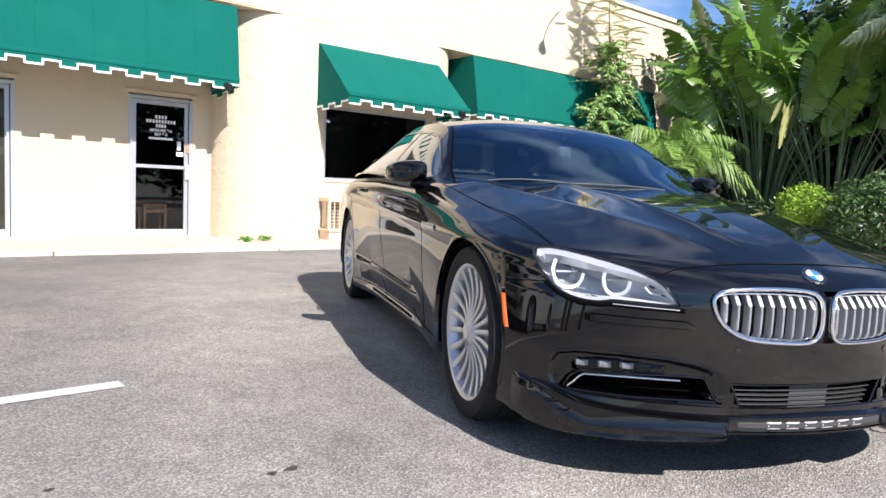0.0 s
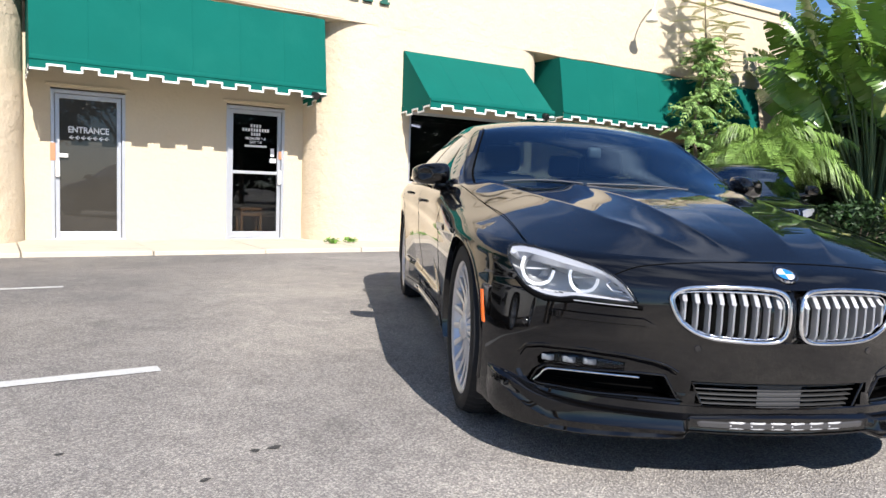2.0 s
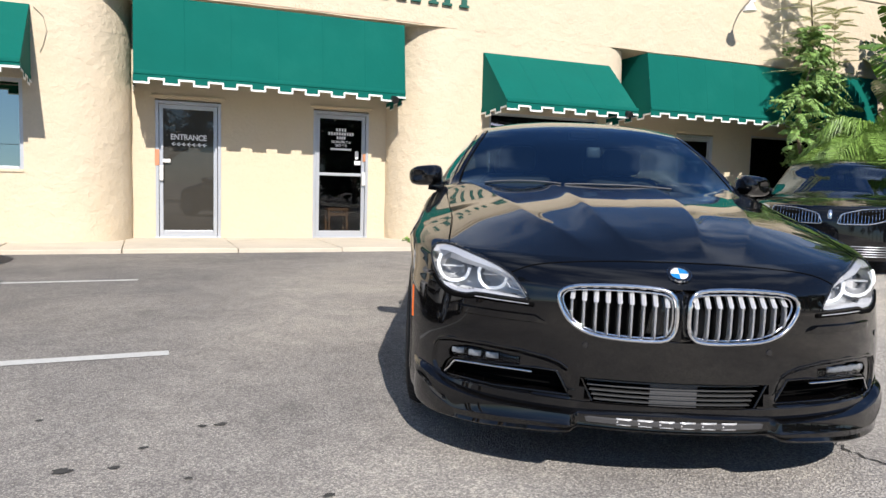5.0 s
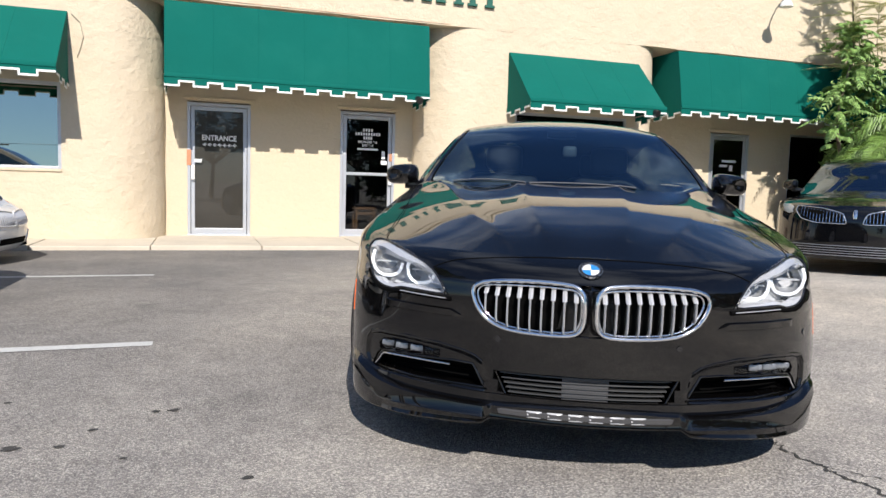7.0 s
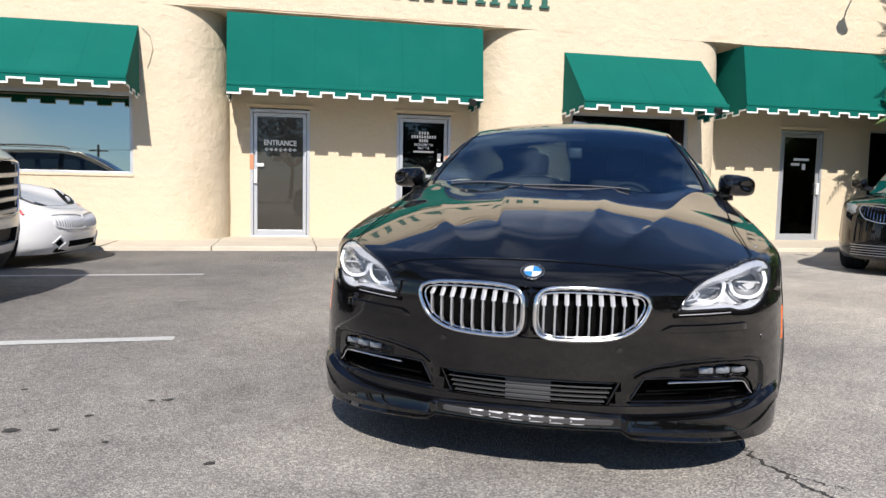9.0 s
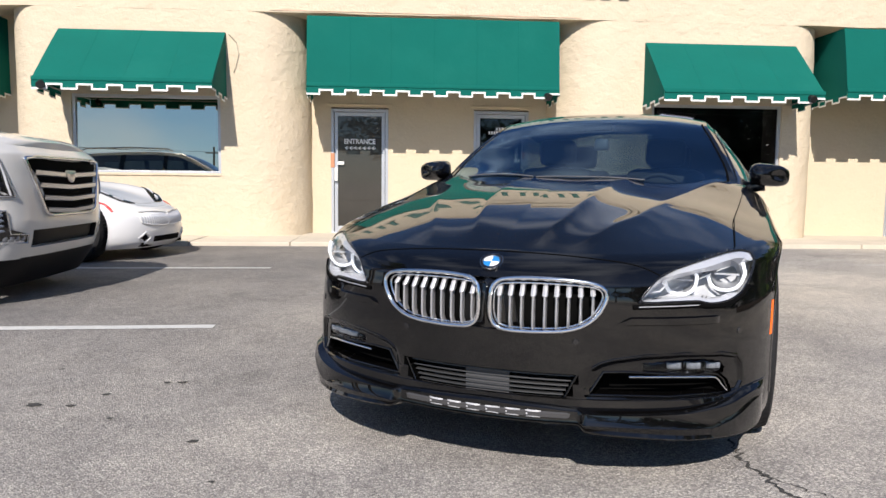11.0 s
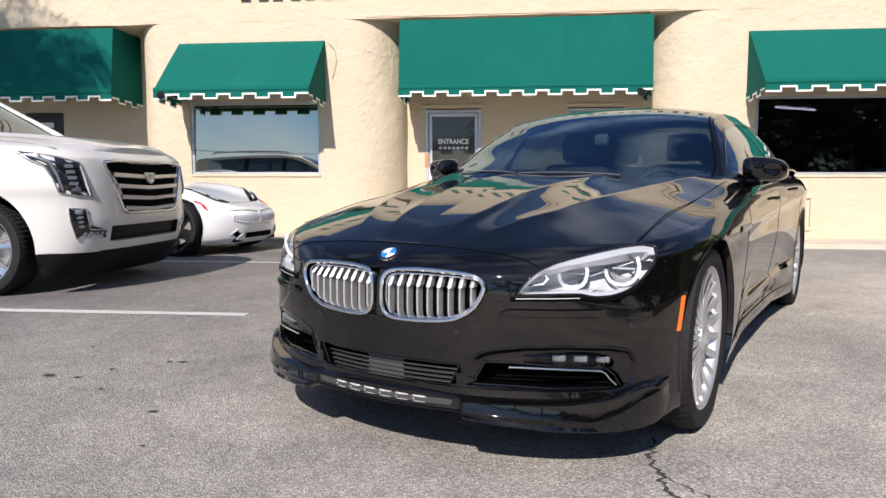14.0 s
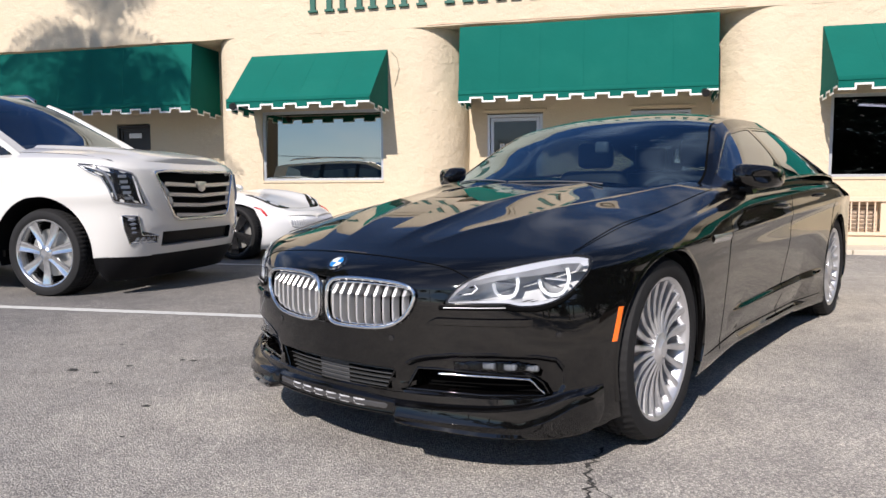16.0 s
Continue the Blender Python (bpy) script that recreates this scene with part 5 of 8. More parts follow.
BROW = [(0.322, 0.290), (0.345, 0.350), (0.375, 0.371), (0.42, 0.385), (0.51, 0.399), (0.63, 0.404), (0.75, 0.398), (0.80, 0.384), (0.818, 0.345), (0.822, 0.290), (0.806, 0.250), (0.60, 0.244), (0.345, 0.248)]
KIDNEY = [(0.021, 0.607), (0.040, 0.627), (0.075, 0.634), (0.148, 0.638), (0.240, 0.637), (0.330, 0.632), (0.375, 0.622), (0.391, 0.600), (0.382, 0.563), (0.357, 0.522), (0.315, 0.492),
          (0.260, 0.475), (0.150, 0.469), (0.060, 0.470), (0.030, 0.487), (0.019, 0.520), (0.019, 0.560)]
MID_INTAKE = [(0.309, 0.330), (0.262, 0.232), (-0.262, 0.232), (-0.309, 0.330)]


def sedan_push(x, y, z):
    """Lamps, kidneys and lower intakes are pressed back into the nose."""
    ax = np.abs(x)
    near = y < -0.15
    centre = inside(x, z, MID_INTAKE) & near
    side = inside(ax, z, SIDE_INTAKE) & near
    bay = inside(ax, z, LED_BAY) & near
    lamp = inside(ax, z, LAMP) & near
    step = soft_inside(ax, z, BROW, 0.020) * near
    kidney = inside(ax, z, KIDNEY) & near
    deep = np.where(centre, 0.13, np.where(side, 0.09, np.where(bay, 0.07, np.where(lamp, 0.20, np.where(kidney, 0.07, 0.0)))))
    return 0.018 * step + deep, (centre | side | bay | lamp | kidney).astype(int)


HOOD_INNER = smooth_curve([(-0.75, 0.118), (-0.6, 0.140), (-0.43, 0.174), (-0.1, 0.208), (0.35, 0.248), (0.65, 0.270)])
HOOD_OUTER = smooth_curve([(-0.75, 0.235), (-0.56, 0.325), (-0.46, 0.365), (-0.32, 0.430), (-0.17, 0.466), (-0.02, 0.505), (0.37, 0.585), (0.70, 0.70)])


def sedan_hood(x, y):
    """Two pairs of sharp creases with hollow panels between, wings that swell, and corners that rise to the windscreen pillars."""
    ax = np.abs(x)

    def ease(v):
        v = np.clip(v, 0, 1)
        return v * v * (3 - 2 * v)

    def edge(d, inward, outward):
        """A crest at d = 0 that falls off at its own rate on either side."""
        r = np.sqrt(d * d + 0.006 ** 2) - 0.006
        return np.exp(-r / np.where(d > 0, outward, inward))
    inner, outer = HOOD_INNER(y), HOOD_OUTER(y)
    start = ease((y + 0.76) / 0.30)
    swell = np.exp(-((ax - 0.66) / 0.15) ** 2) * ease((y + 0.45) / 0.5)
    corner = np.exp(-((ax - 0.76) / 0.20) ** 2) * ease((y - 0.15) / 0.75) * ease((0.94 - ax) / 0.10)
    return start * (0.0130 * edge(ax - inner, 0.16, 0.045) + 0.0105 * edge(ax - outer, 0.075, 0.075) + 0.008 * swell) + 0.042 * corner


def sedan_side(y, z):
    """A crease under the windows, doors that draw in towards the sill, and a ledge that stands out low on the doors."""
    crease = 0.72 + 0.045 * y
    k = np.clip((0.66 - z) / 0.42, 0, 1)
    doors = np.clip((y - 0.40) / 0.70, 0, 1) * np.clip((2.90 - y) / 0.60, 0, 1)
    ledge = np.clip((y - 0.85) / 0.25, 0, 1) * np.clip((2.85 - y) / 0.30, 0, 1)
    top, low = 0.372 + 0.040 * (y - 1.04) / 1.6, 0.348 + 0.012 * (y - 1.04) / 1.6
    u = np.clip((top - z) / (top - low), 0, 1)
    flare = u * u * (3 - 2 * u) * np.clip((z - 0.20) / 0.14, 0, 1)
    return np.where(y > 0.3, 0.010 * np.exp(-((z - crease) / 0.035) ** 2), 0.0) - doors * 0.070 * k ** 1.15 + 0.024 * ledge * flare + 0.030 * doors * np.exp(-((z - 0.175) / 0.04) ** 2)


SED.push, SED.hood, SED.side = sedan_push, sedan_hood, sedan_side
car = thing("sedan_car", pose(2.977, 1.840, 0, 0, 0, -24.5) @ pose(0, 0, 0, 0, 0.45, 0), "glossy black four-door coupe with chrome kidney grilles and multi-spoke wheels", "car")
S = SED
part("body", S.body("body", na=250, ns=170, kz=150, kt=140), [BLACK_PAINT, DEEP_BLACK], car, "polished black bodywork mirroring the facade", smooth=38)
greenhouse(car, S, BLACK_PAINT, 1.52, 3.0, 0.5, 4.2, side_from=1.0, side_to=3.30, pillars=((1.90, 0.07), (3.00, 0.03)), rear_end=3.9, screen=SCREEN_GLASS, glass=COUPE_GLASS, ws_u=0.962, seal=True)
cabin(car, S, 0.78, 3.4, 0.84, 0.17, 0.46, (1.66, 2.62))
side_mirror(car, 0.968, 1.09, 1.016, BLACK_PAINT, 0.205, 0.122)
for y, hub in zip(S.axles, S.hubs):
    arch_liner(car, S, y, 0.55)
    for s in (1, -1):
        wheel(car, s, y, 0.369, 0.281, 0.27, 0.930, 20, 0.026, hub=hub)

# kidney grilles
for s in (1, -1):
    ol = rounded([(s * a, b) for a, b in KIDNEY], 2, 0.4)
    g = filled_on(S, "grille", ol, -0.050, DEEP_BLACK, car, "chrome-framed kidney grille with upright bars")
    bead_on(S, "grille_frame", ol, 0.010, 0.0074, CHROME, g, "chrome surround", closed=True)
    inner = [(s * (0.205 + (a - 0.205) * 0.955), 0.556 + (b - 0.556) * 0.93) for a, b in KIDNEY]
    bead_on(S, "grille_lip", rounded(inner, 2, 0.4), -0.010, 0.0045, CHROME, g, "inner chrome edge", closed=True)
    outline = np.array(KIDNEY)
    for i in range(9):
        xx = 0.047 + i * 0.0374
        cut = []
        for (x0, z0), (x1, z1) in zip(outline, np.roll(outline, -1, 0)):
            if (x0 > xx) != (x1 > xx):
                cut.append(z0 + (z1 - z0) * (xx - x0) / (x1 - x0))
        bot, top = min(cut) + 0.006, max(cut) - 0.007
        f = np.array([0, 0.06, 0.13, 0.22, 0.32, 0.42, 0.52, 0.62, 0.69, 0.71, 0.78, 0.86, 0.94, 1.0])
        lean = np.clip((f - 0.70) / 0.30, 0, 1)
        P = S.patch(np.full(14, s * xx), bot + (top - bot) * f, 0.006 - 0.024 * lean - 0.010 * np.clip((0.12 - f) / 0.12, 0, 1))
        bm = bmesh.new()
        rows = []
        for j, q in enumerate(P):
            wd = 0.0032 + 0.0044 * float(f[j] > 0.70)
            rows.append([bm.verts.new((q[0] - wd * 0.7, q[1] + 0.034, q[2])), bm.verts.new((q[0] - wd, q[1] + 0.003, q[2])), bm.verts.new((q[0], q[1] - 0.002, q[2])), bm.verts.new((q[0] + wd, q[1] + 0.003, q[2])), bm.verts.new((q[0] + wd * 0.7, q[1] + 0.034, q[2]))])
        for a, b in zip(rows, rows[1:]):
            for m_ in range(4):
                bm.faces.new((a[m_], a[m_ + 1], b[m_ + 1], b[m_]))
        part("grille_bar", bm, BAR_CHROME, g, "chrome upright bar", smooth=25)

# round badge as plain coloured quarters
bp, bn = S.front(0.0, 0.682), S.front_normal(0.0, 0.682)
bd = part("badge", ring_mesh("badge", [(0.0, 0.004), (0.029, 0.004), (0.030, 0.0075), (0.040, 0.0075), (0.041, 0.0)], 40), [CHROME], car, "round blue and white enamel badge", smooth=40)
bd.matrix_local = Matrix.Translation(Vector(bp)) @ Vector(bn).to_track_quat("X", "Z").to_matrix().to_4x4()
for i in range(4):
    a = np.linspace(i * math.pi / 2, (i + 1) * math.pi / 2, 9)
    bm = bmesh.new()
    bm.faces.new([bm.verts.new((0.0055, 0, 0))] + [bm.verts.new((0.0055, 0.028 * math.cos(k), 0.028 * math.sin(k))) for k in a])
    part("badge_quarter", bm, BADGE_WHITE if i % 2 else BADGE_BLUE, bd)
part("badge_rim", ring_mesh("badge_rim", [(0.031, 0.0078), (0.039, 0.0078)], 40), GLOSS_BLACK, bd)
# ---- details of the black coupe's nose ----
def on_front(shape, pts, out):
    xz = np.array(pts, float)
    return shape.patch(xz[:, 0], xz[:, 1], np.broadcast_to(np.asarray(out, float), (len(xz),)))


def seam(car, pts, r=0.0020, name="panel_gap"):
    bm = bmesh.new()
    tube(bm, [tuple(p) for p in pts], r, 6)
    return part(name, bm, DEEP_BLACK, car, smooth=60)


def mirrored(pts, s):
    return [(s * a, b) for a, b in pts]


RINGS = (((0.602, 0.632), -0.610, [(0.553, 0.628), (0.558, 0.606), (0.570, 0.590), (0.592, 0.583), (0.621, 0.583), (0.640, 0.594), (0.652, 0.612), (0.657, 0.645), (0.645, 0.672)]),
         ((0.752, 0.650), -0.525, [(0.690, 0.645), (0.697, 0.620), (0.709, 0.604), (0.732, 0.595), (0.762, 0.595), (0.784, 0.606), (0.799, 0.624), (0.810, 0.660), (0.800, 0.694)]))


def inset_strip(lamp, name, line, s, width, centre, near, far, label):
    """A band that follows a line just behind the lamp glass and turns back into the lamp."""
    q = np.array(line, float)
    n = 30
    cu = np.array([[np.interp(t, np.linspace(0, 1, len(q)), q[:, k]) for k in (0, 1)] for t in np.linspace(0, 1, n)])
    d = np.array(centre) - cu
    d /= np.linalg.norm(d, axis=1, keepdims=True)
    side = np.array([s, 1.0])
    t = np.sin(np.linspace(0, math.pi, n)) ** 0.5 * width
    P = np.stack([on_front(S, cu * side, near), on_front(S, (cu + d * t[:, None]) * side, near - 0.006), on_front(S, (cu + d * (t + 0.004)[:, None]) * side, far)])
    return part(name, grid_mesh(name, P), LAMP_REFLECTOR, lamp, label, smooth=40)


for s in (1, -1):
    ol = rounded(mirrored(LAMP, s), 2, 0.35)
    lamp = filled_on(S, "headlight", ol, 0.003, LAMP_GLASS, car, "clear headlight with two bright light rings", rings=8, dome=0.005)
    lamp.visible_shadow = False
    edge_ = on_front(S, ol + ol[:1], 0.0)
    mid_ = np.array((s * 0.675, float(edge_[:, 1].mean()) + 0.14, 0.645))
    tub = [edge_, edge_ + [0, 0.05, 0], edge_ + [0, 0.11, 0]] + [mid_ + (edge_ + [0, 0.14, 0] - mid_) * k for k in (0.97, 0.6, 0.03)]
    part("lamp_bezel", grid_mesh("lamp_bezel", np.array(tub)), LAMP_BEZEL, lamp, "pale grey inner lamp bezel", smooth=40)
    inset_strip(lamp, "upper_light_bar", [(0.838, 0.700), (0.824, 0.722), (0.792, 0.728), (0.755, 0.724), (0.708, 0.713), (0.653, 0.697), (0.594, 0.677), (0.545, 0.650)], s, 0.021, (0.70, 0.60), -0.003, -0.045, "silvery upper light bar")
    inset_strip(lamp, "inner_edge", [(0.553, 0.655), (0.532, 0.638), (0.510, 0.608), (0.490, 0.577)], s, 0.011, (0.66, 0.62), -0.003, -0.03, "silvery inner edge")
    inset_strip(lamp, "lower_shelf", [(0.488, 0.576), (0.590, 0.579), (0.668, 0.580), (0.688, 0.574), (0.706, 0.569), (0.744, 0.571), (0.773, 0.580), (0.795, 0.596)], s, 0.013, (0.66, 0.70), -0.003, -0.04, "silvery lower shelf")
    bead_on(S, "lamp_seal", ol, -0.001, 0.0040, GLOSS_BLACK, lamp, "black lamp seal", closed=True)
    for (cx, cz), yr, line in RINGS:
        bm = bmesh.new()
        q = np.array(line)
        tube(bm, [(s * np.interp(t, np.linspace(0, 1, len(q)), q[:, 0]), yr, np.interp(t, np.linspace(0, 1, len(q)), q[:, 1])) for t in np.linspace(0, 1, 30)], 0.0062, 8)
        part("light_ring", bm, LAMP_RING, lamp, "glowing white light ring", smooth=60)
        turn = Vector((0, -1, 0)).to_track_quat("X", "Z").to_matrix().to_4x4()
        pr = part("projector", ring_mesh("projector", [(0.052, 0.004), (0.050, -0.006), (0.040, -0.024), (0.033, -0.028)], 32), BOWL, lamp, "grey projector bowl", smooth=60)
        pr.matrix_local = Matrix.Translation((s * cx, yr + 0.012, cz)) @ turn
        ln = part("projector_lens", ring_mesh("projector_lens", [(0.0, 0.002), (0.016, -0.002), (0.027, -0.012), (0.034, -0.028)], 28), LENS_DARK, lamp, "dark projector lens", smooth=60)
        ln.matrix_local = pr.matrix_local
        bm = bmesh.new()
        box(bm, s * cx - 0.040, s * cx + 0.040, yr + 0.004, yr + 0.030, cz - 0.002, cz + 0.003)
        part("lamp_shelf", bm, LAMP_REFLECTOR, lamp, "bright shelf across the projector")
    # turn-signal fin near the tip
    fin = np.array([(0.515, 0.600), (0.545, 0.604), (0.560, 0.622), (0.548, 0.634)])
    bm = bmesh.new()
    tube(bm, [(s * a, float(S.front(a, b)[1]) + 0.045, b) for a, b in fin], 0.004, 6)
    part("light_fin", bm, LAMP_REFLECTOR, lamp, "thin bright fin", smooth=60)
    # dark gap under the lamp and the crease below it
    gap = mirrored([(0.470, 0.559), (0.59, 0.561), (0.668, 0.563), (0.690, 0.558), (0.745, 0.556), (0.775, 0.566), (0.800, 0.584), (0.822, 0.614)], s)
    bead_on(S, "lamp_gap", gap, 0.0, 0.0085, DEEP_BLACK, car)
    bead_on(S, "lamp_sill", mirrored([(0.486, 0.561), (0.59, 0.563), (0.664, 0.564)], s), 0.007, 0.0016, BAR_CHROME, car, "fine bright line under the lamp")
    xs = np.linspace(0.428, 0.735, 18) * s
    strip_on(S, "bumper_crease", xs, lambda x: 0.499 - 0.004 * (x - 0.44), lambda x: 0.506 + min(0.022, 0.6 * (x - 0.428)), 0.012, BLACK_PAINT, car, "moulded crease below the headlight", edge=0.008)
    # brow, chrome hook and lights of the side intake
    bay = rounded(mirrored(LED_BAY, s), 2, 0.3)
    hs = filled_on(S, "lower_light", bay, -0.012, LAMP_GLASS, car, "slim lower light with three clear cells", rings=5)
    hs.visible_shadow = False
    for k in range(3):
        cx, cz = 0.600 + 0.061 * k, 0.354 - 0.003 * k
        back = float(S.front(cx, cz)[1]) + 0.045
        bm = bmesh.new()
        for dx, wd, dz in ((-0.008, 0.016, 0.0), (0.014, 0.009, 0.003)):
            box(bm, s * (cx + dx) - wd, s * (cx + dx) + wd, back - 0.006, back + 0.012, cz - 0.011 + dz, cz + 0.010 + dz, bevel=0.004)
        part("light_cell", bm, LED_CELL, hs, "small clear light cell", smooth=40)
    bead_on(S, "intake_rim", mirrored(SIDE_INTAKE, s), -0.018, 0.0055, BLACK_PAINT, car, "rim of the side intake", closed=True)
    bead_on(S, "bumper_brow", mirrored([(0.352, 0.356), (0.378, 0.373), (0.42, 0.387), (0.51, 0.401), (0.63, 0.406), (0.75, 0.400), (0.795, 0.388), (0.815, 0.355)], s), -0.001, 0.0042, BLACK_PAINT, car, "rounded edge over the side intake")
    hook = mirrored([(0.466, 0.328), (0.597, 0.326), (0.69, 0.321), (0.730, 0.317), (0.742, 0.307), (0.752, 0.289), (0.769, 0.267)], s)
    bead_on(S, "chrome_hook", hook, -0.002, 0.0042, CHROME, car, "thin chrome strip in the intake")
    for zz in (0.278, 0.303):
        xs = np.linspace(0.42, 0.755, 12) * s
        P = np.stack([S.patch(xs, np.full(12, zz - 0.004), np.full(12, -0.066)), S.patch(xs, np.full(12, zz), np.full(12, -0.056)), S.patch(xs, np.full(12, zz + 0.004), np.full(12, -0.066))])
        part("intake_louvre", grid_mesh("intake_louvre", P), DEEP_BLACK, car)
    for q in (0.300, 0.800):
        zz = 0.440 if q < 0.5 else 0.468
        c, nrm = on_front(S, [(s * q, zz)], 0.001)[0], S.front_normal(np.array(s * q), np.array(zz))
        sn = part("parking_sensor", ring_mesh("parking_sensor", [(0.0, 0.002), (0.010, 0.002), (0.0115, 0.0)], 18), GLOSS_BLACK, car, smooth=40)
        sn.matrix_local = Matrix.Translation(Vector(c)) @ Vector(nrm).to_track_quat("X", "Z").to_matrix().to_4x4()
    # amber side marker
    quad = []
    for f in np.linspace(0, 1, 6):
        yy, zz = -0.336 - 0.040 * f, 0.548 - 0.120 * f
        row = []
        for dy, o in ((-0.0125, -0.002), (-0.0105, 0.002), (0.0105, 0.002), (0.0125, -0.002)):
            row.append((s * (float(S.flank(yy + dy, zz)) + o), yy + dy, zz))
        quad.append(row)
    part("side_marker", grid_mesh("side_marker", np.array(quad)), AMBER, car, "amber side marker", smooth=50)
    # bonnet side seam, door gaps
    side_pts = []
    for f in np.linspace(0, 1, 26):
        yy = -0.44 + 1.25 * f
        xx = 0.775 + 0.062 * max(0.0, f - 0.30) / 0.70
        side_pts.append((s * xx, yy, S.top(xx, yy) + 0.0004))
    seam(car, side_pts)
    for pts in ([(0.735, z) for z in np.linspace(0.20, 0.87, 24)], [(1.87 + 0.03 * (z - 0.4), z) for z in np.linspace(0.20, 0.93, 24)], [(2.84 + 0.35 * max(0, (z - 0.42)) ** 0.8, z) for z in np.linspace(0.42, 0.90, 12)]):
        seam(car, [(s * (float(S.flank(y, z)) + 0.0003), y, z) for y, z in pts], 0.0014)
    seam(car, [(s * (float(S.flank(y, 0.215)) + 0.001), y, 0.222) for y in np.linspace(0.46, 2.78, 16)])
    # door handles, side vent, sill strip
    for yh, zh in ((1.66, 0.858), (2.56, 0.905)):
        bm = bmesh.new()
        tube(bm, [(s * (float(S.flank(yh + d, zh)) + o), yh + d, zh) for d, o in ((-0.10, 0.0), (-0.08, 0.018), (0.0, 0.022), (0.08, 0.018), (0.10, 0.0))], [0.007, 0.011, 0.012, 0.011, 0.007], 8)
        part("door_handle", bm, BLACK_PAINT, car, "curved painted door handle", smooth=60)
    vent = []
    for z_, k in ((0.722, -0.0), (0.732, 0.005), (0.745, 0.007), (0.758, 0.0)):
        vent.append([(s * (float(S.flank(y, z_)) + 0.001 + k), y, z_) for y in np.linspace(0.46, 0.70, 9)])
    part("side_vent", grid_mesh("side_vent", np.array(vent), flip=s < 0), BRIGHT, car, "silver wing vent trim", smooth=50)
    # window edge trim
    P = S.house(np.linspace(1.0, 3.30, 40), np.full(40, s * 1.155))
    bm = bmesh.new()
    tube(bm, P.tolist(), 0.006, 6)
    part("window_trim", bm, GLOSS_BLACK, car, smooth=60)
    P = S.house(np.linspace(0.98, 3.30, 40), np.full(40, s * 1.975))
    bm = bmesh.new()
    tube(bm, (P + [s * 0.004, 0, 0]).tolist(), 0.008, 6)
    part("window_trim", bm, GLOSS_BLACK, car, smooth=60)
    # arch lip
    a = np.radians(np.linspace(-18, 198, 50))
    for ya, hub in zip(S.axles, S.hubs):
        P = []
        for r_, o in ((S.arch_r + 0.016, 0.0), (S.arch_r + 0.008, 0.003), (S.arch_r - 0.001, 0.0025), (S.arch_r - 0.006, -0.03)):
            P.append([(s * (float(S.flank(ya + r_ * math.cos(k), max(0.16, hub + r_ * math.sin(k)))) + o), ya + r_ * math.cos(k), hub + r_ * math.sin(k)) for k in a])
        part("arch_lip", grid_mesh("arch_lip", np.array(P), flip=s > 0), BLACK_PAINT, car, smooth=60)

# bonnet front seam
SEAM_Z = smooth_curve([(0.0, 0.716), (0.15, 0.714), (0.24, 0.711), (0.36, 0.703), (0.42, 0.697), (0.47, 0.689), (0.51, 0.676), (0.545, 0.660)])
seam(car, on_front(S, [(x, float(SEAM_Z(abs(x)))) for x in np.linspace(-0.545, 0.545, 60)], 0.0004))
bead_on(S, "intake_rim", MID_INTAKE, -0.010, 0.006, BLACK_PAINT, car, "rim of the middle intake", closed=True)
LOUVRE = mat("satin_grey_louvre", (0.034, 0.034, 0.034), 0.4, fine=0.1)
# middle intake: louvres and a flat plate between them
for zz in (0.317, 0.300, 0.283, 0.267, 0.251, 0.237):
    hw = 0.262 + 0.48 * (zz - 0.232) - 0.006
    xs = np.linspace(-hw, hw, 16)
    P = np.stack([S.patch(xs, np.full(16, zz - 0.003), np.full(16, -0.065)), S.patch(xs, np.full(16, zz - 0.0020), np.full(16, -0.028)), S.patch(xs, np.full(16, zz + 0.0020), np.full(16, -0.029)), S.patch(xs, np.full(16, zz + 0.004), np.full(16, -0.07))])
    part("louvre", grid_mesh("louvre", P), LOUVRE, car, "satin grey intake louvre", smooth=30)
RADAR = mat("dark_grey_panel", (0.075, 0.075, 0.078), 0.55, spec=0.1, fine=0.2, fine_scale=120)
strip_on(S, "radar_panel", np.linspace(-0.080, 0.080, 8), 0.226, 0.328, -0.034, RADAR, car, "flat dark grey panel behind the louvres", edge=-0.003)
# front lip: a blade on either side that sweeps up into the corner, joined by a strip with silver bars
LIP_TOP = smooth_curve([(0, 0.226), (0.20, 0.220), (0.30, 0.214), (0.40, 0.214), (0.60, 0.216), (0.72, 0.226), (0.77, 0.236), (0.80, 0.248), (0.83, 0.258), (0.87, 0.264), (0.895, 0.266)])
LIP_MID = smooth_curve([(0, 0.180), (0.30, 0.180), (0.335, 0.183), (0.50, 0.178), (0.64, 0.171), (0.70, 0.168), (0.76, 0.182), (0.80, 0.205), (0.83, 0.225), (0.87, 0.240), (0.895, 0.245)])
LIP_LOW = smooth_curve([(0, 0.172), (0.30, 0.172), (0.335, 0.166), (0.50, 0.156), (0.65, 0.144), (0.72, 0.138), (0.80, 0.130), (0.85, 0.134), (0.88, 0.155), (0.895, 0.200)])
LIP_OUT = smooth_curve([(0, 0.026), (0.308, 0.026), (0.332, 0.058), (0.60, 0.056), (0.70, 0.050), (0.76, 0.044), (0.80, 0.038), (0.85, 0.028), (0.88, 0.014), (0.895, 0.001)])
xs = np.concatenate([-np.linspace(0.895, 0.34, 60), np.linspace(-0.338, -0.302, 8), np.linspace(-0.298, 0.298, 40), np.linspace(0.302, 0.338, 8), np.linspace(0.34, 0.895, 60)])
ax = np.abs(xs)
top_, mid_, low_, out_ = LIP_TOP(ax), LIP_MID(ax), LIP_LOW(ax), LIP_OUT(ax)
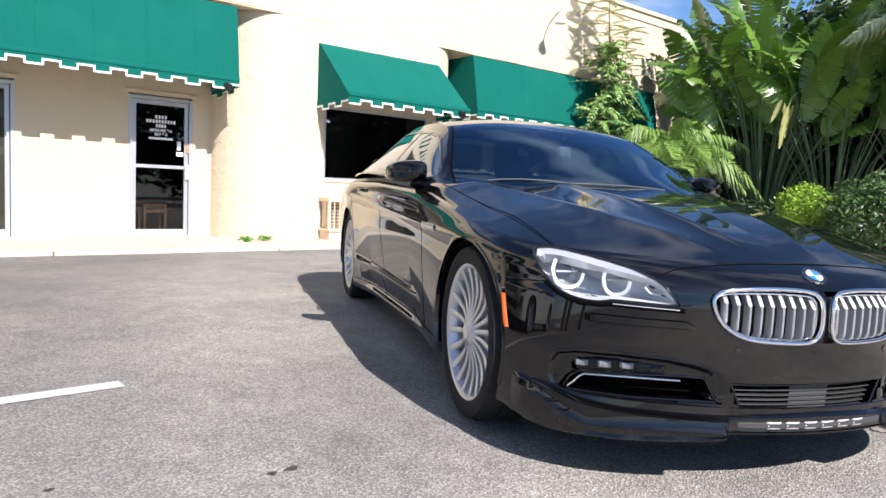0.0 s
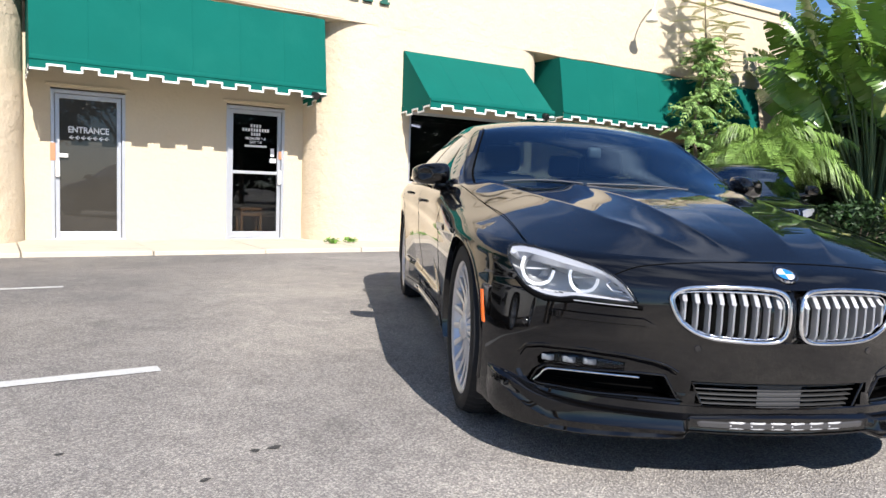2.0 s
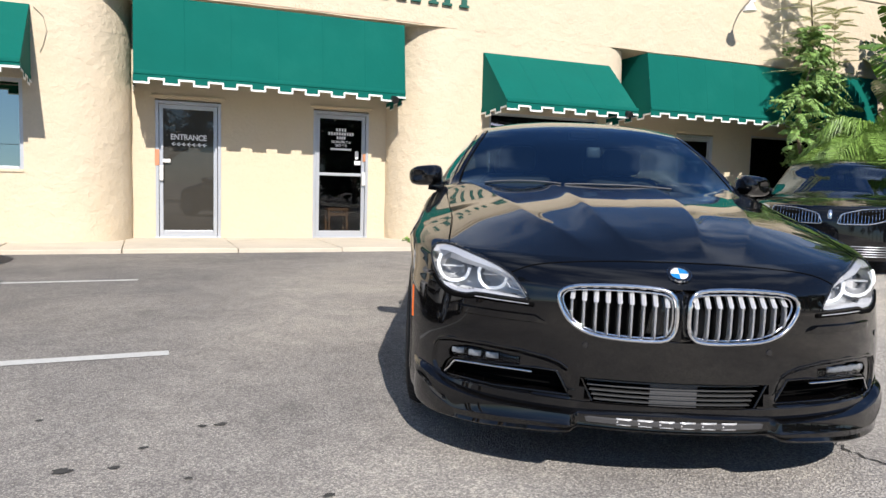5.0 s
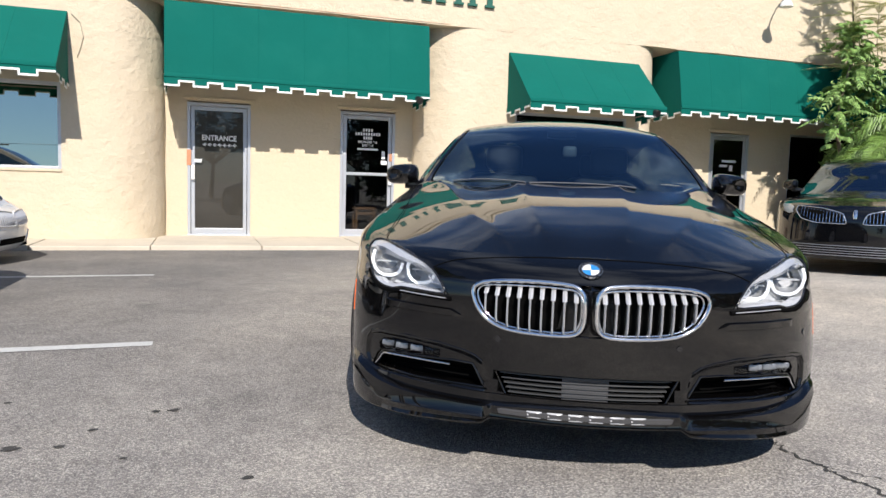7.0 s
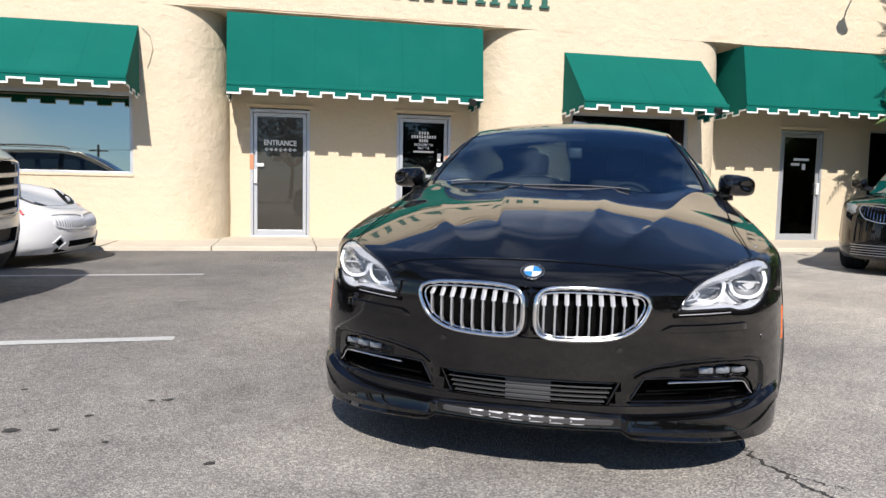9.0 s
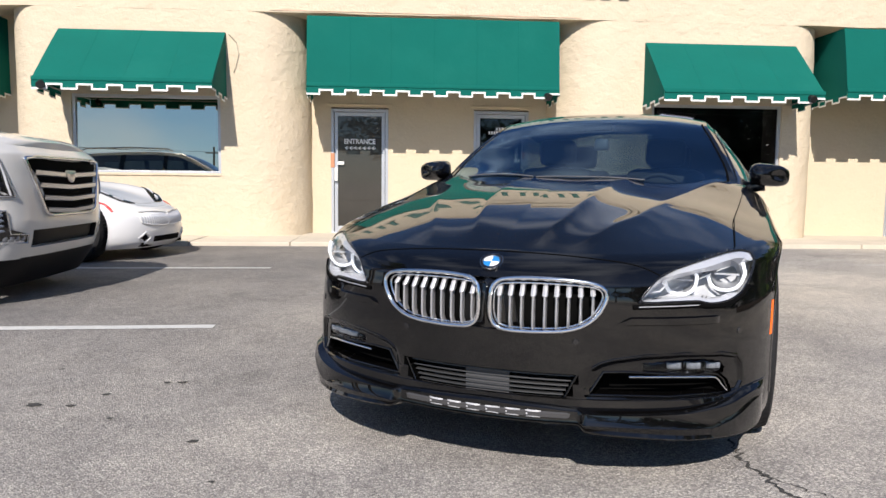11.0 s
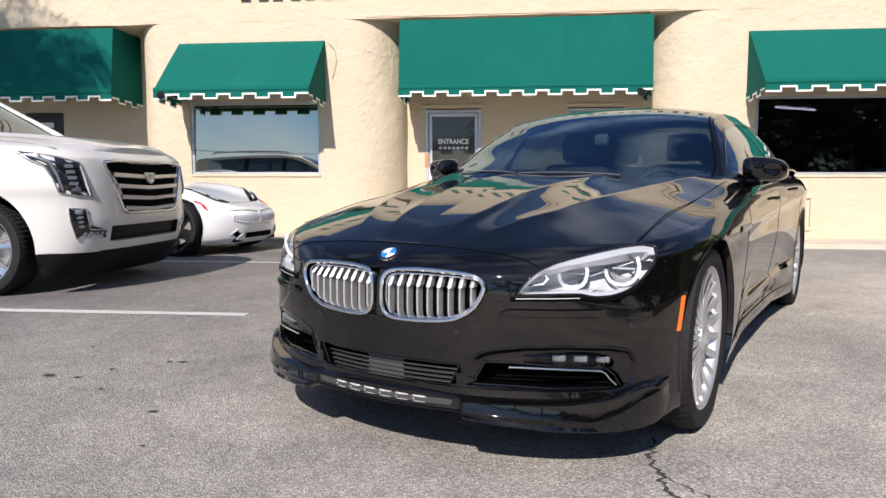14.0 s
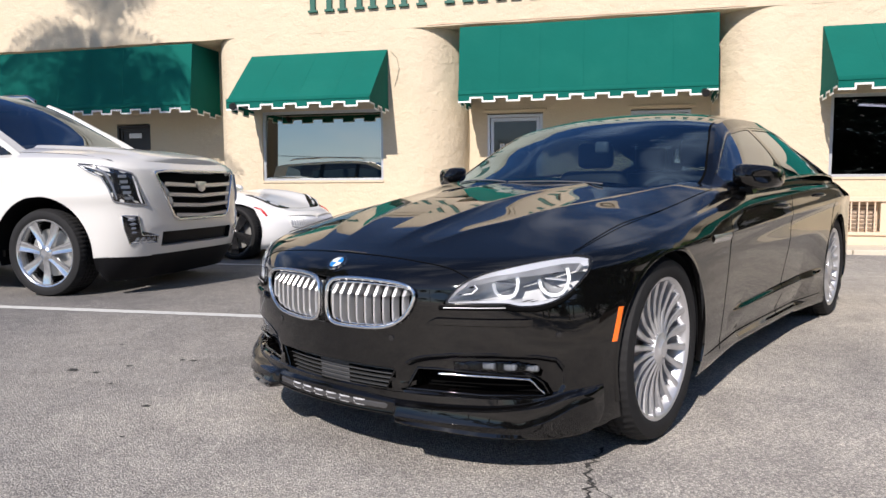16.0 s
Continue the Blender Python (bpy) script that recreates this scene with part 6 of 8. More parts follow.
base_ = np.maximum(0.247 + 0.016 * np.clip((ax - 0.75) / 0.08, 0, 1), top_ + 0.013)
rows = []
for z, o in ((base_ + 0.004, -0.004), (base_, 0.002), (top_ + 0.010, out_ * 0.10), (top_ + 0.003, out_ * 0.62), (top_ - 0.002, out_ * 0.78), (top_ * 0.5 + mid_ * 0.5, out_ * 0.84), (mid_ + 0.002, out_ * 0.96), (mid_ - 0.001, out_), (mid_ - 0.004, out_ * 0.86),
             (low_ * 0.6 + mid_ * 0.4 - 0.002, out_ * 0.84), (low_ + 0.002, out_ * 1.0), (low_ - 0.002, out_ * 0.98), (low_ - 0.010, out_ * 0.4), (low_ - 0.012, -0.02)):
    rows.append(S.patch(xs, z, o + 0.0012))
part("front_lip", outward(grid_mesh("front_lip", np.array(rows)), INNER), BLACK_PAINT, car, "gloss black blade-shaped front lip", smooth=32)
LIP_STRIP = mat("grey_lip_film", (0.05, 0.049, 0.05), 0.4, 0.0, vary=0.08, scale=20)
BADGE_SILVER = mat("silver_film", (0.50, 0.50, 0.51), 0.45, 0.2, vary=0.06, scale=20)
strip_on(S, "lip_strip", np.linspace(-0.300, 0.300, 24), 0.184, 0.211, 0.0275, LIP_STRIP, car, "dark grey strip on the lip", rows=5)
for k in range(6):
    xm = -0.165 + 0.067 * k
    for x0, x1, z0, z1 in ((xm - 0.025, xm + 0.025, 0.203, 0.210), (xm - 0.025, xm + 0.025, 0.187, 0.192), (xm - 0.025, xm - 0.015, 0.192, 0.203)):
        bar = [(x0, z0), (x1, z0), (x1, z1), (x0, z1)]
        bar = [(a[0] + (b[0] - a[0]) * f, a[1] + (b[1] - a[1]) * f) for a, b in zip(bar, bar[1:] + bar[:1]) for f in (0.0, 0.25, 0.5, 0.75)]
        filled_on(S, "silver_mark", bar, 0.0305, BADGE_SILVER, car, "plain silver bar", rings=2)

# wipers
WIPER = mat("dusty_wiper_rubber", (0.10, 0.10, 0.105), 0.4, vary=0.1)
for x0, x1, y0, y1 in ((0.36, -0.20, 0.625, 0.62), (-0.22, -0.62, 0.625, 0.735)):
    bm = bmesh.new()
    pts = []
    for f in np.linspace(0, 1, 9):
        xx, yy = x0 + (x1 - x0) * f, y0 + (y1 - y0) * f
        zz = float(S.roof(yy)) - (float(S.roof(yy)) - float(S.rail_z(yy))) * (abs(xx) / float(S.rail_x(yy))) ** 2.4
        pts.append((xx, yy - 0.004, zz + 0.005))
    tube(bm, pts, 0.0045, 6)
    part("wiper", bm, WIPER, car, "black wiper blade", smooth=60)
# sensor block at the top of the windscreen
yy = 1.38
part("sensor_block", boxes((-0.09, 0.09, yy - 0.04, yy + 0.05, float(S.roof(yy)) - 0.055, float(S.roof(yy)) - 0.012), bevel=0.01), SATIN_BLACK, car)

# ---- big white sport-utility ----
SUV = Shape(
    nose=[(0.12, -0.66), (0.24, -0.74), (0.34, -0.80), (0.50, -0.845), (0.62, -0.86), (0.72, -0.86), (0.95, -0.845), (1.09, -0.82), (1.135, -0.775), (1.22, -0.66)],
    y0=0.15, n=[(0.1, 4.2), (0.7, 4.2), (1.1, 4.6)],
    width=[(-1.2, 1.0), (0.0, 1.02), (1.0, 1.01), (3.0, 1.015), (4.1, 0.99)],
    sill=[(-1.1, 0.12), (-0.50, 0.13), (-0.40, 0.22), (0.4, 0.30), (2.6, 0.31), (4.1, 0.35)],
    shoulder=[(-0.85, 1.115), (-0.6, 1.165), (-0.35, 1.185), (0.15, 1.20), (1.0, 1.205), (3.0, 1.20), (4.1, 1.18)],
    crown=[(-0.85, 1.12), (-0.74, 1.205), (-0.45, 1.258), (0.02, 1.300), (0.6, 1.325), (1.0, 1.33), (4.1, 1.30)],
    belt_x=[(0.3, 0.90), (0.75, 0.965), (3.5, 0.98), (4.1, 0.95)], belt_z=[(0.3, 1.20), (4.1, 1.21)],
    rail_x=[(0.3, 0.93), (0.65, 0.90), (1.3, 0.77), (1.65, 0.74), (3.9, 0.70), (4.1, 0.70)],
    rail_z=[(0.3, 1.17), (0.54, 1.33), (0.95, 1.55), (1.3, 1.74), (1.62, 1.85), (2.1, 1.88), (3.9, 1.80), (4.1, 1.76)],
    roof=[(0.3, 1.25), (0.5, 1.37), (1.15, 1.78), (1.5, 1.89), (2.1, 1.93), (3.9, 1.86), (4.1, 1.80)],
    tail=[(0.3, 4.08), (0.6, 4.16), (1.1, 4.14), (1.3, 4.1)], y1=3.6, m=4.0, axles=(0.05, 3.0), wheel_r=0.385, arch_r=0.490, tuck=0.05, round_=0.06, p=4.0, hubs=(0.372, 0.372))


def suv_hood(x, y):
    """A broad raised middle with a soft edge on either side."""
    u = np.clip((0.66 - np.abs(x)) / 0.12, 0, 1)
    f = np.clip((y + 0.80) / 0.35, 0, 1)
    return 0.022 * u * u * (3 - 2 * u) * f


def suv_side(y, z):
    """Square flares over the wheels and a crease along the doors."""
    flare = np.exp(-((np.hypot(y - 0.05, z - 0.372) - 0.50) / 0.07) ** 2) + np.exp(-((np.hypot(y - 3.0, z - 0.372) - 0.50) / 0.07) ** 2)
    return 0.018 * flare * (z > 0.30) + np.where(y > 0.6, 0.010 * np.exp(-((z - 0.98) / 0.05) ** 2), 0.0)


def suv_push(x, y, z):
    ax = np.abs(x)
    low = (ax < 0.56) & (z > 0.42) & (z < 0.54) & (y < -0.4)
    return np.where(low, 0.05, 0.0), np.where((z < 0.335) & (y < 4), 1, 0) | low.astype(int)


SUV.push, SUV.hood, SUV.side = suv_push, suv_hood, suv_side
SUV_RIM = mat("polished_wheel", (0.66, 0.67, 0.69), 0.18, 0.9, vary=0.06, scale=12)
suv = thing("suv_car", pose(-1.287, 4.90, 0, 0, 0, 90) @ Matrix.Scale(1.03, 4), "pearl white full-size sport-utility with slatted grille, parked nose out", "car")
V = SUV
part("body", V.body("body", na=130, ns=150, kz=120, kt=50), [PEARL_PAINT, SATIN_BLACK], suv, "pearl white bodywork with black lower edge", smooth=38)
greenhouse(suv, V, PEARL_PAINT, 1.42, 3.9, 0.3, 4.1, side_from=0.86, side_to=3.75, pillars=((1.78, 0.10), (2.75, 0.12)), side_hi=1.10, side_lo=1.93, rear_end=4.08, ws_u=0.81)
cabin(suv, V, 0.68, 3.5, 0.95, 0.33, 0.72, (1.62, 2.6))
side_mirror(suv, 1.06, 1.09, 1.27, PEARL_PAINT, 0.22, 0.22)
for y, hub in zip(V.axles, V.hubs):
    arch_liner(suv, V, y, 0.55)
    for s in (1, -1):
        wheel(suv, s, y, 0.385, 0.290, 0.285, 0.990, 7, 0.070, style="seven", rim_mat=SUV_RIM, hub=hub)
GR = [(-0.50, 1.076), (0.50, 1.076), (0.632, 1.064), (0.445, 0.675), (0.36, 0.642), (-0.36, 0.642), (-0.445, 0.675), (-0.632, 1.064)]
ol = rounded(GR, 4, 0.12)
g = filled_on(V, "grille", ol, 0.006, DEEP_BLACK, suv, "black grille with broad satin slats")
bead_on(V, "grille_frame", ol, 0.016, 0.013, CHROME, g, "chrome surround", closed=True)
for k in range(4):
    zz = 0.965 - k * 0.093
    hw = 0.395 + (zz - 0.64) * 0.44
    xs = np.linspace(-hw, hw, 14)
    dip = 0.018 * (1 - (np.abs(xs) / hw)) * -1
    P = np.stack([V.patch(xs, zz + dip - 0.020, np.full(14, 0.008)), V.patch(xs, zz + dip - 0.015, np.full(14, 0.018)), V.patch(xs, zz + dip + 0.015, np.full(14, 0.026)), V.patch(xs, zz + dip + 0.020, np.full(14, 0.008))])
    part("grille_slat", grid_mesh("grille_slat", P), BRIGHT, g, "satin silver slat", smooth=30)
em = rounded([(-0.10, 0.985), (0.10, 0.985), (0.055, 0.905), (0.0, 0.885), (-0.055, 0.905)], 3, 0.15)
filled_on(V, "emblem", em, 0.030, BRIGHT, g, "plain shield emblem", rings=4, dome=0.006)
strip_on(V, "lower_grille", np.linspace(-0.55, 0.55, 20), 0.42, 0.54, -0.03, SATIN_BLACK, suv, "black mesh lower grille")
for s in (1, -1):
    def wing(pts, out):
        """Points on the corner of the nose from (y, z) pairs, moved outwards."""
        q = np.array(pts, float)
        x = V.flank(q[:, 0], q[:, 1])
        e = 0.01
        nx, ny = np.full(len(q), 2 * e), -(V.flank(q[:, 0] + e, q[:, 1]) - V.flank(q[:, 0] - e, q[:, 1]))
        k = np.hypot(nx, ny)
        return np.stack([s * (x + out * nx / k), q[:, 0] + out * ny / k, q[:, 1]], -1)
    hl = rounded([(-0.336, 1.140), (-0.469, 1.134), (-0.627, 1.098), (-0.735, 1.058), (-0.772, 0.911), (-0.795, 0.788), (-0.732, 0.790), (-0.632, 0.818), (-0.599, 0.925), (-0.545, 1.024), (-0.45, 1.069)], 3, 0.10)
    o, c = np.array(hl), np.array((-0.67, 0.96))
    skins = []
    for k, oo in ((1.0, -0.002), (0.96, 0.010), (0.7, 0.012), (0.35, 0.013), (0.02, 0.013)):
        q = c + (o - c) * k
        skins.append((np.concatenate([q, q[:1]]), oo))
    h = part("headlight", outward(grid_mesh("headlight", np.array([wing(q, oo) for q, oo in skins])), INNER), LAMP_GLASS, suv, "tall headlight with stacked light cells", smooth=60)
    h.visible_shadow = False
    part("lamp_bezel", outward(grid_mesh("lamp_bezel", np.array([wing(q, oo * 0.3) for q, oo in skins])), INNER), GLOSS_BLACK, h, "dark lamp bezel", smooth=60)
    bm = bmesh.new()
    tube(bm, wing(hl + hl[:1], 0.006).tolist(), 0.007, 6)
    part("lamp_frame", bm, LAMP_TRIM, h, "bright lamp edge", smooth=60)
    for k in range(5):
        zz = 1.030 - k * 0.046
        yy = -0.682 - 0.010 * k
        part("light_cell", outward(grid_mesh("light_cell", np.array([wing([(yy - 0.022, z_), (yy, z_), (yy + 0.022, z_)], 0.008) for z_ in (zz - 0.013, zz, zz + 0.013)])), INNER), LED_CELL, h, "small light cell", smooth=60)
    bm = bmesh.new()
    tube(bm, wing([(-0.36, 1.125), (-0.47, 1.103), (-0.575, 1.060), (-0.625, 0.95), (-0.655, 0.835)], 0.010).tolist(), [0.005, 0.011, 0.014, 0.010, 0.007], 6)
    part("light_blade", bm, LAMP_TRIM, h, "silvery light blade", smooth=60)
    bm = bmesh.new()
    tube(bm, wing([(-0.735, 1.035), (-0.754, 0.95), (-0.768, 0.87), (-0.778, 0.800)], 0.010).tolist(), [0.004, 0.008, 0.009, 0.007], 6)
    part("light_strip", bm, LAMP_BEZEL, h, "pale upright light strip", smooth=60)
    fl = [(s * a, b) for a, b in ((0.80, 0.690), (0.895, 0.697), (0.885, 0.585), (0.85, 0.455), (0.62, 0.455), (0.62, 0.515), (0.77, 0.525))]
    f = filled_on(V, "fog_light", fl, 0.008, GLOSS_BLACK, suv, "tall chrome-edged fog light", rings=4)
    bead_on(V, "fog_light_frame", fl, 0.010, 0.006, CHROME, f, "chrome edge", closed=True)
    for k in range(4):
        strip_on(V, "light_cell", np.linspace(s * (0.645 + k * 0.045), s * (0.680 + k * 0.045), 4), 0.470, 0.506, 0.012, LED_CELL, f, "small light cell", rows=3, edge=0.002)
        strip_on(V, "light_cell", np.linspace(s * (0.80 + k * 0.006), s * (0.85 + k * 0.006), 4), 0.535 + k * 0.036, 0.563 + k * 0.036, 0.012, LED_CELL, f, "small light cell", rows=3, edge=0.002)
    bm = bmesh.new()
    tube(bm, [(s * 0.70, 1.65, 1.90), (s * 0.71, 1.75, 1.955), (s * 0.70, 2.6, 1.975), (s * 0.69, 3.6, 1.945), (s * 0.69, 3.7, 1.90)], 0.02, 8)
    part("roof_rail", bm, CHROME, suv, "chrome roof rail", smooth=60)
    for pts in ([(0.76, z) for z in np.linspace(0.40, 1.15, 12)], [(1.90, z) for z in np.linspace(0.36, 1.16, 10)]):
        seam(suv, [(s * (float(V.flank(y, z)) + 0.0006), y, z) for y, z in pts])
    for yh in (1.65, 2.62):
        bm = bmesh.new()
        tube(bm, [(s * (float(V.flank(yh + d, 0.98)) + o), yh + d, 0.98) for d, o in ((-0.13, 0), (-0.1, 0.035), (0.1, 0.035), (0.13, 0))], 0.014, 8)
        part("door_handle", bm, CHROME, suv, "chrome door handle", smooth=60)
    seam(suv, [(s * (0.90 - 0.06 * f), -0.60 + 1.35 * f, V.top(0.90 - 0.06 * f, -0.60 + 1.35 * f)) for f in np.linspace(0, 1, 14)], 0.003)
for s in (1, -1):
    bm = bmesh.new()
    tube(bm, V.house(np.linspace(0.34, 1.5, 18), np.full(18, s * 0.965)).tolist(), [0.034] * 18, 10)
    part("pillar", bm, PEARL_PAINT, suv, "thick white windscreen pillar", smooth=60)
strip_on(V, "hood_trim", np.linspace(-0.52, 0.52, 20), 1.079, 1.092, 0.006, CHROME, suv, "chrome strip above the grille")

# ---- low white sports sedan ----
SPT = Shape(
    nose=[(0.14, -0.79), (0.22, -0.86), (0.35, -0.88), (0.48, -0.865), (0.56, -0.83), (0.62, -0.76), (0.66, -0.67)],
    y0=0.02, n=[(0.14, 2.7), (0.4, 2.6), (0.66, 2.2)],
    width=[(-1, 0.96), (0.0, 0.985), (0.8, 0.95), (2.2, 0.95), (3.16, 0.99), (4.0, 0.93)],
    sill=[(-1, 0.14), (4.1, 0.18)],
    shoulder=[(-0.7, 0.61), (-0.45, 0.690), (-0.2, 0.770), (0.1, 0.815), (0.6, 0.83), (1.2, 0.80), (3.1, 0.90), (4.0, 0.88)],
    crown=[(-0.7, 0.62), (-0.45, 0.715), (-0.1, 0.805), (0.4, 0.875), (0.9, 0.915), (3.6, 0.95), (4.0, 0.93)],
    belt_x=[(0.6, 0.76), (1.2, 0.83), (2.6, 0.83), (3.8, 0.68)], belt_z=[(0.6, 0.83), (2.0, 0.86), (3.8, 0.95)],
    rail_x=[(0.6, 0.76), (0.9, 0.72), (1.5, 0.55), (2.4, 0.52), (3.8, 0.46)], rail_z=[(0.6, 0.80), (0.9, 0.90), (1.5, 1.20), (2.0, 1.26), (2.8, 1.18), (3.8, 0.92)],
    roof=[(0.6, 0.83), (0.9, 0.98), (1.5, 1.25), (2.0, 1.32), (2.6, 1.28), (3.3, 1.10), (3.8, 0.95)],
    tail=[(0.2, 3.98), (0.5, 4.04), (0.9, 4.0)], y1=3.4, m=2.8, axles=(-0.18, 2.98), wheel_r=0.355, arch_r=0.385, tuck=0.06, round_=0.12, p=1.7)


def sports_hood(x, y):
    """Tall rounded wings over the front wheels."""
    u, v = np.clip((y + 0.80) / 0.55, 0, 1), np.clip((1.1 - y) / 0.7, 0, 1)
    return 0.075 * np.exp(-((np.abs(x) - 0.62) / 0.22) ** 2) * u * u * (3 - 2 * u) * v * np.clip((1.0 - np.abs(x)) / 0.2, 0, 1)


SPT.hood = sports_hood
spt = thing("sports_sedan", pose(-1.47, 8.22, -0.028, 0, 0, 82) @ Matrix.Scale(1.03, 4), "low silvery white sports sedan with slit headlights and toothed grille", "car")
K = SPT
part("body", K.body("body", na=70, ns=80, kz=44, kt=20), [SILVER_WHITE, DEEP_BLACK], spt, "silvery white bodywork", smooth=38)
greenhouse(spt, K, SILVER_WHITE, 1.5, 2.6, 0.6, 3.8, side_from=1.0, side_to=2.9, pillars=((1.95, 0.06),), rear_end=3.5)
cabin(spt, K, 0.8, 3.0, 0.78, 0.16, 0.36, (1.55, 2.4))
side_mirror(spt, 0.95, 1.2, 0.92, SILVER_WHITE)
BLACK_WHEEL = mat("black_wheel_lacquer", (0.02, 0.02, 0.022), 0.25, 0.4, coat=0.5)
for y in K.axles:
    arch_liner(spt, K, y, 0.55)
    for s in (1, -1):
        wheel(spt, s, y, 0.355, 0.285, 0.26, 0.945, 5, 0.10, style="five", rim_mat=BLACK_WHEEL)
for s in (1, -1):
    mo = [(s * a, b) for a, b in ((0.008, 0.545), (0.22, 0.568), (0.55, 0.566), (0.54, 0.500), (0.525, 0.440), (0.40, 0.415), (0.08, 0.400), (0.008, 0.41))]
    ol = rounded(mo, 3, 0.2)
    g = filled_on(K, "grille", ol, 0.004, LAMP_BEZEL, spt, "toothed silver half grille")
    bead_on(K, "grille_frame", ol, 0.008, 0.007, SILVER_WHITE, g, closed=True)
    for k in range(14):
        x = s * (0.030 + 0.0375 * k)
        zt, zb_ = 0.545 + 0.010 * min(k, 6) / 6, 0.412 + 0.025 * max(0, k - 9) / 4
        strip_on(K, "grille_tooth", np.linspace(x - 0.010, x + 0.010, 4), zb_, zt, 0.016, BAR_CHROME, g, "silver grille tooth", rows=4, edge=0.004)
    ol = np.array(rounded([(0.70, -0.17), (0.60, -0.27), (0.50, -0.36), (0.37, -0.49), (0.24, -0.595), (0.40, -0.600), (0.52, -0.560), (0.62, -0.45), (0.67, -0.31)], 3, 0.2))
    mid = ol.mean(0)
    rows = []
    for k in (1.0, 0.97, 0.7, 0.4, 0.03):
        q = mid + (ol - mid) * k
        rows.append([(s * x, y, K.top(x, y) + (0.0 if k == 1.0 else 0.007)) for x, y in np.concatenate([q, q[:1]])])
    h = part("headlight", outward(grid_mesh("headlight", np.array(rows)), INNER), GLOSS_BLACK, spt, "slanted dark headlight on the wing", smooth=60)
    for pts, r in (([(0.64, -0.29), (0.60, -0.36), (0.55, -0.42)], 0.012), ([(0.52, -0.455), (0.48, -0.50), (0.44, -0.53)], 0.018)):
        bm = bmesh.new()
        tube(bm, [(s * x, y, K.top(x, y) + 0.008) for x, y in pts], [r * 0.6, r, r * 0.7], 8)
        part("light_blade", bm, LAMP_REFLECTOR, h, "silvery light blade", smooth=60)
    dm = [(s * a, b) for a, b in ((0.40, 0.265), (0.49, 0.335), (0.58, 0.265), (0.49, 0.195))]
    d = filled_on(K, "diamond_intake", dm, 0.003, DEEP_BLACK, spt, "diamond-shaped dark intake", rings=3)
    bead_on(K, "diamond_frame", dm, 0.006, 0.008, SILVER_WHITE, d, closed=True)
    bm = bmesh.new()
    yy = [(float(K.flank(y, z)) + 0.004, y, z) for y, z in ((-0.575, 0.575), (-0.53, 0.615), (-0.46, 0.66), (-0.40, 0.69))]
    tube(bm, [(s * a, b, c) for a, b, c in yy], [0.014, 0.020, 0.016, 0.006], 8)
    part("side_marker", bm, RED_LENS, spt, "red side marker", smooth=60)
strip_on(K, "lower_intake", np.linspace(-0.36, 0.36, 20), 0.20, 0.285, 0.004, DEEP_BLACK, spt, "dark lower intake")
seam(spt, [(x, -0.46 - 0.15 * (1 - (x / 0.6) ** 2), K.top(x, -0.46 - 0.15 * (1 - (x / 0.6) ** 2)) + 0.0005) for x in np.linspace(-0.55, 0.55, 20)])

# ---- dark sedan by the shrubs ----
LNC = Shape(
    nose=[(0.16, -0.86), (0.24, -0.93), (0.40, -0.95), (0.62, -0.945), (0.72, -0.92), (0.78, -0.84), (0.84, -0.72)],
    y0=0.05, n=[(0.16, 2.8), (0.5, 2.7), (0.84, 2.4)],
    width=[(-1, 0.92), (0, 0.93), (1.2, 0.92), (2.8, 0.93), (3.9, 0.88)], sill=[(-1, 0.18), (4, 0.22)],
    shoulder=[(-0.8, 0.80), (-0.3, 0.85), (0.2, 0.88), (1.0, 0.91), (2.8, 0.96), (4.0, 0.95)],
    crown=[(-0.8, 0.80), (-0.5, 0.87), (0.0, 0.94), (0.6, 1.0), (1.0, 1.02), (3.4, 1.06), (4.0, 1.05)],
    belt_x=[(0.5, 0.76), (0.95, 0.82), (2.6, 0.83), (3.8, 0.70)], belt_z=[(0.5, 0.96), (2.5, 1.02), (3.8, 1.06)],
    rail_x=[(0.5, 0.78), (0.95, 0.77), (1.5, 0.62), (2.6, 0.58), (3.8, 0.50)], rail_z=[(0.5, 0.93), (0.95, 1.04), (1.5, 1.37), (1.9, 1.42), (2.6, 1.38), (3.3, 1.20), (3.8, 1.06)],
    roof=[(0.5, 0.97), (0.95, 1.19), (1.5, 1.435), (1.95, 1.49), (2.5, 1.46), (3.2, 1.28), (3.8, 1.07)],
    tail=[(0.2, 3.9), (0.6, 3.98), (1.0, 3.92)], y1=3.2, m=2.8, axles=(0.0, 2.85), wheel_r=0.335, arch_r=0.365, tuck=0.05, round_=0.10, p=2.2)
lnc = thing("sedan_car", pose(9.80, 6.38, -0.014, 0, 0, -52) @ Matrix.Scale(1.08, 4), "black sedan with split wing grille parked before the shrubs", "car")
Q = LNC
part("body", Q.body("body", na=70, ns=80, kz=44, kt=20), [NAVY_PAINT, DEEP_BLACK], lnc, "glossy black bodywork", smooth=38)
greenhouse(lnc, Q, NAVY_PAINT, 1.5, 2.7, 0.5, 3.75, side_from=1.0, side_to=3.0, pillars=((1.95, 0.07),), rear_end=3.5, ws_u=0.968)
cabin(lnc, Q, 0.8, 3.1, 0.78, 0.19, 0.45, (1.55, 2.45))
side_mirror(lnc, 0.955, 0.92, 1.07, NAVY_PAINT)
for y in Q.axles:
    arch_liner(lnc, Q, y, 0.52)
    for s in (1, -1):
        wheel(lnc, s, y, 0.335, 0.245, 0.24, 0.895, 10, 0.05, style="ten")
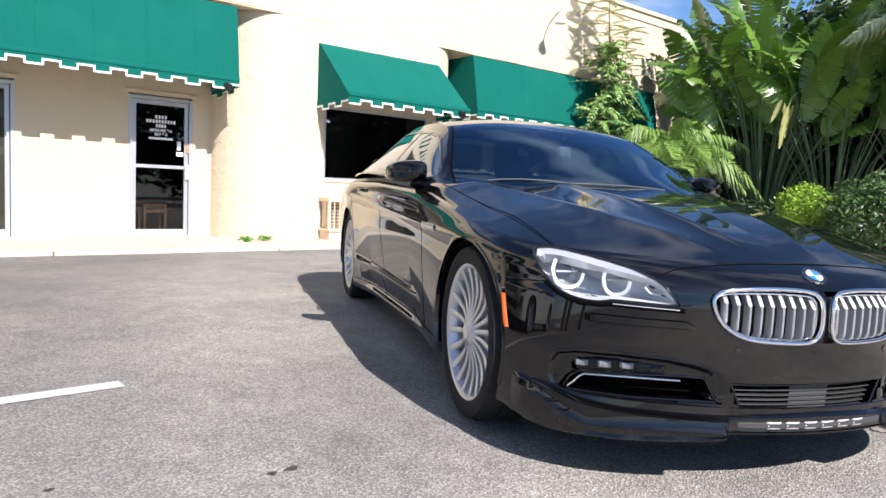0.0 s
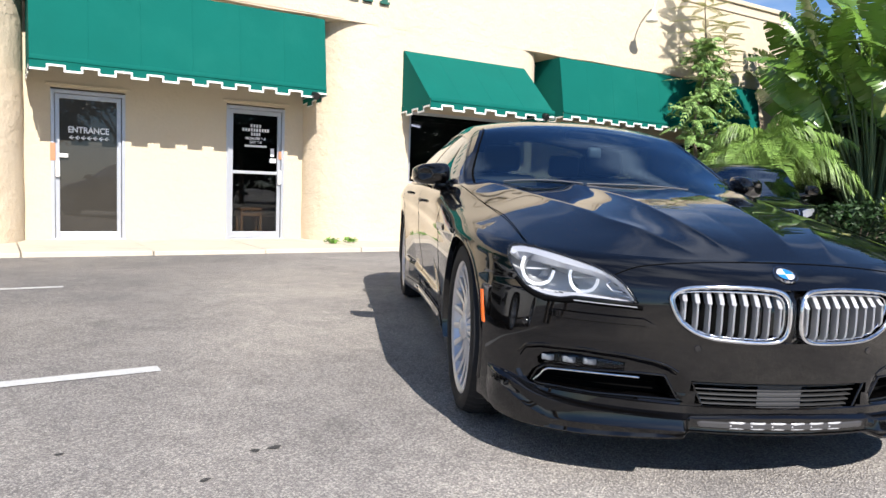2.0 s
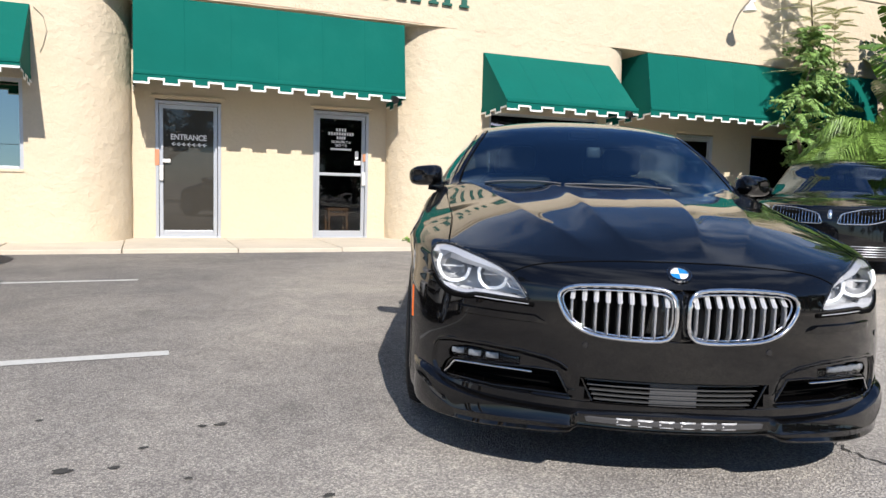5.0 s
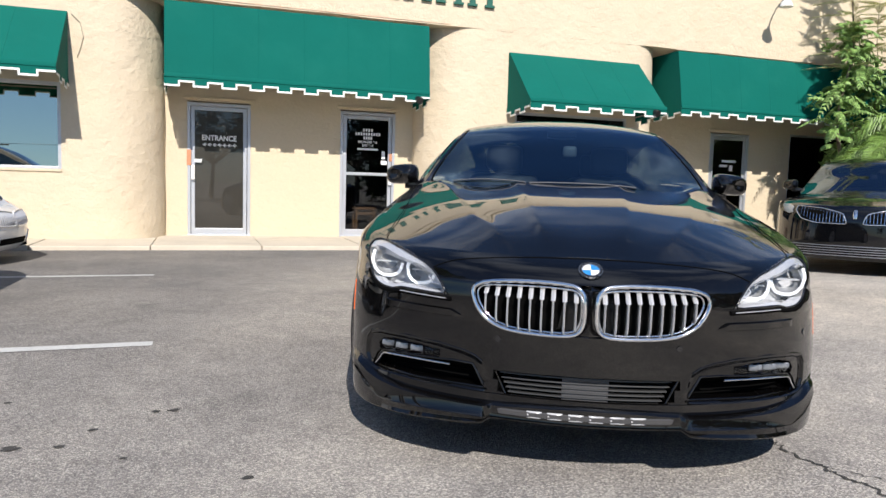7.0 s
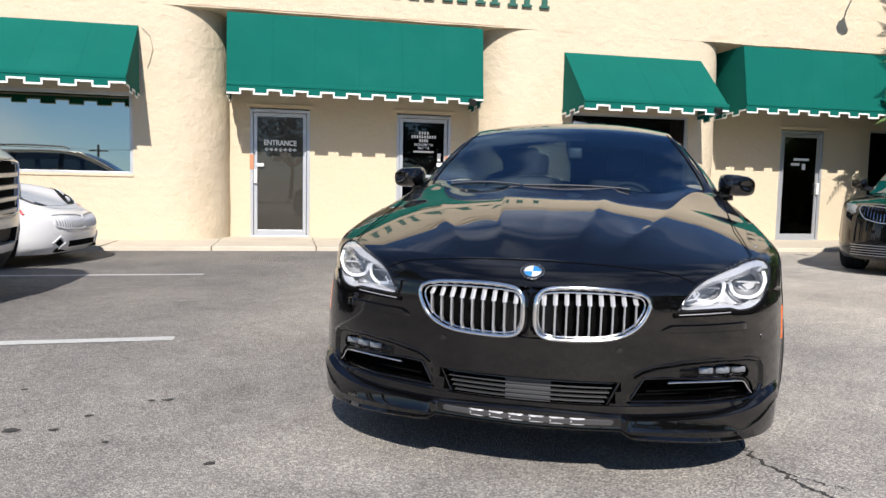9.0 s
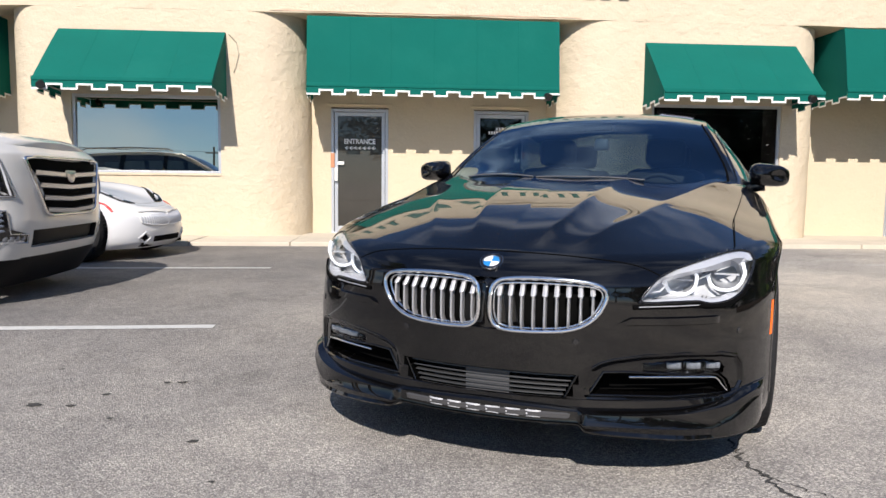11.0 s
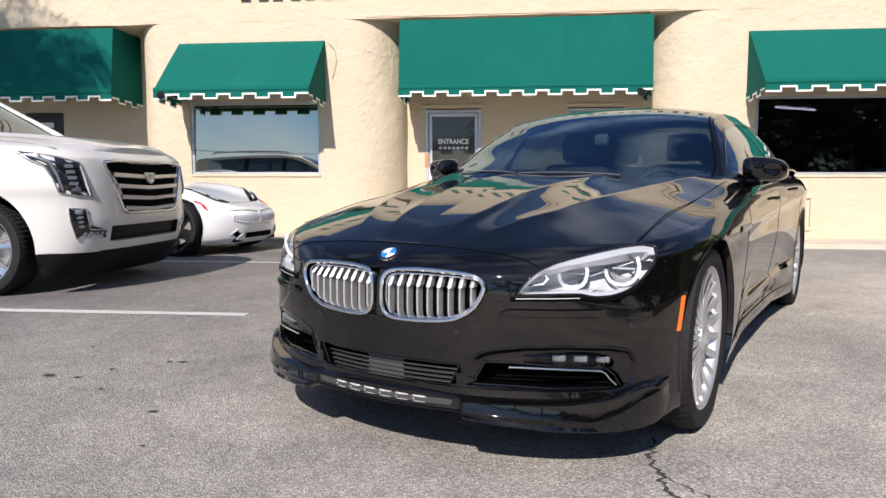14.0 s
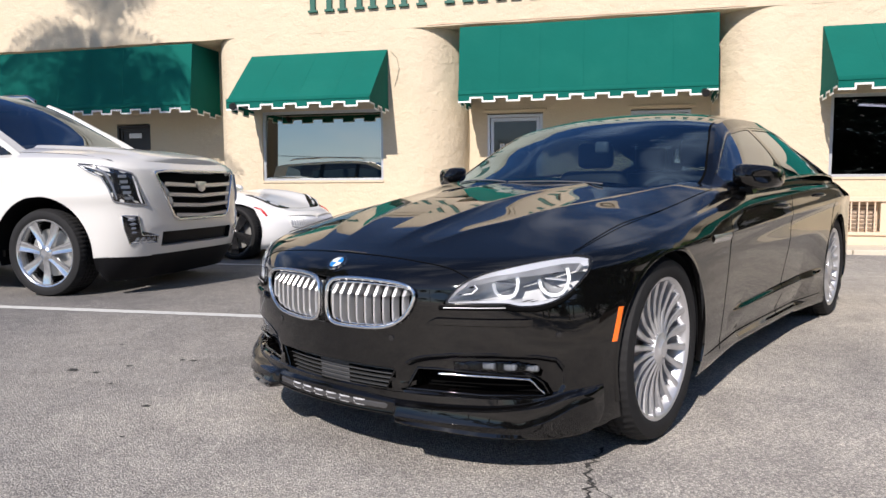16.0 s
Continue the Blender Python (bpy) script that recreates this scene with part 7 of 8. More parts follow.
for s in (1, -1):
    wg = [(s * a, b) for a, b in ((0.075, 0.60), (0.12, 0.715), (0.34, 0.765), (0.62, 0.79), (0.63, 0.735), (0.56, 0.645), (0.40, 0.605))]
    ol = rounded(wg, 3, 0.2)
    g = filled_on(Q, "grille", ol, 0.004, DEEP_BLACK, lnc, "chrome-edged wing grille with fine bars")
    bead_on(Q, "grille_frame", ol, 0.010, 0.007, CHROME, g, closed=True)
    for k in range(14):
        x = 0.115 + k * 0.035
        zt = 0.71 + 0.075 * min(1, (x - 0.1) / 0.5)
        zb_ = 0.612 if x < 0.40 else 0.612 + (x - 0.40) * 0.45
        bead_on(Q, "grille_bar", [(s * x, zb_), (s * x, (zt + zb_) / 2), (s * x, zt)], 0.006, 0.0045, CHROME, g, sides=5)
    hl = [(s * a, b) for a, b in ((0.655, 0.70), (0.66, 0.785), (0.74, 0.82), (0.85, 0.835), (0.86, 0.80), (0.80, 0.72), (0.72, 0.685))]
    h = filled_on(Q, "headlight", rounded(hl, 3, 0.2), 0.010, LAMP_GLASS, lnc, "clear wide headlight", rings=4)
    h.visible_shadow = False
    filled_on(Q, "lamp_bezel", rounded(hl, 3, 0.2), 0.003, BOWL, h, "grey bezel", rings=4)
for zz in (0.348, 0.320, 0.292, 0.264, 0.236):
    bead_on(Q, "bumper_strip", [(x, zz) for x in np.linspace(-0.70, 0.70, 24)], 0.004, 0.004, BRIGHT, lnc, "thin bright bumper strip")
strip_on(Q, "lower_intake", np.linspace(-0.70, 0.70, 24), 0.21, 0.37, 0.002, SATIN_BLACK, lnc, "black lower intake")
strip_on(Q, "emblem", np.linspace(-0.022, 0.022, 4), 0.66, 0.76, 0.016, CHROME, lnc, "plain upright emblem", rows=4)
# ---- plants ----
LEAF_BIG = mat("banana_leaf", (0.120, 0.225, 0.032), 0.32, vary=0.25, scale=2.5, fine=0.10, fine_scale=40, per_object=0.3, spec=0.5)
LEAF_DRY = mat("dry_leaf", (0.36, 0.36, 0.13), 0.8, vary=0.25, scale=4)
STEM_GREEN = mat("green_leaf_stalk", (0.10, 0.15, 0.06), 0.55, vary=0.2, scale=3, stretch=(1, 1, 0.3))
LEAF_PALM = mat("palm_frond", (0.165, 0.275, 0.052), 0.45, vary=0.3, scale=2, per_island=0.35)
LEAF_PALM_DARK = mat("dark_palm_frond", (0.045, 0.10, 0.02), 0.45, vary=0.25, scale=2, per_island=0.35)
LEAF_SMALL = mat("light_green_leaf", (0.14, 0.29, 0.045), 0.5, vary=0.25, scale=3, per_island=0.4)
LEAF_DARK = mat("dark_shrub_leaf", (0.022, 0.055, 0.014), 0.5, vary=0.3, scale=1.2, per_island=0.45)
LEAF_SILVER = mat("pale_palm_frond", (0.34, 0.40, 0.20), 0.45, vary=0.2, scale=2, per_island=0.3)
LEAF_CLIPPED = mat("clipped_shrub_leaf", (0.050, 0.105, 0.022), 0.5, vary=0.3, scale=1.2, per_island=0.45)
LEAF_GOLD = mat("golden_shrub_leaf", (0.24, 0.38, 0.03), 0.5, vary=0.2, scale=4, per_island=0.3)
BARK = mat("grey_bark", (0.20, 0.16, 0.12), 0.9, vary=0.25, scale=6, bump=0.6, bump_scale=20, bump_size=0.02)
SOIL = mat("planting_soil", (0.07, 0.05, 0.035), 0.95, vary=0.3, scale=3, bump=0.5, bump_scale=15, bump_size=0.03)


def quads_mesh(name, V, F):
    me = bpy.data.meshes.new(name)
    me.from_pydata(V, [], F)
    return me


def big_leaf(rng, length, width, droop, tears=0.35):
    """A long torn leaf that grows along +y and droops."""
    V, F = [], []
    n = 32
    spine = []
    for i in range(n + 1):
        f = i / n
        spine.append(Vector((0, length * (f - 0.25 * droop * f * f), -length * droop * 0.55 * f * f)))
    prof = [math.sin(math.pi * min(1, (i / n) ** 0.8 * 0.97 + 0.02)) ** 0.6 for i in range(n + 1)]
    for side in (1, -1):
        sag = 0.0
        for i in range(n):
            if rng.random() < tears:
                sag = rng.uniform(-0.14, 0.30)
            gap = rng.uniform(0.25, 0.85) if rng.random() < tears else 0.0
            w0, w1 = width / 2 * prof[i], width / 2 * prof[i + 1]
            a, b = spine[i], spine[i + 1]
            base = len(V)
            for e, w in ((0, w0), (1, w1)):
                for q in (0.0, 0.55, 1.0):
                    p = b.lerp(a, gap * q) if e else a
                    V.append((side * w * q, p.y + 0.10 * w * q, p.z + 0.22 * w * q - (0.42 + sag) * w * q * q))
            for q in range(2):
                f = (base + q, base + q + 1, base + 4 + q, base + 3 + q)
                F.append(f if side > 0 else f[::-1])
    return quads_mesh("leaf", V, F)


def giant_fan_plant(x, y, z, stems, height, spread, turn, seed, label, group=""):
    """A traveller's-palm-like clump: long stalks in a fan, each with a torn paddle leaf."""
    rng = random.Random(seed)
    t = thing("fan_palm_plant", pose(x, y, z, 0, 0, turn), label, "plant", group=group)
    leaf_meshes = []
    for i in range(4):
        me = big_leaf(rng, rng.uniform(1.45, 2.05), rng.uniform(0.44, 0.62), rng.uniform(0.4, 1.3), 0.40)
        me.materials.append(LEAF_BIG)
        me.polygons.foreach_set("use_smooth", [True] * len(me.polygons))
        leaf_meshes.append(me)
    for i in range(stems):
        f = (i + 0.5) / stems * 2 - 1
        lean = f * spread + rng.uniform(-0.08, 0.08)
        h = height * rng.uniform(0.72, 1.05) * (1 - 0.25 * abs(f))
        dx, dy = math.sin(lean), rng.uniform(-0.22, 0.22)
        p0 = Vector((f * 0.12, rng.uniform(-0.10, 0.10), 0))
        p1 = Vector((f * 0.20 + dx * h * 0.42, p0.y + dy * h * 0.4, h * 0.55))
        p2 = Vector((f * 0.20 + dx * h, p0.y + dy * h, h * math.cos(lean) * 0.98))
        bm = bmesh.new()
        tube(bm, [p0, p0.lerp(p1, 0.5), p1, p1.lerp(p2, 0.6), p2], [0.036, 0.028, 0.022, 0.018, 0.012], 6)
        part("stalk", bm, STEM_GREEN, t, smooth=60)
        lf = new("leaf", leaf_meshes[rng.randrange(4)])
        lf.parent = t
        d = (p2 - p1).normalized()
        q = d.to_track_quat("Y", "Z")
        lf.matrix_local = Matrix.Translation(p2) @ q.to_matrix().to_4x4() @ Euler((rng.uniform(-0.1, 0.5), rng.uniform(-1.6, 1.6), 0)).to_matrix().to_4x4()
    return t


def frond(V, F, rng, root, way, length, droop, leaflets, leaf_len, leaf_w, hang=0.4, lift=0.3):
    """A feather frond added to lists of points and faces."""
    up = Vector((0, 0, 1))
    way = way.normalized()
    pts = []
    for i in range(13):
        f = i / 12
        pts.append(root + way * (length * f) - up * (length * droop * f * f))
    side = way.cross(up)
    side = side.normalized() if side.length > 0.05 else Vector((1, 0, 0))
    for i in range(12):
        r0, r1 = 0.014 * (1 - i / 13), 0.014 * (1 - (i + 1) / 13)
        b = len(V)
        V.extend([tuple(pts[i] - side * r0), tuple(pts[i] + side * r0), tuple(pts[i + 1] + side * r1), tuple(pts[i + 1] - side * r1)])
        F.append((b, b + 1, b + 2, b + 3))
    for k in range(leaflets):
        f = 0.12 + 0.88 * k / (leaflets - 1)
        j = min(11, int(f * 12))
        p = pts[j].lerp(pts[j + 1], f * 12 - j)
        d = (pts[j + 1] - pts[j]).normalized()
        ll = leaf_len * math.sin(math.pi * min(0.98, 0.18 + 0.80 * f)) ** 0.7 * rng.uniform(0.85, 1.1)
        for s in (1, -1):
            out = (side * s * 0.85 + d * 0.55 + up * lift * rng.uniform(0.3, 1.2)).normalized()
            m = p + out * ll * 0.55
            e = p + out * ll - up * ll * hang * rng.uniform(0.6, 1.4)
            wv = d * leaf_w * 0.5
            b = len(V)
            V.extend([tuple(p - wv * 0.5), tuple(p + wv * 0.5), tuple(m + wv), tuple(m - wv), tuple(e)])
            F.append((b, b + 1, b + 2, b + 3))
            F.append((b + 3, b + 2, b + 4))


def palm(name, x, y, trunk_h, fronds, length, seed, label, material, category="palm", trunk_r=0.11, rise=(0.1, 1.2), droop=(0.25, 0.6), leaflets=34, leaf_len=0.42, clump=1, spread=0.0, leaf_w=0.035, hang=0.4):
    rng = random.Random(seed)
    t = thing(name, pose(x, y, 0), label, category)
    V, F = [], []
    for c in range(clump):
        cx, cy = rng.uniform(-spread, spread), rng.uniform(-spread, spread)
        th = trunk_h * rng.uniform(0.75, 1.1) if clump > 1 else trunk_h
        lean = Vector((rng.uniform(-0.1, 0.1), rng.uniform(-0.1, 0.1), 0)) * th
        pts = [Vector((cx, cy, -0.05)) + lean * (k / 6) ** 2 + Vector((0, 0, th * k / 6)) for k in range(7)]
        bm = bmesh.new()
        tube(bm, pts, [trunk_r * (1.25 - 0.35 * k / 6) for k in range(7)], 9)
        part("trunk", bm, BARK if clump == 1 else STEM_GREEN, t, smooth=50)
        for i in range(fronds):
            a = 2 * math.pi * (i + rng.uniform(-0.3, 0.3)) / fronds
            e = rng.uniform(*rise)
            frond(V, F, rng, pts[-1], Vector((math.cos(a) * math.cos(e), math.sin(a) * math.cos(e), math.sin(e))), length * rng.uniform(0.8, 1.15), rng.uniform(*droop), leaflets, leaf_len, leaf_w, hang)
    part("crown", quads_mesh("crown", V, F), material, t, "feathery fronds")
    return t


def leaf_cloud(rng, V, F, centre, radii, count, size, hollow=0.55):
    """Many small bent leaves scattered through a lumpy volume."""
    for _ in range(count):
        d = Vector((rng.gauss(0, 1), rng.gauss(0, 1), rng.gauss(0, 1))).normalized()
        r = (hollow + (1 - hollow) * rng.random()) * (1 + 0.28 * noise.noise(d * 1.9 + Vector(centre) * 0.7))
        p = Vector(centre) + Vector((d.x * radii[0], d.y * radii[1], d.z * radii[2])) * r
        a = Vector((rng.gauss(0, 1), rng.gauss(0, 1), rng.gauss(0, 0.6))).normalized()
        n = a.cross(Vector((rng.gauss(0, 1), rng.gauss(0, 1), rng.gauss(0, 1)))).normalized()
        s = size * rng.uniform(0.6, 1.35)
        b = len(V)
        V.extend([tuple(p - a * s), tuple(p + n * s * 0.42), tuple(p + a * s), tuple(p - n * s * 0.42)])
        F.append((b, b + 1, b + 2, b + 3))


def shrub(name, x, y, z, radii, count, size, material, seed, label, kind=""):
    rng = random.Random(seed)
    t = thing(name, pose(x, y, 0), label, "shrub")
    bm = bmesh.new()
    for k in range(7):
        a = k * 0.9
        tube(bm, [(0.05 * math.cos(a), 0.05 * math.sin(a), -0.05), (0.3 * radii[0] * math.cos(a), 0.3 * radii[1] * math.sin(a), z * 0.6), (0.6 * radii[0] * math.cos(a), 0.6 * radii[1] * math.sin(a), z + 0.2 * radii[2])], [0.022, 0.014, 0.006], 5)
    part("branches", bm, BARK, t, "thin woody branches")
    V, F = [], []
    leaf_cloud(rng, V, F, (0, 0, z), radii, count, size)
    part("crown", quads_mesh("crown", V, F), material, t, "dense small leaves")
    return t


def broad_tree(x, y, height, spread, seed, label, material, count=2600, size=0.10, trunk=0.16):
    """A tree with a trunk, limbs and many leaf clumps."""
    rng = random.Random(seed)
    t = thing("tree", pose(x, y, 0), label, "tree")
    bm = bmesh.new()
    fork = Vector((rng.uniform(-0.2, 0.2), rng.uniform(-0.2, 0.2), height * 0.42))
    tube(bm, [(0, 0, -0.1), fork * 0.5, fork], [trunk, trunk * 0.8, trunk * 0.62], 10)
    V, F = [], []
    for k in range(9):
        a = k * 2.4 + rng.uniform(-0.4, 0.4)
        r = spread * rng.uniform(0.35, 0.95)
        tip = Vector((r * math.cos(a), r * math.sin(a), height * rng.uniform(0.58, 0.95)))
        mid = fork.lerp(tip, 0.5) + Vector((0, 0, 0.15 * height * rng.uniform(0, 0.6)))
        tube(bm, [fork * 0.95, mid, tip], [trunk * 0.45, trunk * 0.25, trunk * 0.08], 6)
        for c in range(3):
            o = Vector((rng.uniform(-1, 1), rng.uniform(-1, 1), rng.uniform(-0.6, 0.7))) * spread * 0.30
            leaf_cloud(rng, V, F, tip + o, (spread * 0.30, spread * 0.30, spread * 0.22), count // 27, size, 0.2)
    part("trunk", bm, BARK, t, "branched grey trunk", smooth=50)
    part("crown", quads_mesh("crown", V, F), material, t, "uneven leafy crown")
    return t


# planting bed by the corner of the building
bm = bmesh.new()
rows = []
for j in range(9):
    y = -1.0 + 13 * j / 8
    rows.append([bm.verts.new((xx + 0.4 * math.sin(y * 0.7), y, 0.02 + 0.10 * noise.noise((xx, y, 3)) + (0.06 if i else -0.05))) for i, xx in enumerate((13.6, 13.9, 16, 18, 21, 26))])
for a, b in zip(rows, rows[1:]):
    for i in range(5):
        bm.faces.new((a[i], a[i + 1], b[i + 1], b[i]))
solid("planting_bed", bm, SOIL, "dark soil bed beside the lot", "planting bed", kind="structure", smooth=60)

giant_fan_plant(15.75, 7.6, 0.03, 42, 4.1, 0.43, -62, 5, "tall clump of torn paddle leaves on long green stalks")
giant_fan_plant(16.9, 8.3, 0.03, 30, 5.3, 0.42, -50, 8, "taller clump of torn paddle leaves behind the shrubs")
giant_fan_plant(16.2, 6.3, 0.03, 34, 4.2, 0.50, -66, 9, "clump of paddle leaves on crowded green stalks")
giant_fan_plant(17.2, 4.8, 0.03, 28, 4.6, 0.40, -70, 14, "clump of dark paddle leaves at the back of the bed")
# withered leaf hanging from the clump
rng = random.Random(21)
dl = thing("withered_leaf", pose(14.0, 6.35, 2.8, -86, 6, -62), "withered yellow leaf hanging from a bent stalk", "leaf")
for k, (ln, wd, dx, tw) in enumerate(((0.85, 0.13, 0.0, 0), (0.55, 0.12, 0.09, 50), (0.70, 0.10, -0.07, -45), (0.4, 0.15, 0.03, 75), (0.5, 0.10, -0.13, 20))):
    me = big_leaf(rng, ln, wd, rng.uniform(0.1, 0.35), 0.9)
    me.materials.append(LEAF_DRY)
    lf = new("blade", me)
    lf.parent = dl
    lf.matrix_local = pose(dx, -0.03 * k, 0.02 * k, rng.uniform(-8, 8), tw, rng.uniform(-13, 13))
bm = bmesh.new()
tube(bm, [(0, 0, 0), (0.04, -0.18, 0.12), (0.14, -0.30, 0.5), (0.2, -0.1, 1.0), (0.22, 0.4, 1.5)], [0.010, 0.014, 0.016, 0.018, 0.020], 6)
part("stalk", bm, STEM_GREEN, dl, smooth=60)

palm("areca_palm", 13.6, 8.7, 1.95, 13, 1.75, 31, "bushy yellow-green feather palm before the wall", LEAF_PALM, trunk_r=0.035, rise=(0.25, 1.25), droop=(0.55, 1.0), leaflets=64, leaf_len=0.50, leaf_w=0.020, hang=0.75, clump=4, spread=0.35)
palm("areca_palm", 13.5, 9.35, 1.0, 8, 1.25, 32, "small bushy feather palm by the awning", LEAF_PALM, trunk_r=0.03, rise=(0.3, 1.3), droop=(0.35, 0.8), leaflets=50, leaf_len=0.38, leaf_w=0.02, hang=0.7, clump=3, spread=0.25)
palm("feather_palm", 15.6, 4.25, 4.7, 26, 2.2, 33, "tall feather palm with pale fronds above the shrubs", LEAF_SILVER, trunk_r=0.12, rise=(-0.3, 1.1), leaflets=54, leaf_len=0.58, leaf_w=0.055, hang=0.6)
# slender feathery tree against the wall
rng = random.Random(44)
LEAF_PALE = mat("pale_feathery_leaf", (0.50, 0.50, 0.26), 0.6, vary=0.25, scale=3, per_island=0.3)
LEAF_SOFT = mat("soft_green_leaf", (0.19, 0.31, 0.085), 0.55, vary=0.35, scale=2.5, per_island=0.45)
ft = thing("feathery_tree", pose(13.47, 10.2, 0), "slender young tree with feathery leaves in tiers before the awning", "tree")
bm = bmesh.new()
upper, lower = ([], []), ([], [])
for ox, oy, h, r in ((0.0, 0.0, 6.0, 0.05), (0.85, 0.1, 4.9, 0.03)):
    lead = [Vector((ox * min(1, 0.25 + k / 8) + 0.10 * math.sin(k * 0.9), oy + 0.06 * math.cos(k * 1.3), h * k / 12)) for k in range(13)]
    tube(bm, lead, [r * (1 - 0.074 * k) for k in range(13)], 8)
    z = 3.5
    while z < h - 0.1:
        f = z / h * 12
        p = lead[int(f)].lerp(lead[min(12, int(f) + 1)], f - int(f))
        for i in range(5):
            a = i * 1.26 + rng.uniform(-0.3, 0.3) + z
            ln = (0.95 - 0.13 * (z - 3.5)) * rng.uniform(0.75, 1.1) * (1.0 if ox == 0 else 0.7)
            frond(*upper, rng, p, Vector((math.cos(a), 0.75 * math.sin(a), 0.16)), ln, 0.20, 24, 0.12, 0.024, 0.15, 0.05)
        z += 0.26
    for k in range(70 if ox == 0 else 24):
        hgt = rng.uniform(0.26, 0.74)
        f = hgt * 12 * (6.0 / h) * (1.0 if ox == 0 else 0.75)
        f = min(f, 11.9)
        p = lead[int(f)].lerp(lead[int(f) + 1], f - int(f)) + Vector((rng.uniform(-0.22, 0.22), rng.uniform(-0.15, 0.15), 0))
        a, e = rng.uniform(0, 2 * math.pi), rng.uniform(-0.2, 0.7)
        frond(*lower, rng, p, Vector((math.cos(a) * math.cos(e), 0.8 * math.sin(a) * math.cos(e), math.sin(e))), rng.uniform(0.5, 0.9) * (0.6 if p.z < 2.4 else 1.0) * (1 - 2.2 * max(0, hgt - 0.56)), rng.uniform(0.3, 0.8), 13, 0.15, 0.058, 0.6, 0.15)
for k in range(46):
    h_ = rng.uniform(1.5, 4.35)
    w_ = 0.62 - 0.10 * abs(h_ - 2.6)
    c_ = (0.10 + rng.uniform(-w_, w_) + (0.35 if h_ < 3.0 and k % 3 == 0 else 0.0), rng.uniform(-0.35, 0.30), h_)
    leaf_cloud(rng, *lower, c_, (0.22, 0.20, 0.20), 60, 0.052, 0.1)
part("trunk", bm, BARK, ft, "slender bare trunks", smooth=60)
part("crown", quads_mesh("crown", *upper), LEAF_PALE, ft, "thin pale feathery leaves in open tiers")
part("lower_crown", quads_mesh("lower_crown", *lower), LEAF_SOFT, ft, "denser green feathery leaves")

shrub("golden_shrub", 13.2, 5.55, 0.92, (0.50, 0.50, 0.40), 4200, 0.034, LEAF_GOLD, 51, "small rounded shrub with golden green leaves")
shrub("dark_shrub", 13.2, 4.35, 0.85, (0.85, 0.9, 0.65), 5500, 0.045, LEAF_CLIPPED, 52, "large dark clipped shrub")
shrub("dark_shrub", 14.2, 7.0, 0.55, (0.8, 1.0, 0.5), 1800, 0.06, LEAF_DARK, 53, "low dark shrub under the paddle leaves")
# dense greenery that closes the lot behind the bed
rng = random.Random(60)
V, F = [], []
for c in range(110):
    f = c / 109
    leaf_cloud(rng, V, F, (18.2 + rng.uniform(0, 2.2), -6 + 18 * f, rng.uniform(0.4, 6.0 if f < 0.75 else (5.2 if f < 0.88 else 2.8))), (1.5, 1.5, 1.4), 420, 0.17, 0.2)
solid("hedge_thicket", quads_mesh("hedge_thicket", V, F), LEAF_DARK, "tall dark thicket of mixed leaves behind the bed", "thicket", kind="stuff")

# trees and palms on the far side of the lot and the street, behind the camera
TREES = ((6.5, -19, 6.5, 3.0), (12.5, -17, 8.0, 3.6), (19, -15, 8.5, 3.8), (26, -12, 8.0, 3.6), (31, -6, 8.5, 3.8), (9.5, -14.5, 4.6, 3.0), (15.5, -13, 5.0, 3.2), (22, -11, 5.2, 3.4), (2.0, -24, 5.0, 3.2), (-8, -46, 4.6, 3.0), (-20, -50, 5.2, 3.4), (-34, -46, 5.0, 3.4))
for i, (x, y, h, r) in enumerate(TREES):
    broad_tree(x, y, h, r, 70 + i, "broad leafy tree across the lot", LEAF_DARK, 2700, 0.16)
rng = random.Random(61)
V, F = [], []
for c in range(60):
    leaf_cloud(rng, V, F, (13 + 30 * c / 59, -27 + rng.uniform(-1.5, 1.5), rng.uniform(0.5, 7.5)), (2.0, 1.6, 1.8), 300, 0.34, 0.2)
solid("street_thicket", quads_mesh("street_thicket", V, F), LEAF_DARK, "tall dark row of mixed trees across the street", "thicket", kind="stuff")
palm("tall_palm", -8.1, 3.2, 10.3, 16, 2.6, 90, "very tall feather palm whose fronds shade the wall", LEAF_PALM_DARK, trunk_r=0.16, rise=(-0.5, 1.0), leaflets=40, leaf_len=0.7)
palm("tall_palm", -9.4, 1.2, 10.8, 16, 2.5, 91, "very tall feather palm beside the lot", LEAF_PALM_DARK, trunk_r=0.16, rise=(-0.5, 1.0), leaflets=40, leaf_len=0.7)

palm("tall_palm", -7.2, 2.6, 8.9, 18, 2.4, 92, "tall feather palm at the edge of the lot", LEAF_PALM_DARK, trunk_r=0.15, rise=(-0.7, 1.0), leaflets=44, leaf_len=0.75)

# utility pole and wires seen mirrored in the window
up_ = thing("utility_pole", pose(-17, -56, 0), "wooden utility pole with a crossarm", "pole")
bm = bmesh.new()
tube(bm, [(0, 0, -0.2), (0, 0, 8.6)], [0.15, 0.10], 10)
part("post", bm, BARK, up_, smooth=60)
part("crossarm", boxes((-0.9, 0.9, -0.05, 0.05, 7.9, 8.02)), BARK, up_)
for x in (-0.8, 0.0, 0.8):
    bm = bmesh.new()
    tube(bm, [(x + 60 * (k / 12 - 0.5), 0.06, 8.08 - 1.2 * (1 - (2 * k / 12 - 1) ** 2) + 1.2) for k in range(13)], 0.012, 5)
    part("wire", bm, SATIN_BLACK, up_)

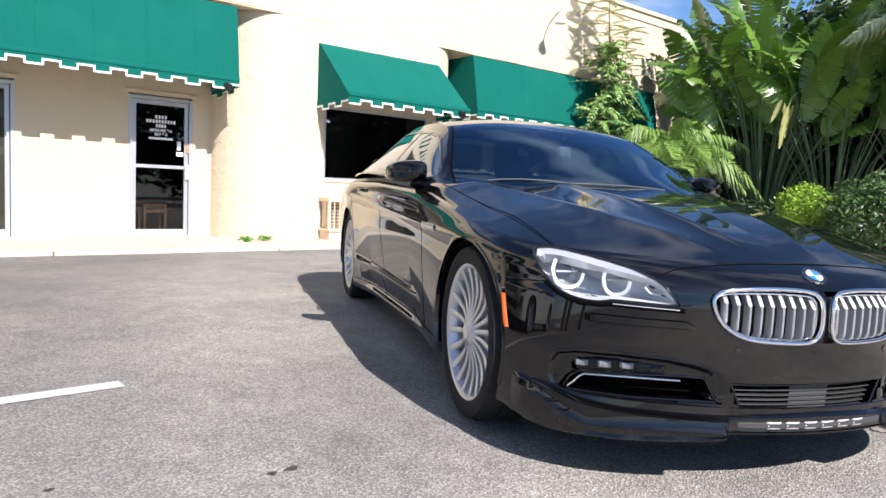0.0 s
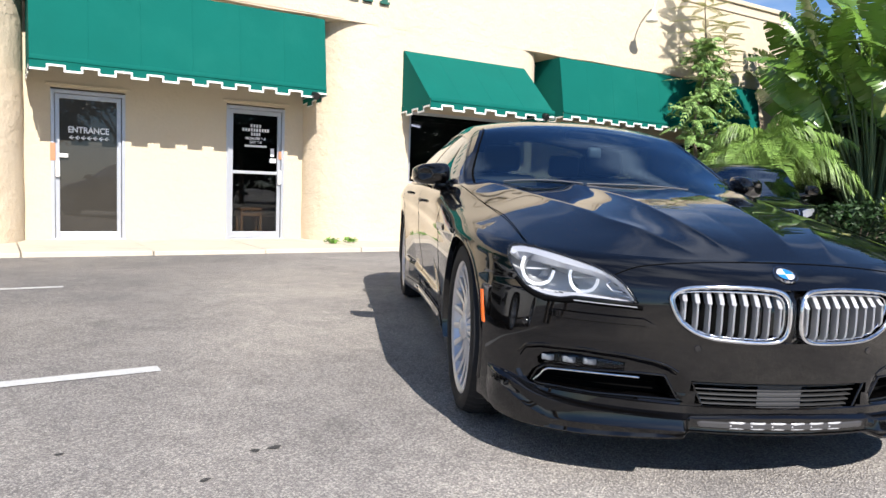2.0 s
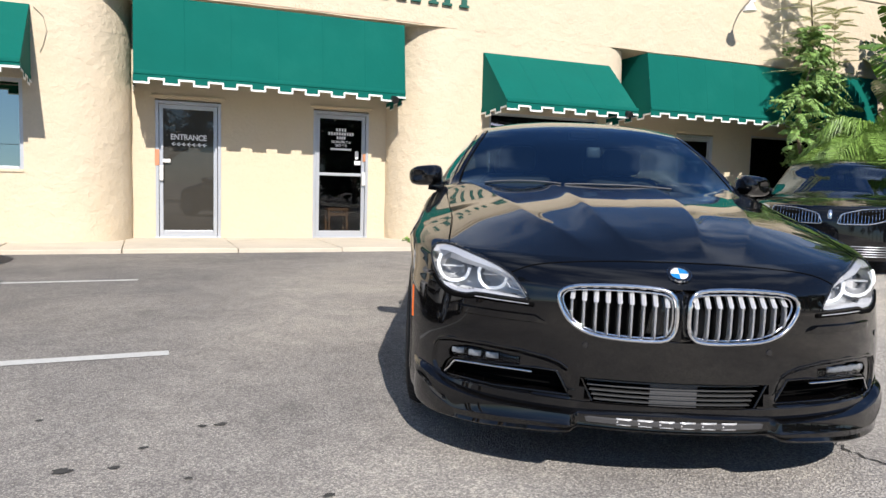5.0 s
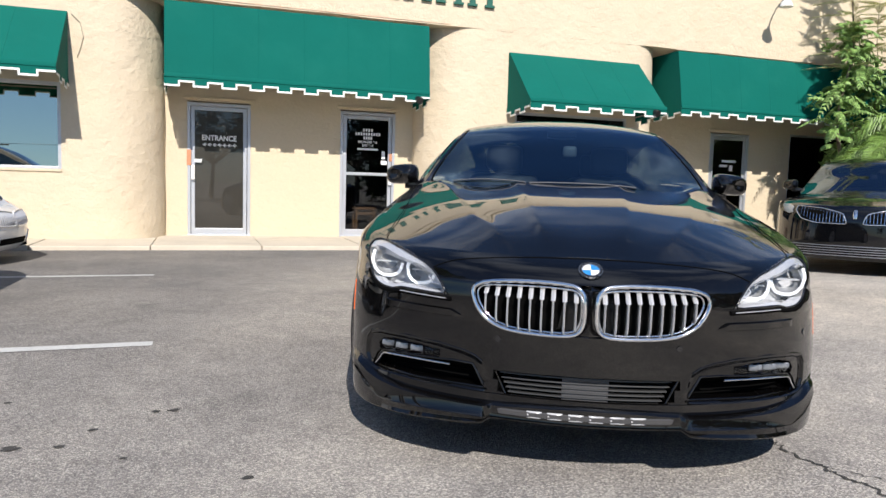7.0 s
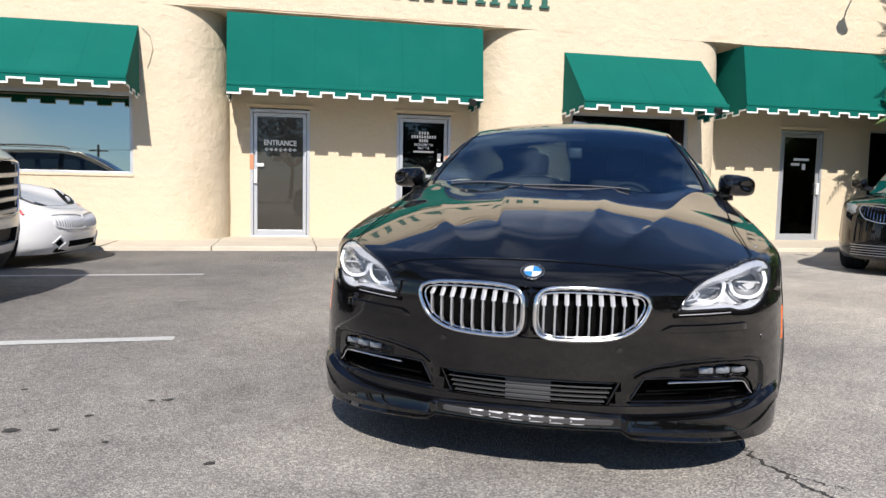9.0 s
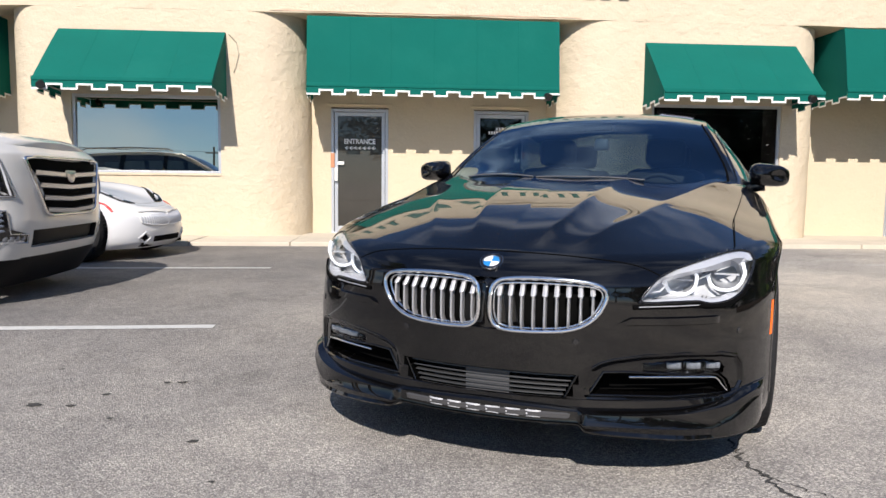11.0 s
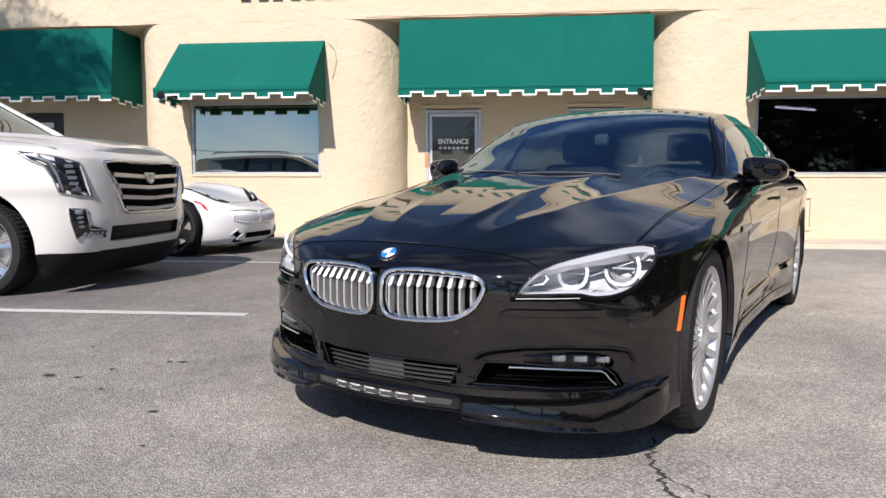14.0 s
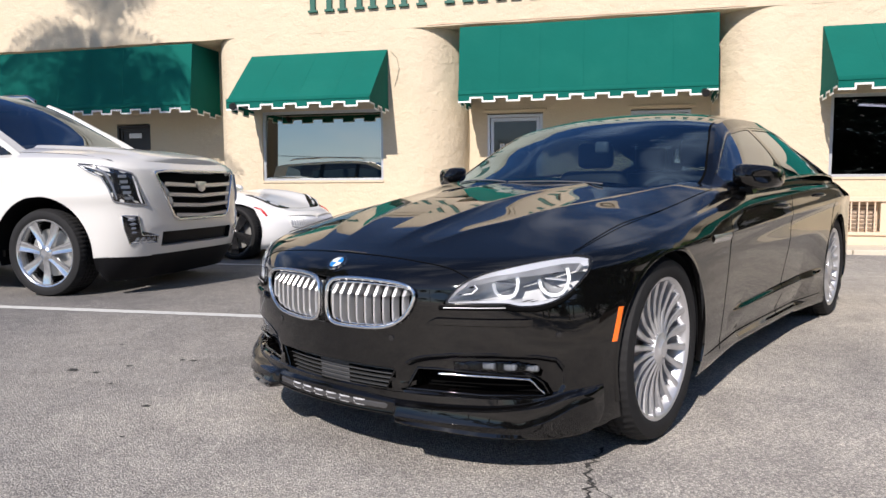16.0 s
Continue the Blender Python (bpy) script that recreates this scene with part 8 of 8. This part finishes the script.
# weeds at the foot of the wall
rng = random.Random(99)
for x, y in ((5.15, 10.62), (5.5, 10.7)):
    V, F = [], []
    leaf_cloud(rng, V, F, (x, y, 0.07), (0.16, 0.08, 0.07), 90, 0.035, 0.1)
    solid("weed", quads_mesh("weed", V, F), LEAF_SMALL, "small green weed at the wall foot", "weed")

# crack and spots in the asphalt
CRACK = mat("crack_shadow", (0.045, 0.043, 0.04), 0.95, fine=0.2)
rng = random.Random(7)
for pts in ([(3.63, 1.32), (3.585, 1.19), (3.57, 1.08), (3.585, 0.98), (3.575, 0.88), (3.60, 0.77), (3.56, 0.60), (3.55, 0.40)], [(3.585, 0.98), (3.66, 0.86), (3.74, 0.78)]):
    bm = bmesh.new()
    rows = []
    for (xa, ya), (xb, yb) in zip(pts, pts[1:]):
        for k in range(7):
            f = k / 7
            w = (0.003 + 0.007 * rng.random()) * (1.0 if len(pts) > 4 else 0.45)
            c = Vector((xa + (xb - xa) * f + rng.uniform(-0.02, 0.02), ya + (yb - ya) * f, fall(ya + (yb - ya) * f) + 0.0035))
            rows.append((bm.verts.new(c - Vector((w, 0, 0))), bm.verts.new(c + Vector((w, 0, 0)))))
    for a, b in zip(rows, rows[1:]):
        bm.faces.new((a[0], b[0], b[1], a[1]))
    solid("crack", bm, CRACK, "jagged dark crack in the asphalt", "crack", kind="structure")
for x, y, r in ((1.21, 2.15, 0.035), (1.28, 2.15, 0.04), (0.985, 1.97, 0.03), (0.90, 1.81, 0.03), (0.735, 1.83, 0.05), (1.13, 1.64, 0.025), (1.54, 1.37, 0.035), (1.7, 1.0, 0.02), (0.6, 2.4, 0.025), (2.2, 0.3, 0.02)):
    bm = bmesh.new()
    bm.faces.new([bm.verts.new((x + 0.45 * r * rng.uniform(0.5, 1.3) * 1.6 * math.cos(a), y + 0.45 * r * rng.uniform(0.5, 1.2) * math.sin(a), fall(y) + 0.0045)) for a in np.linspace(0, 2 * math.pi, 12)[:-1]])
    solid("oil_spot", bm, CRACK, "small dark spot on the asphalt", "stain", kind="structure")

# ---- everything at true size ----
bpy.context.view_layer.update()
for ob in list(scene.objects):
    if ob.parent is None and ob.type in {"MESH", "EMPTY"}:
        ob.matrix_world = Matrix.Scale(SIZE, 4) @ ob.matrix_world
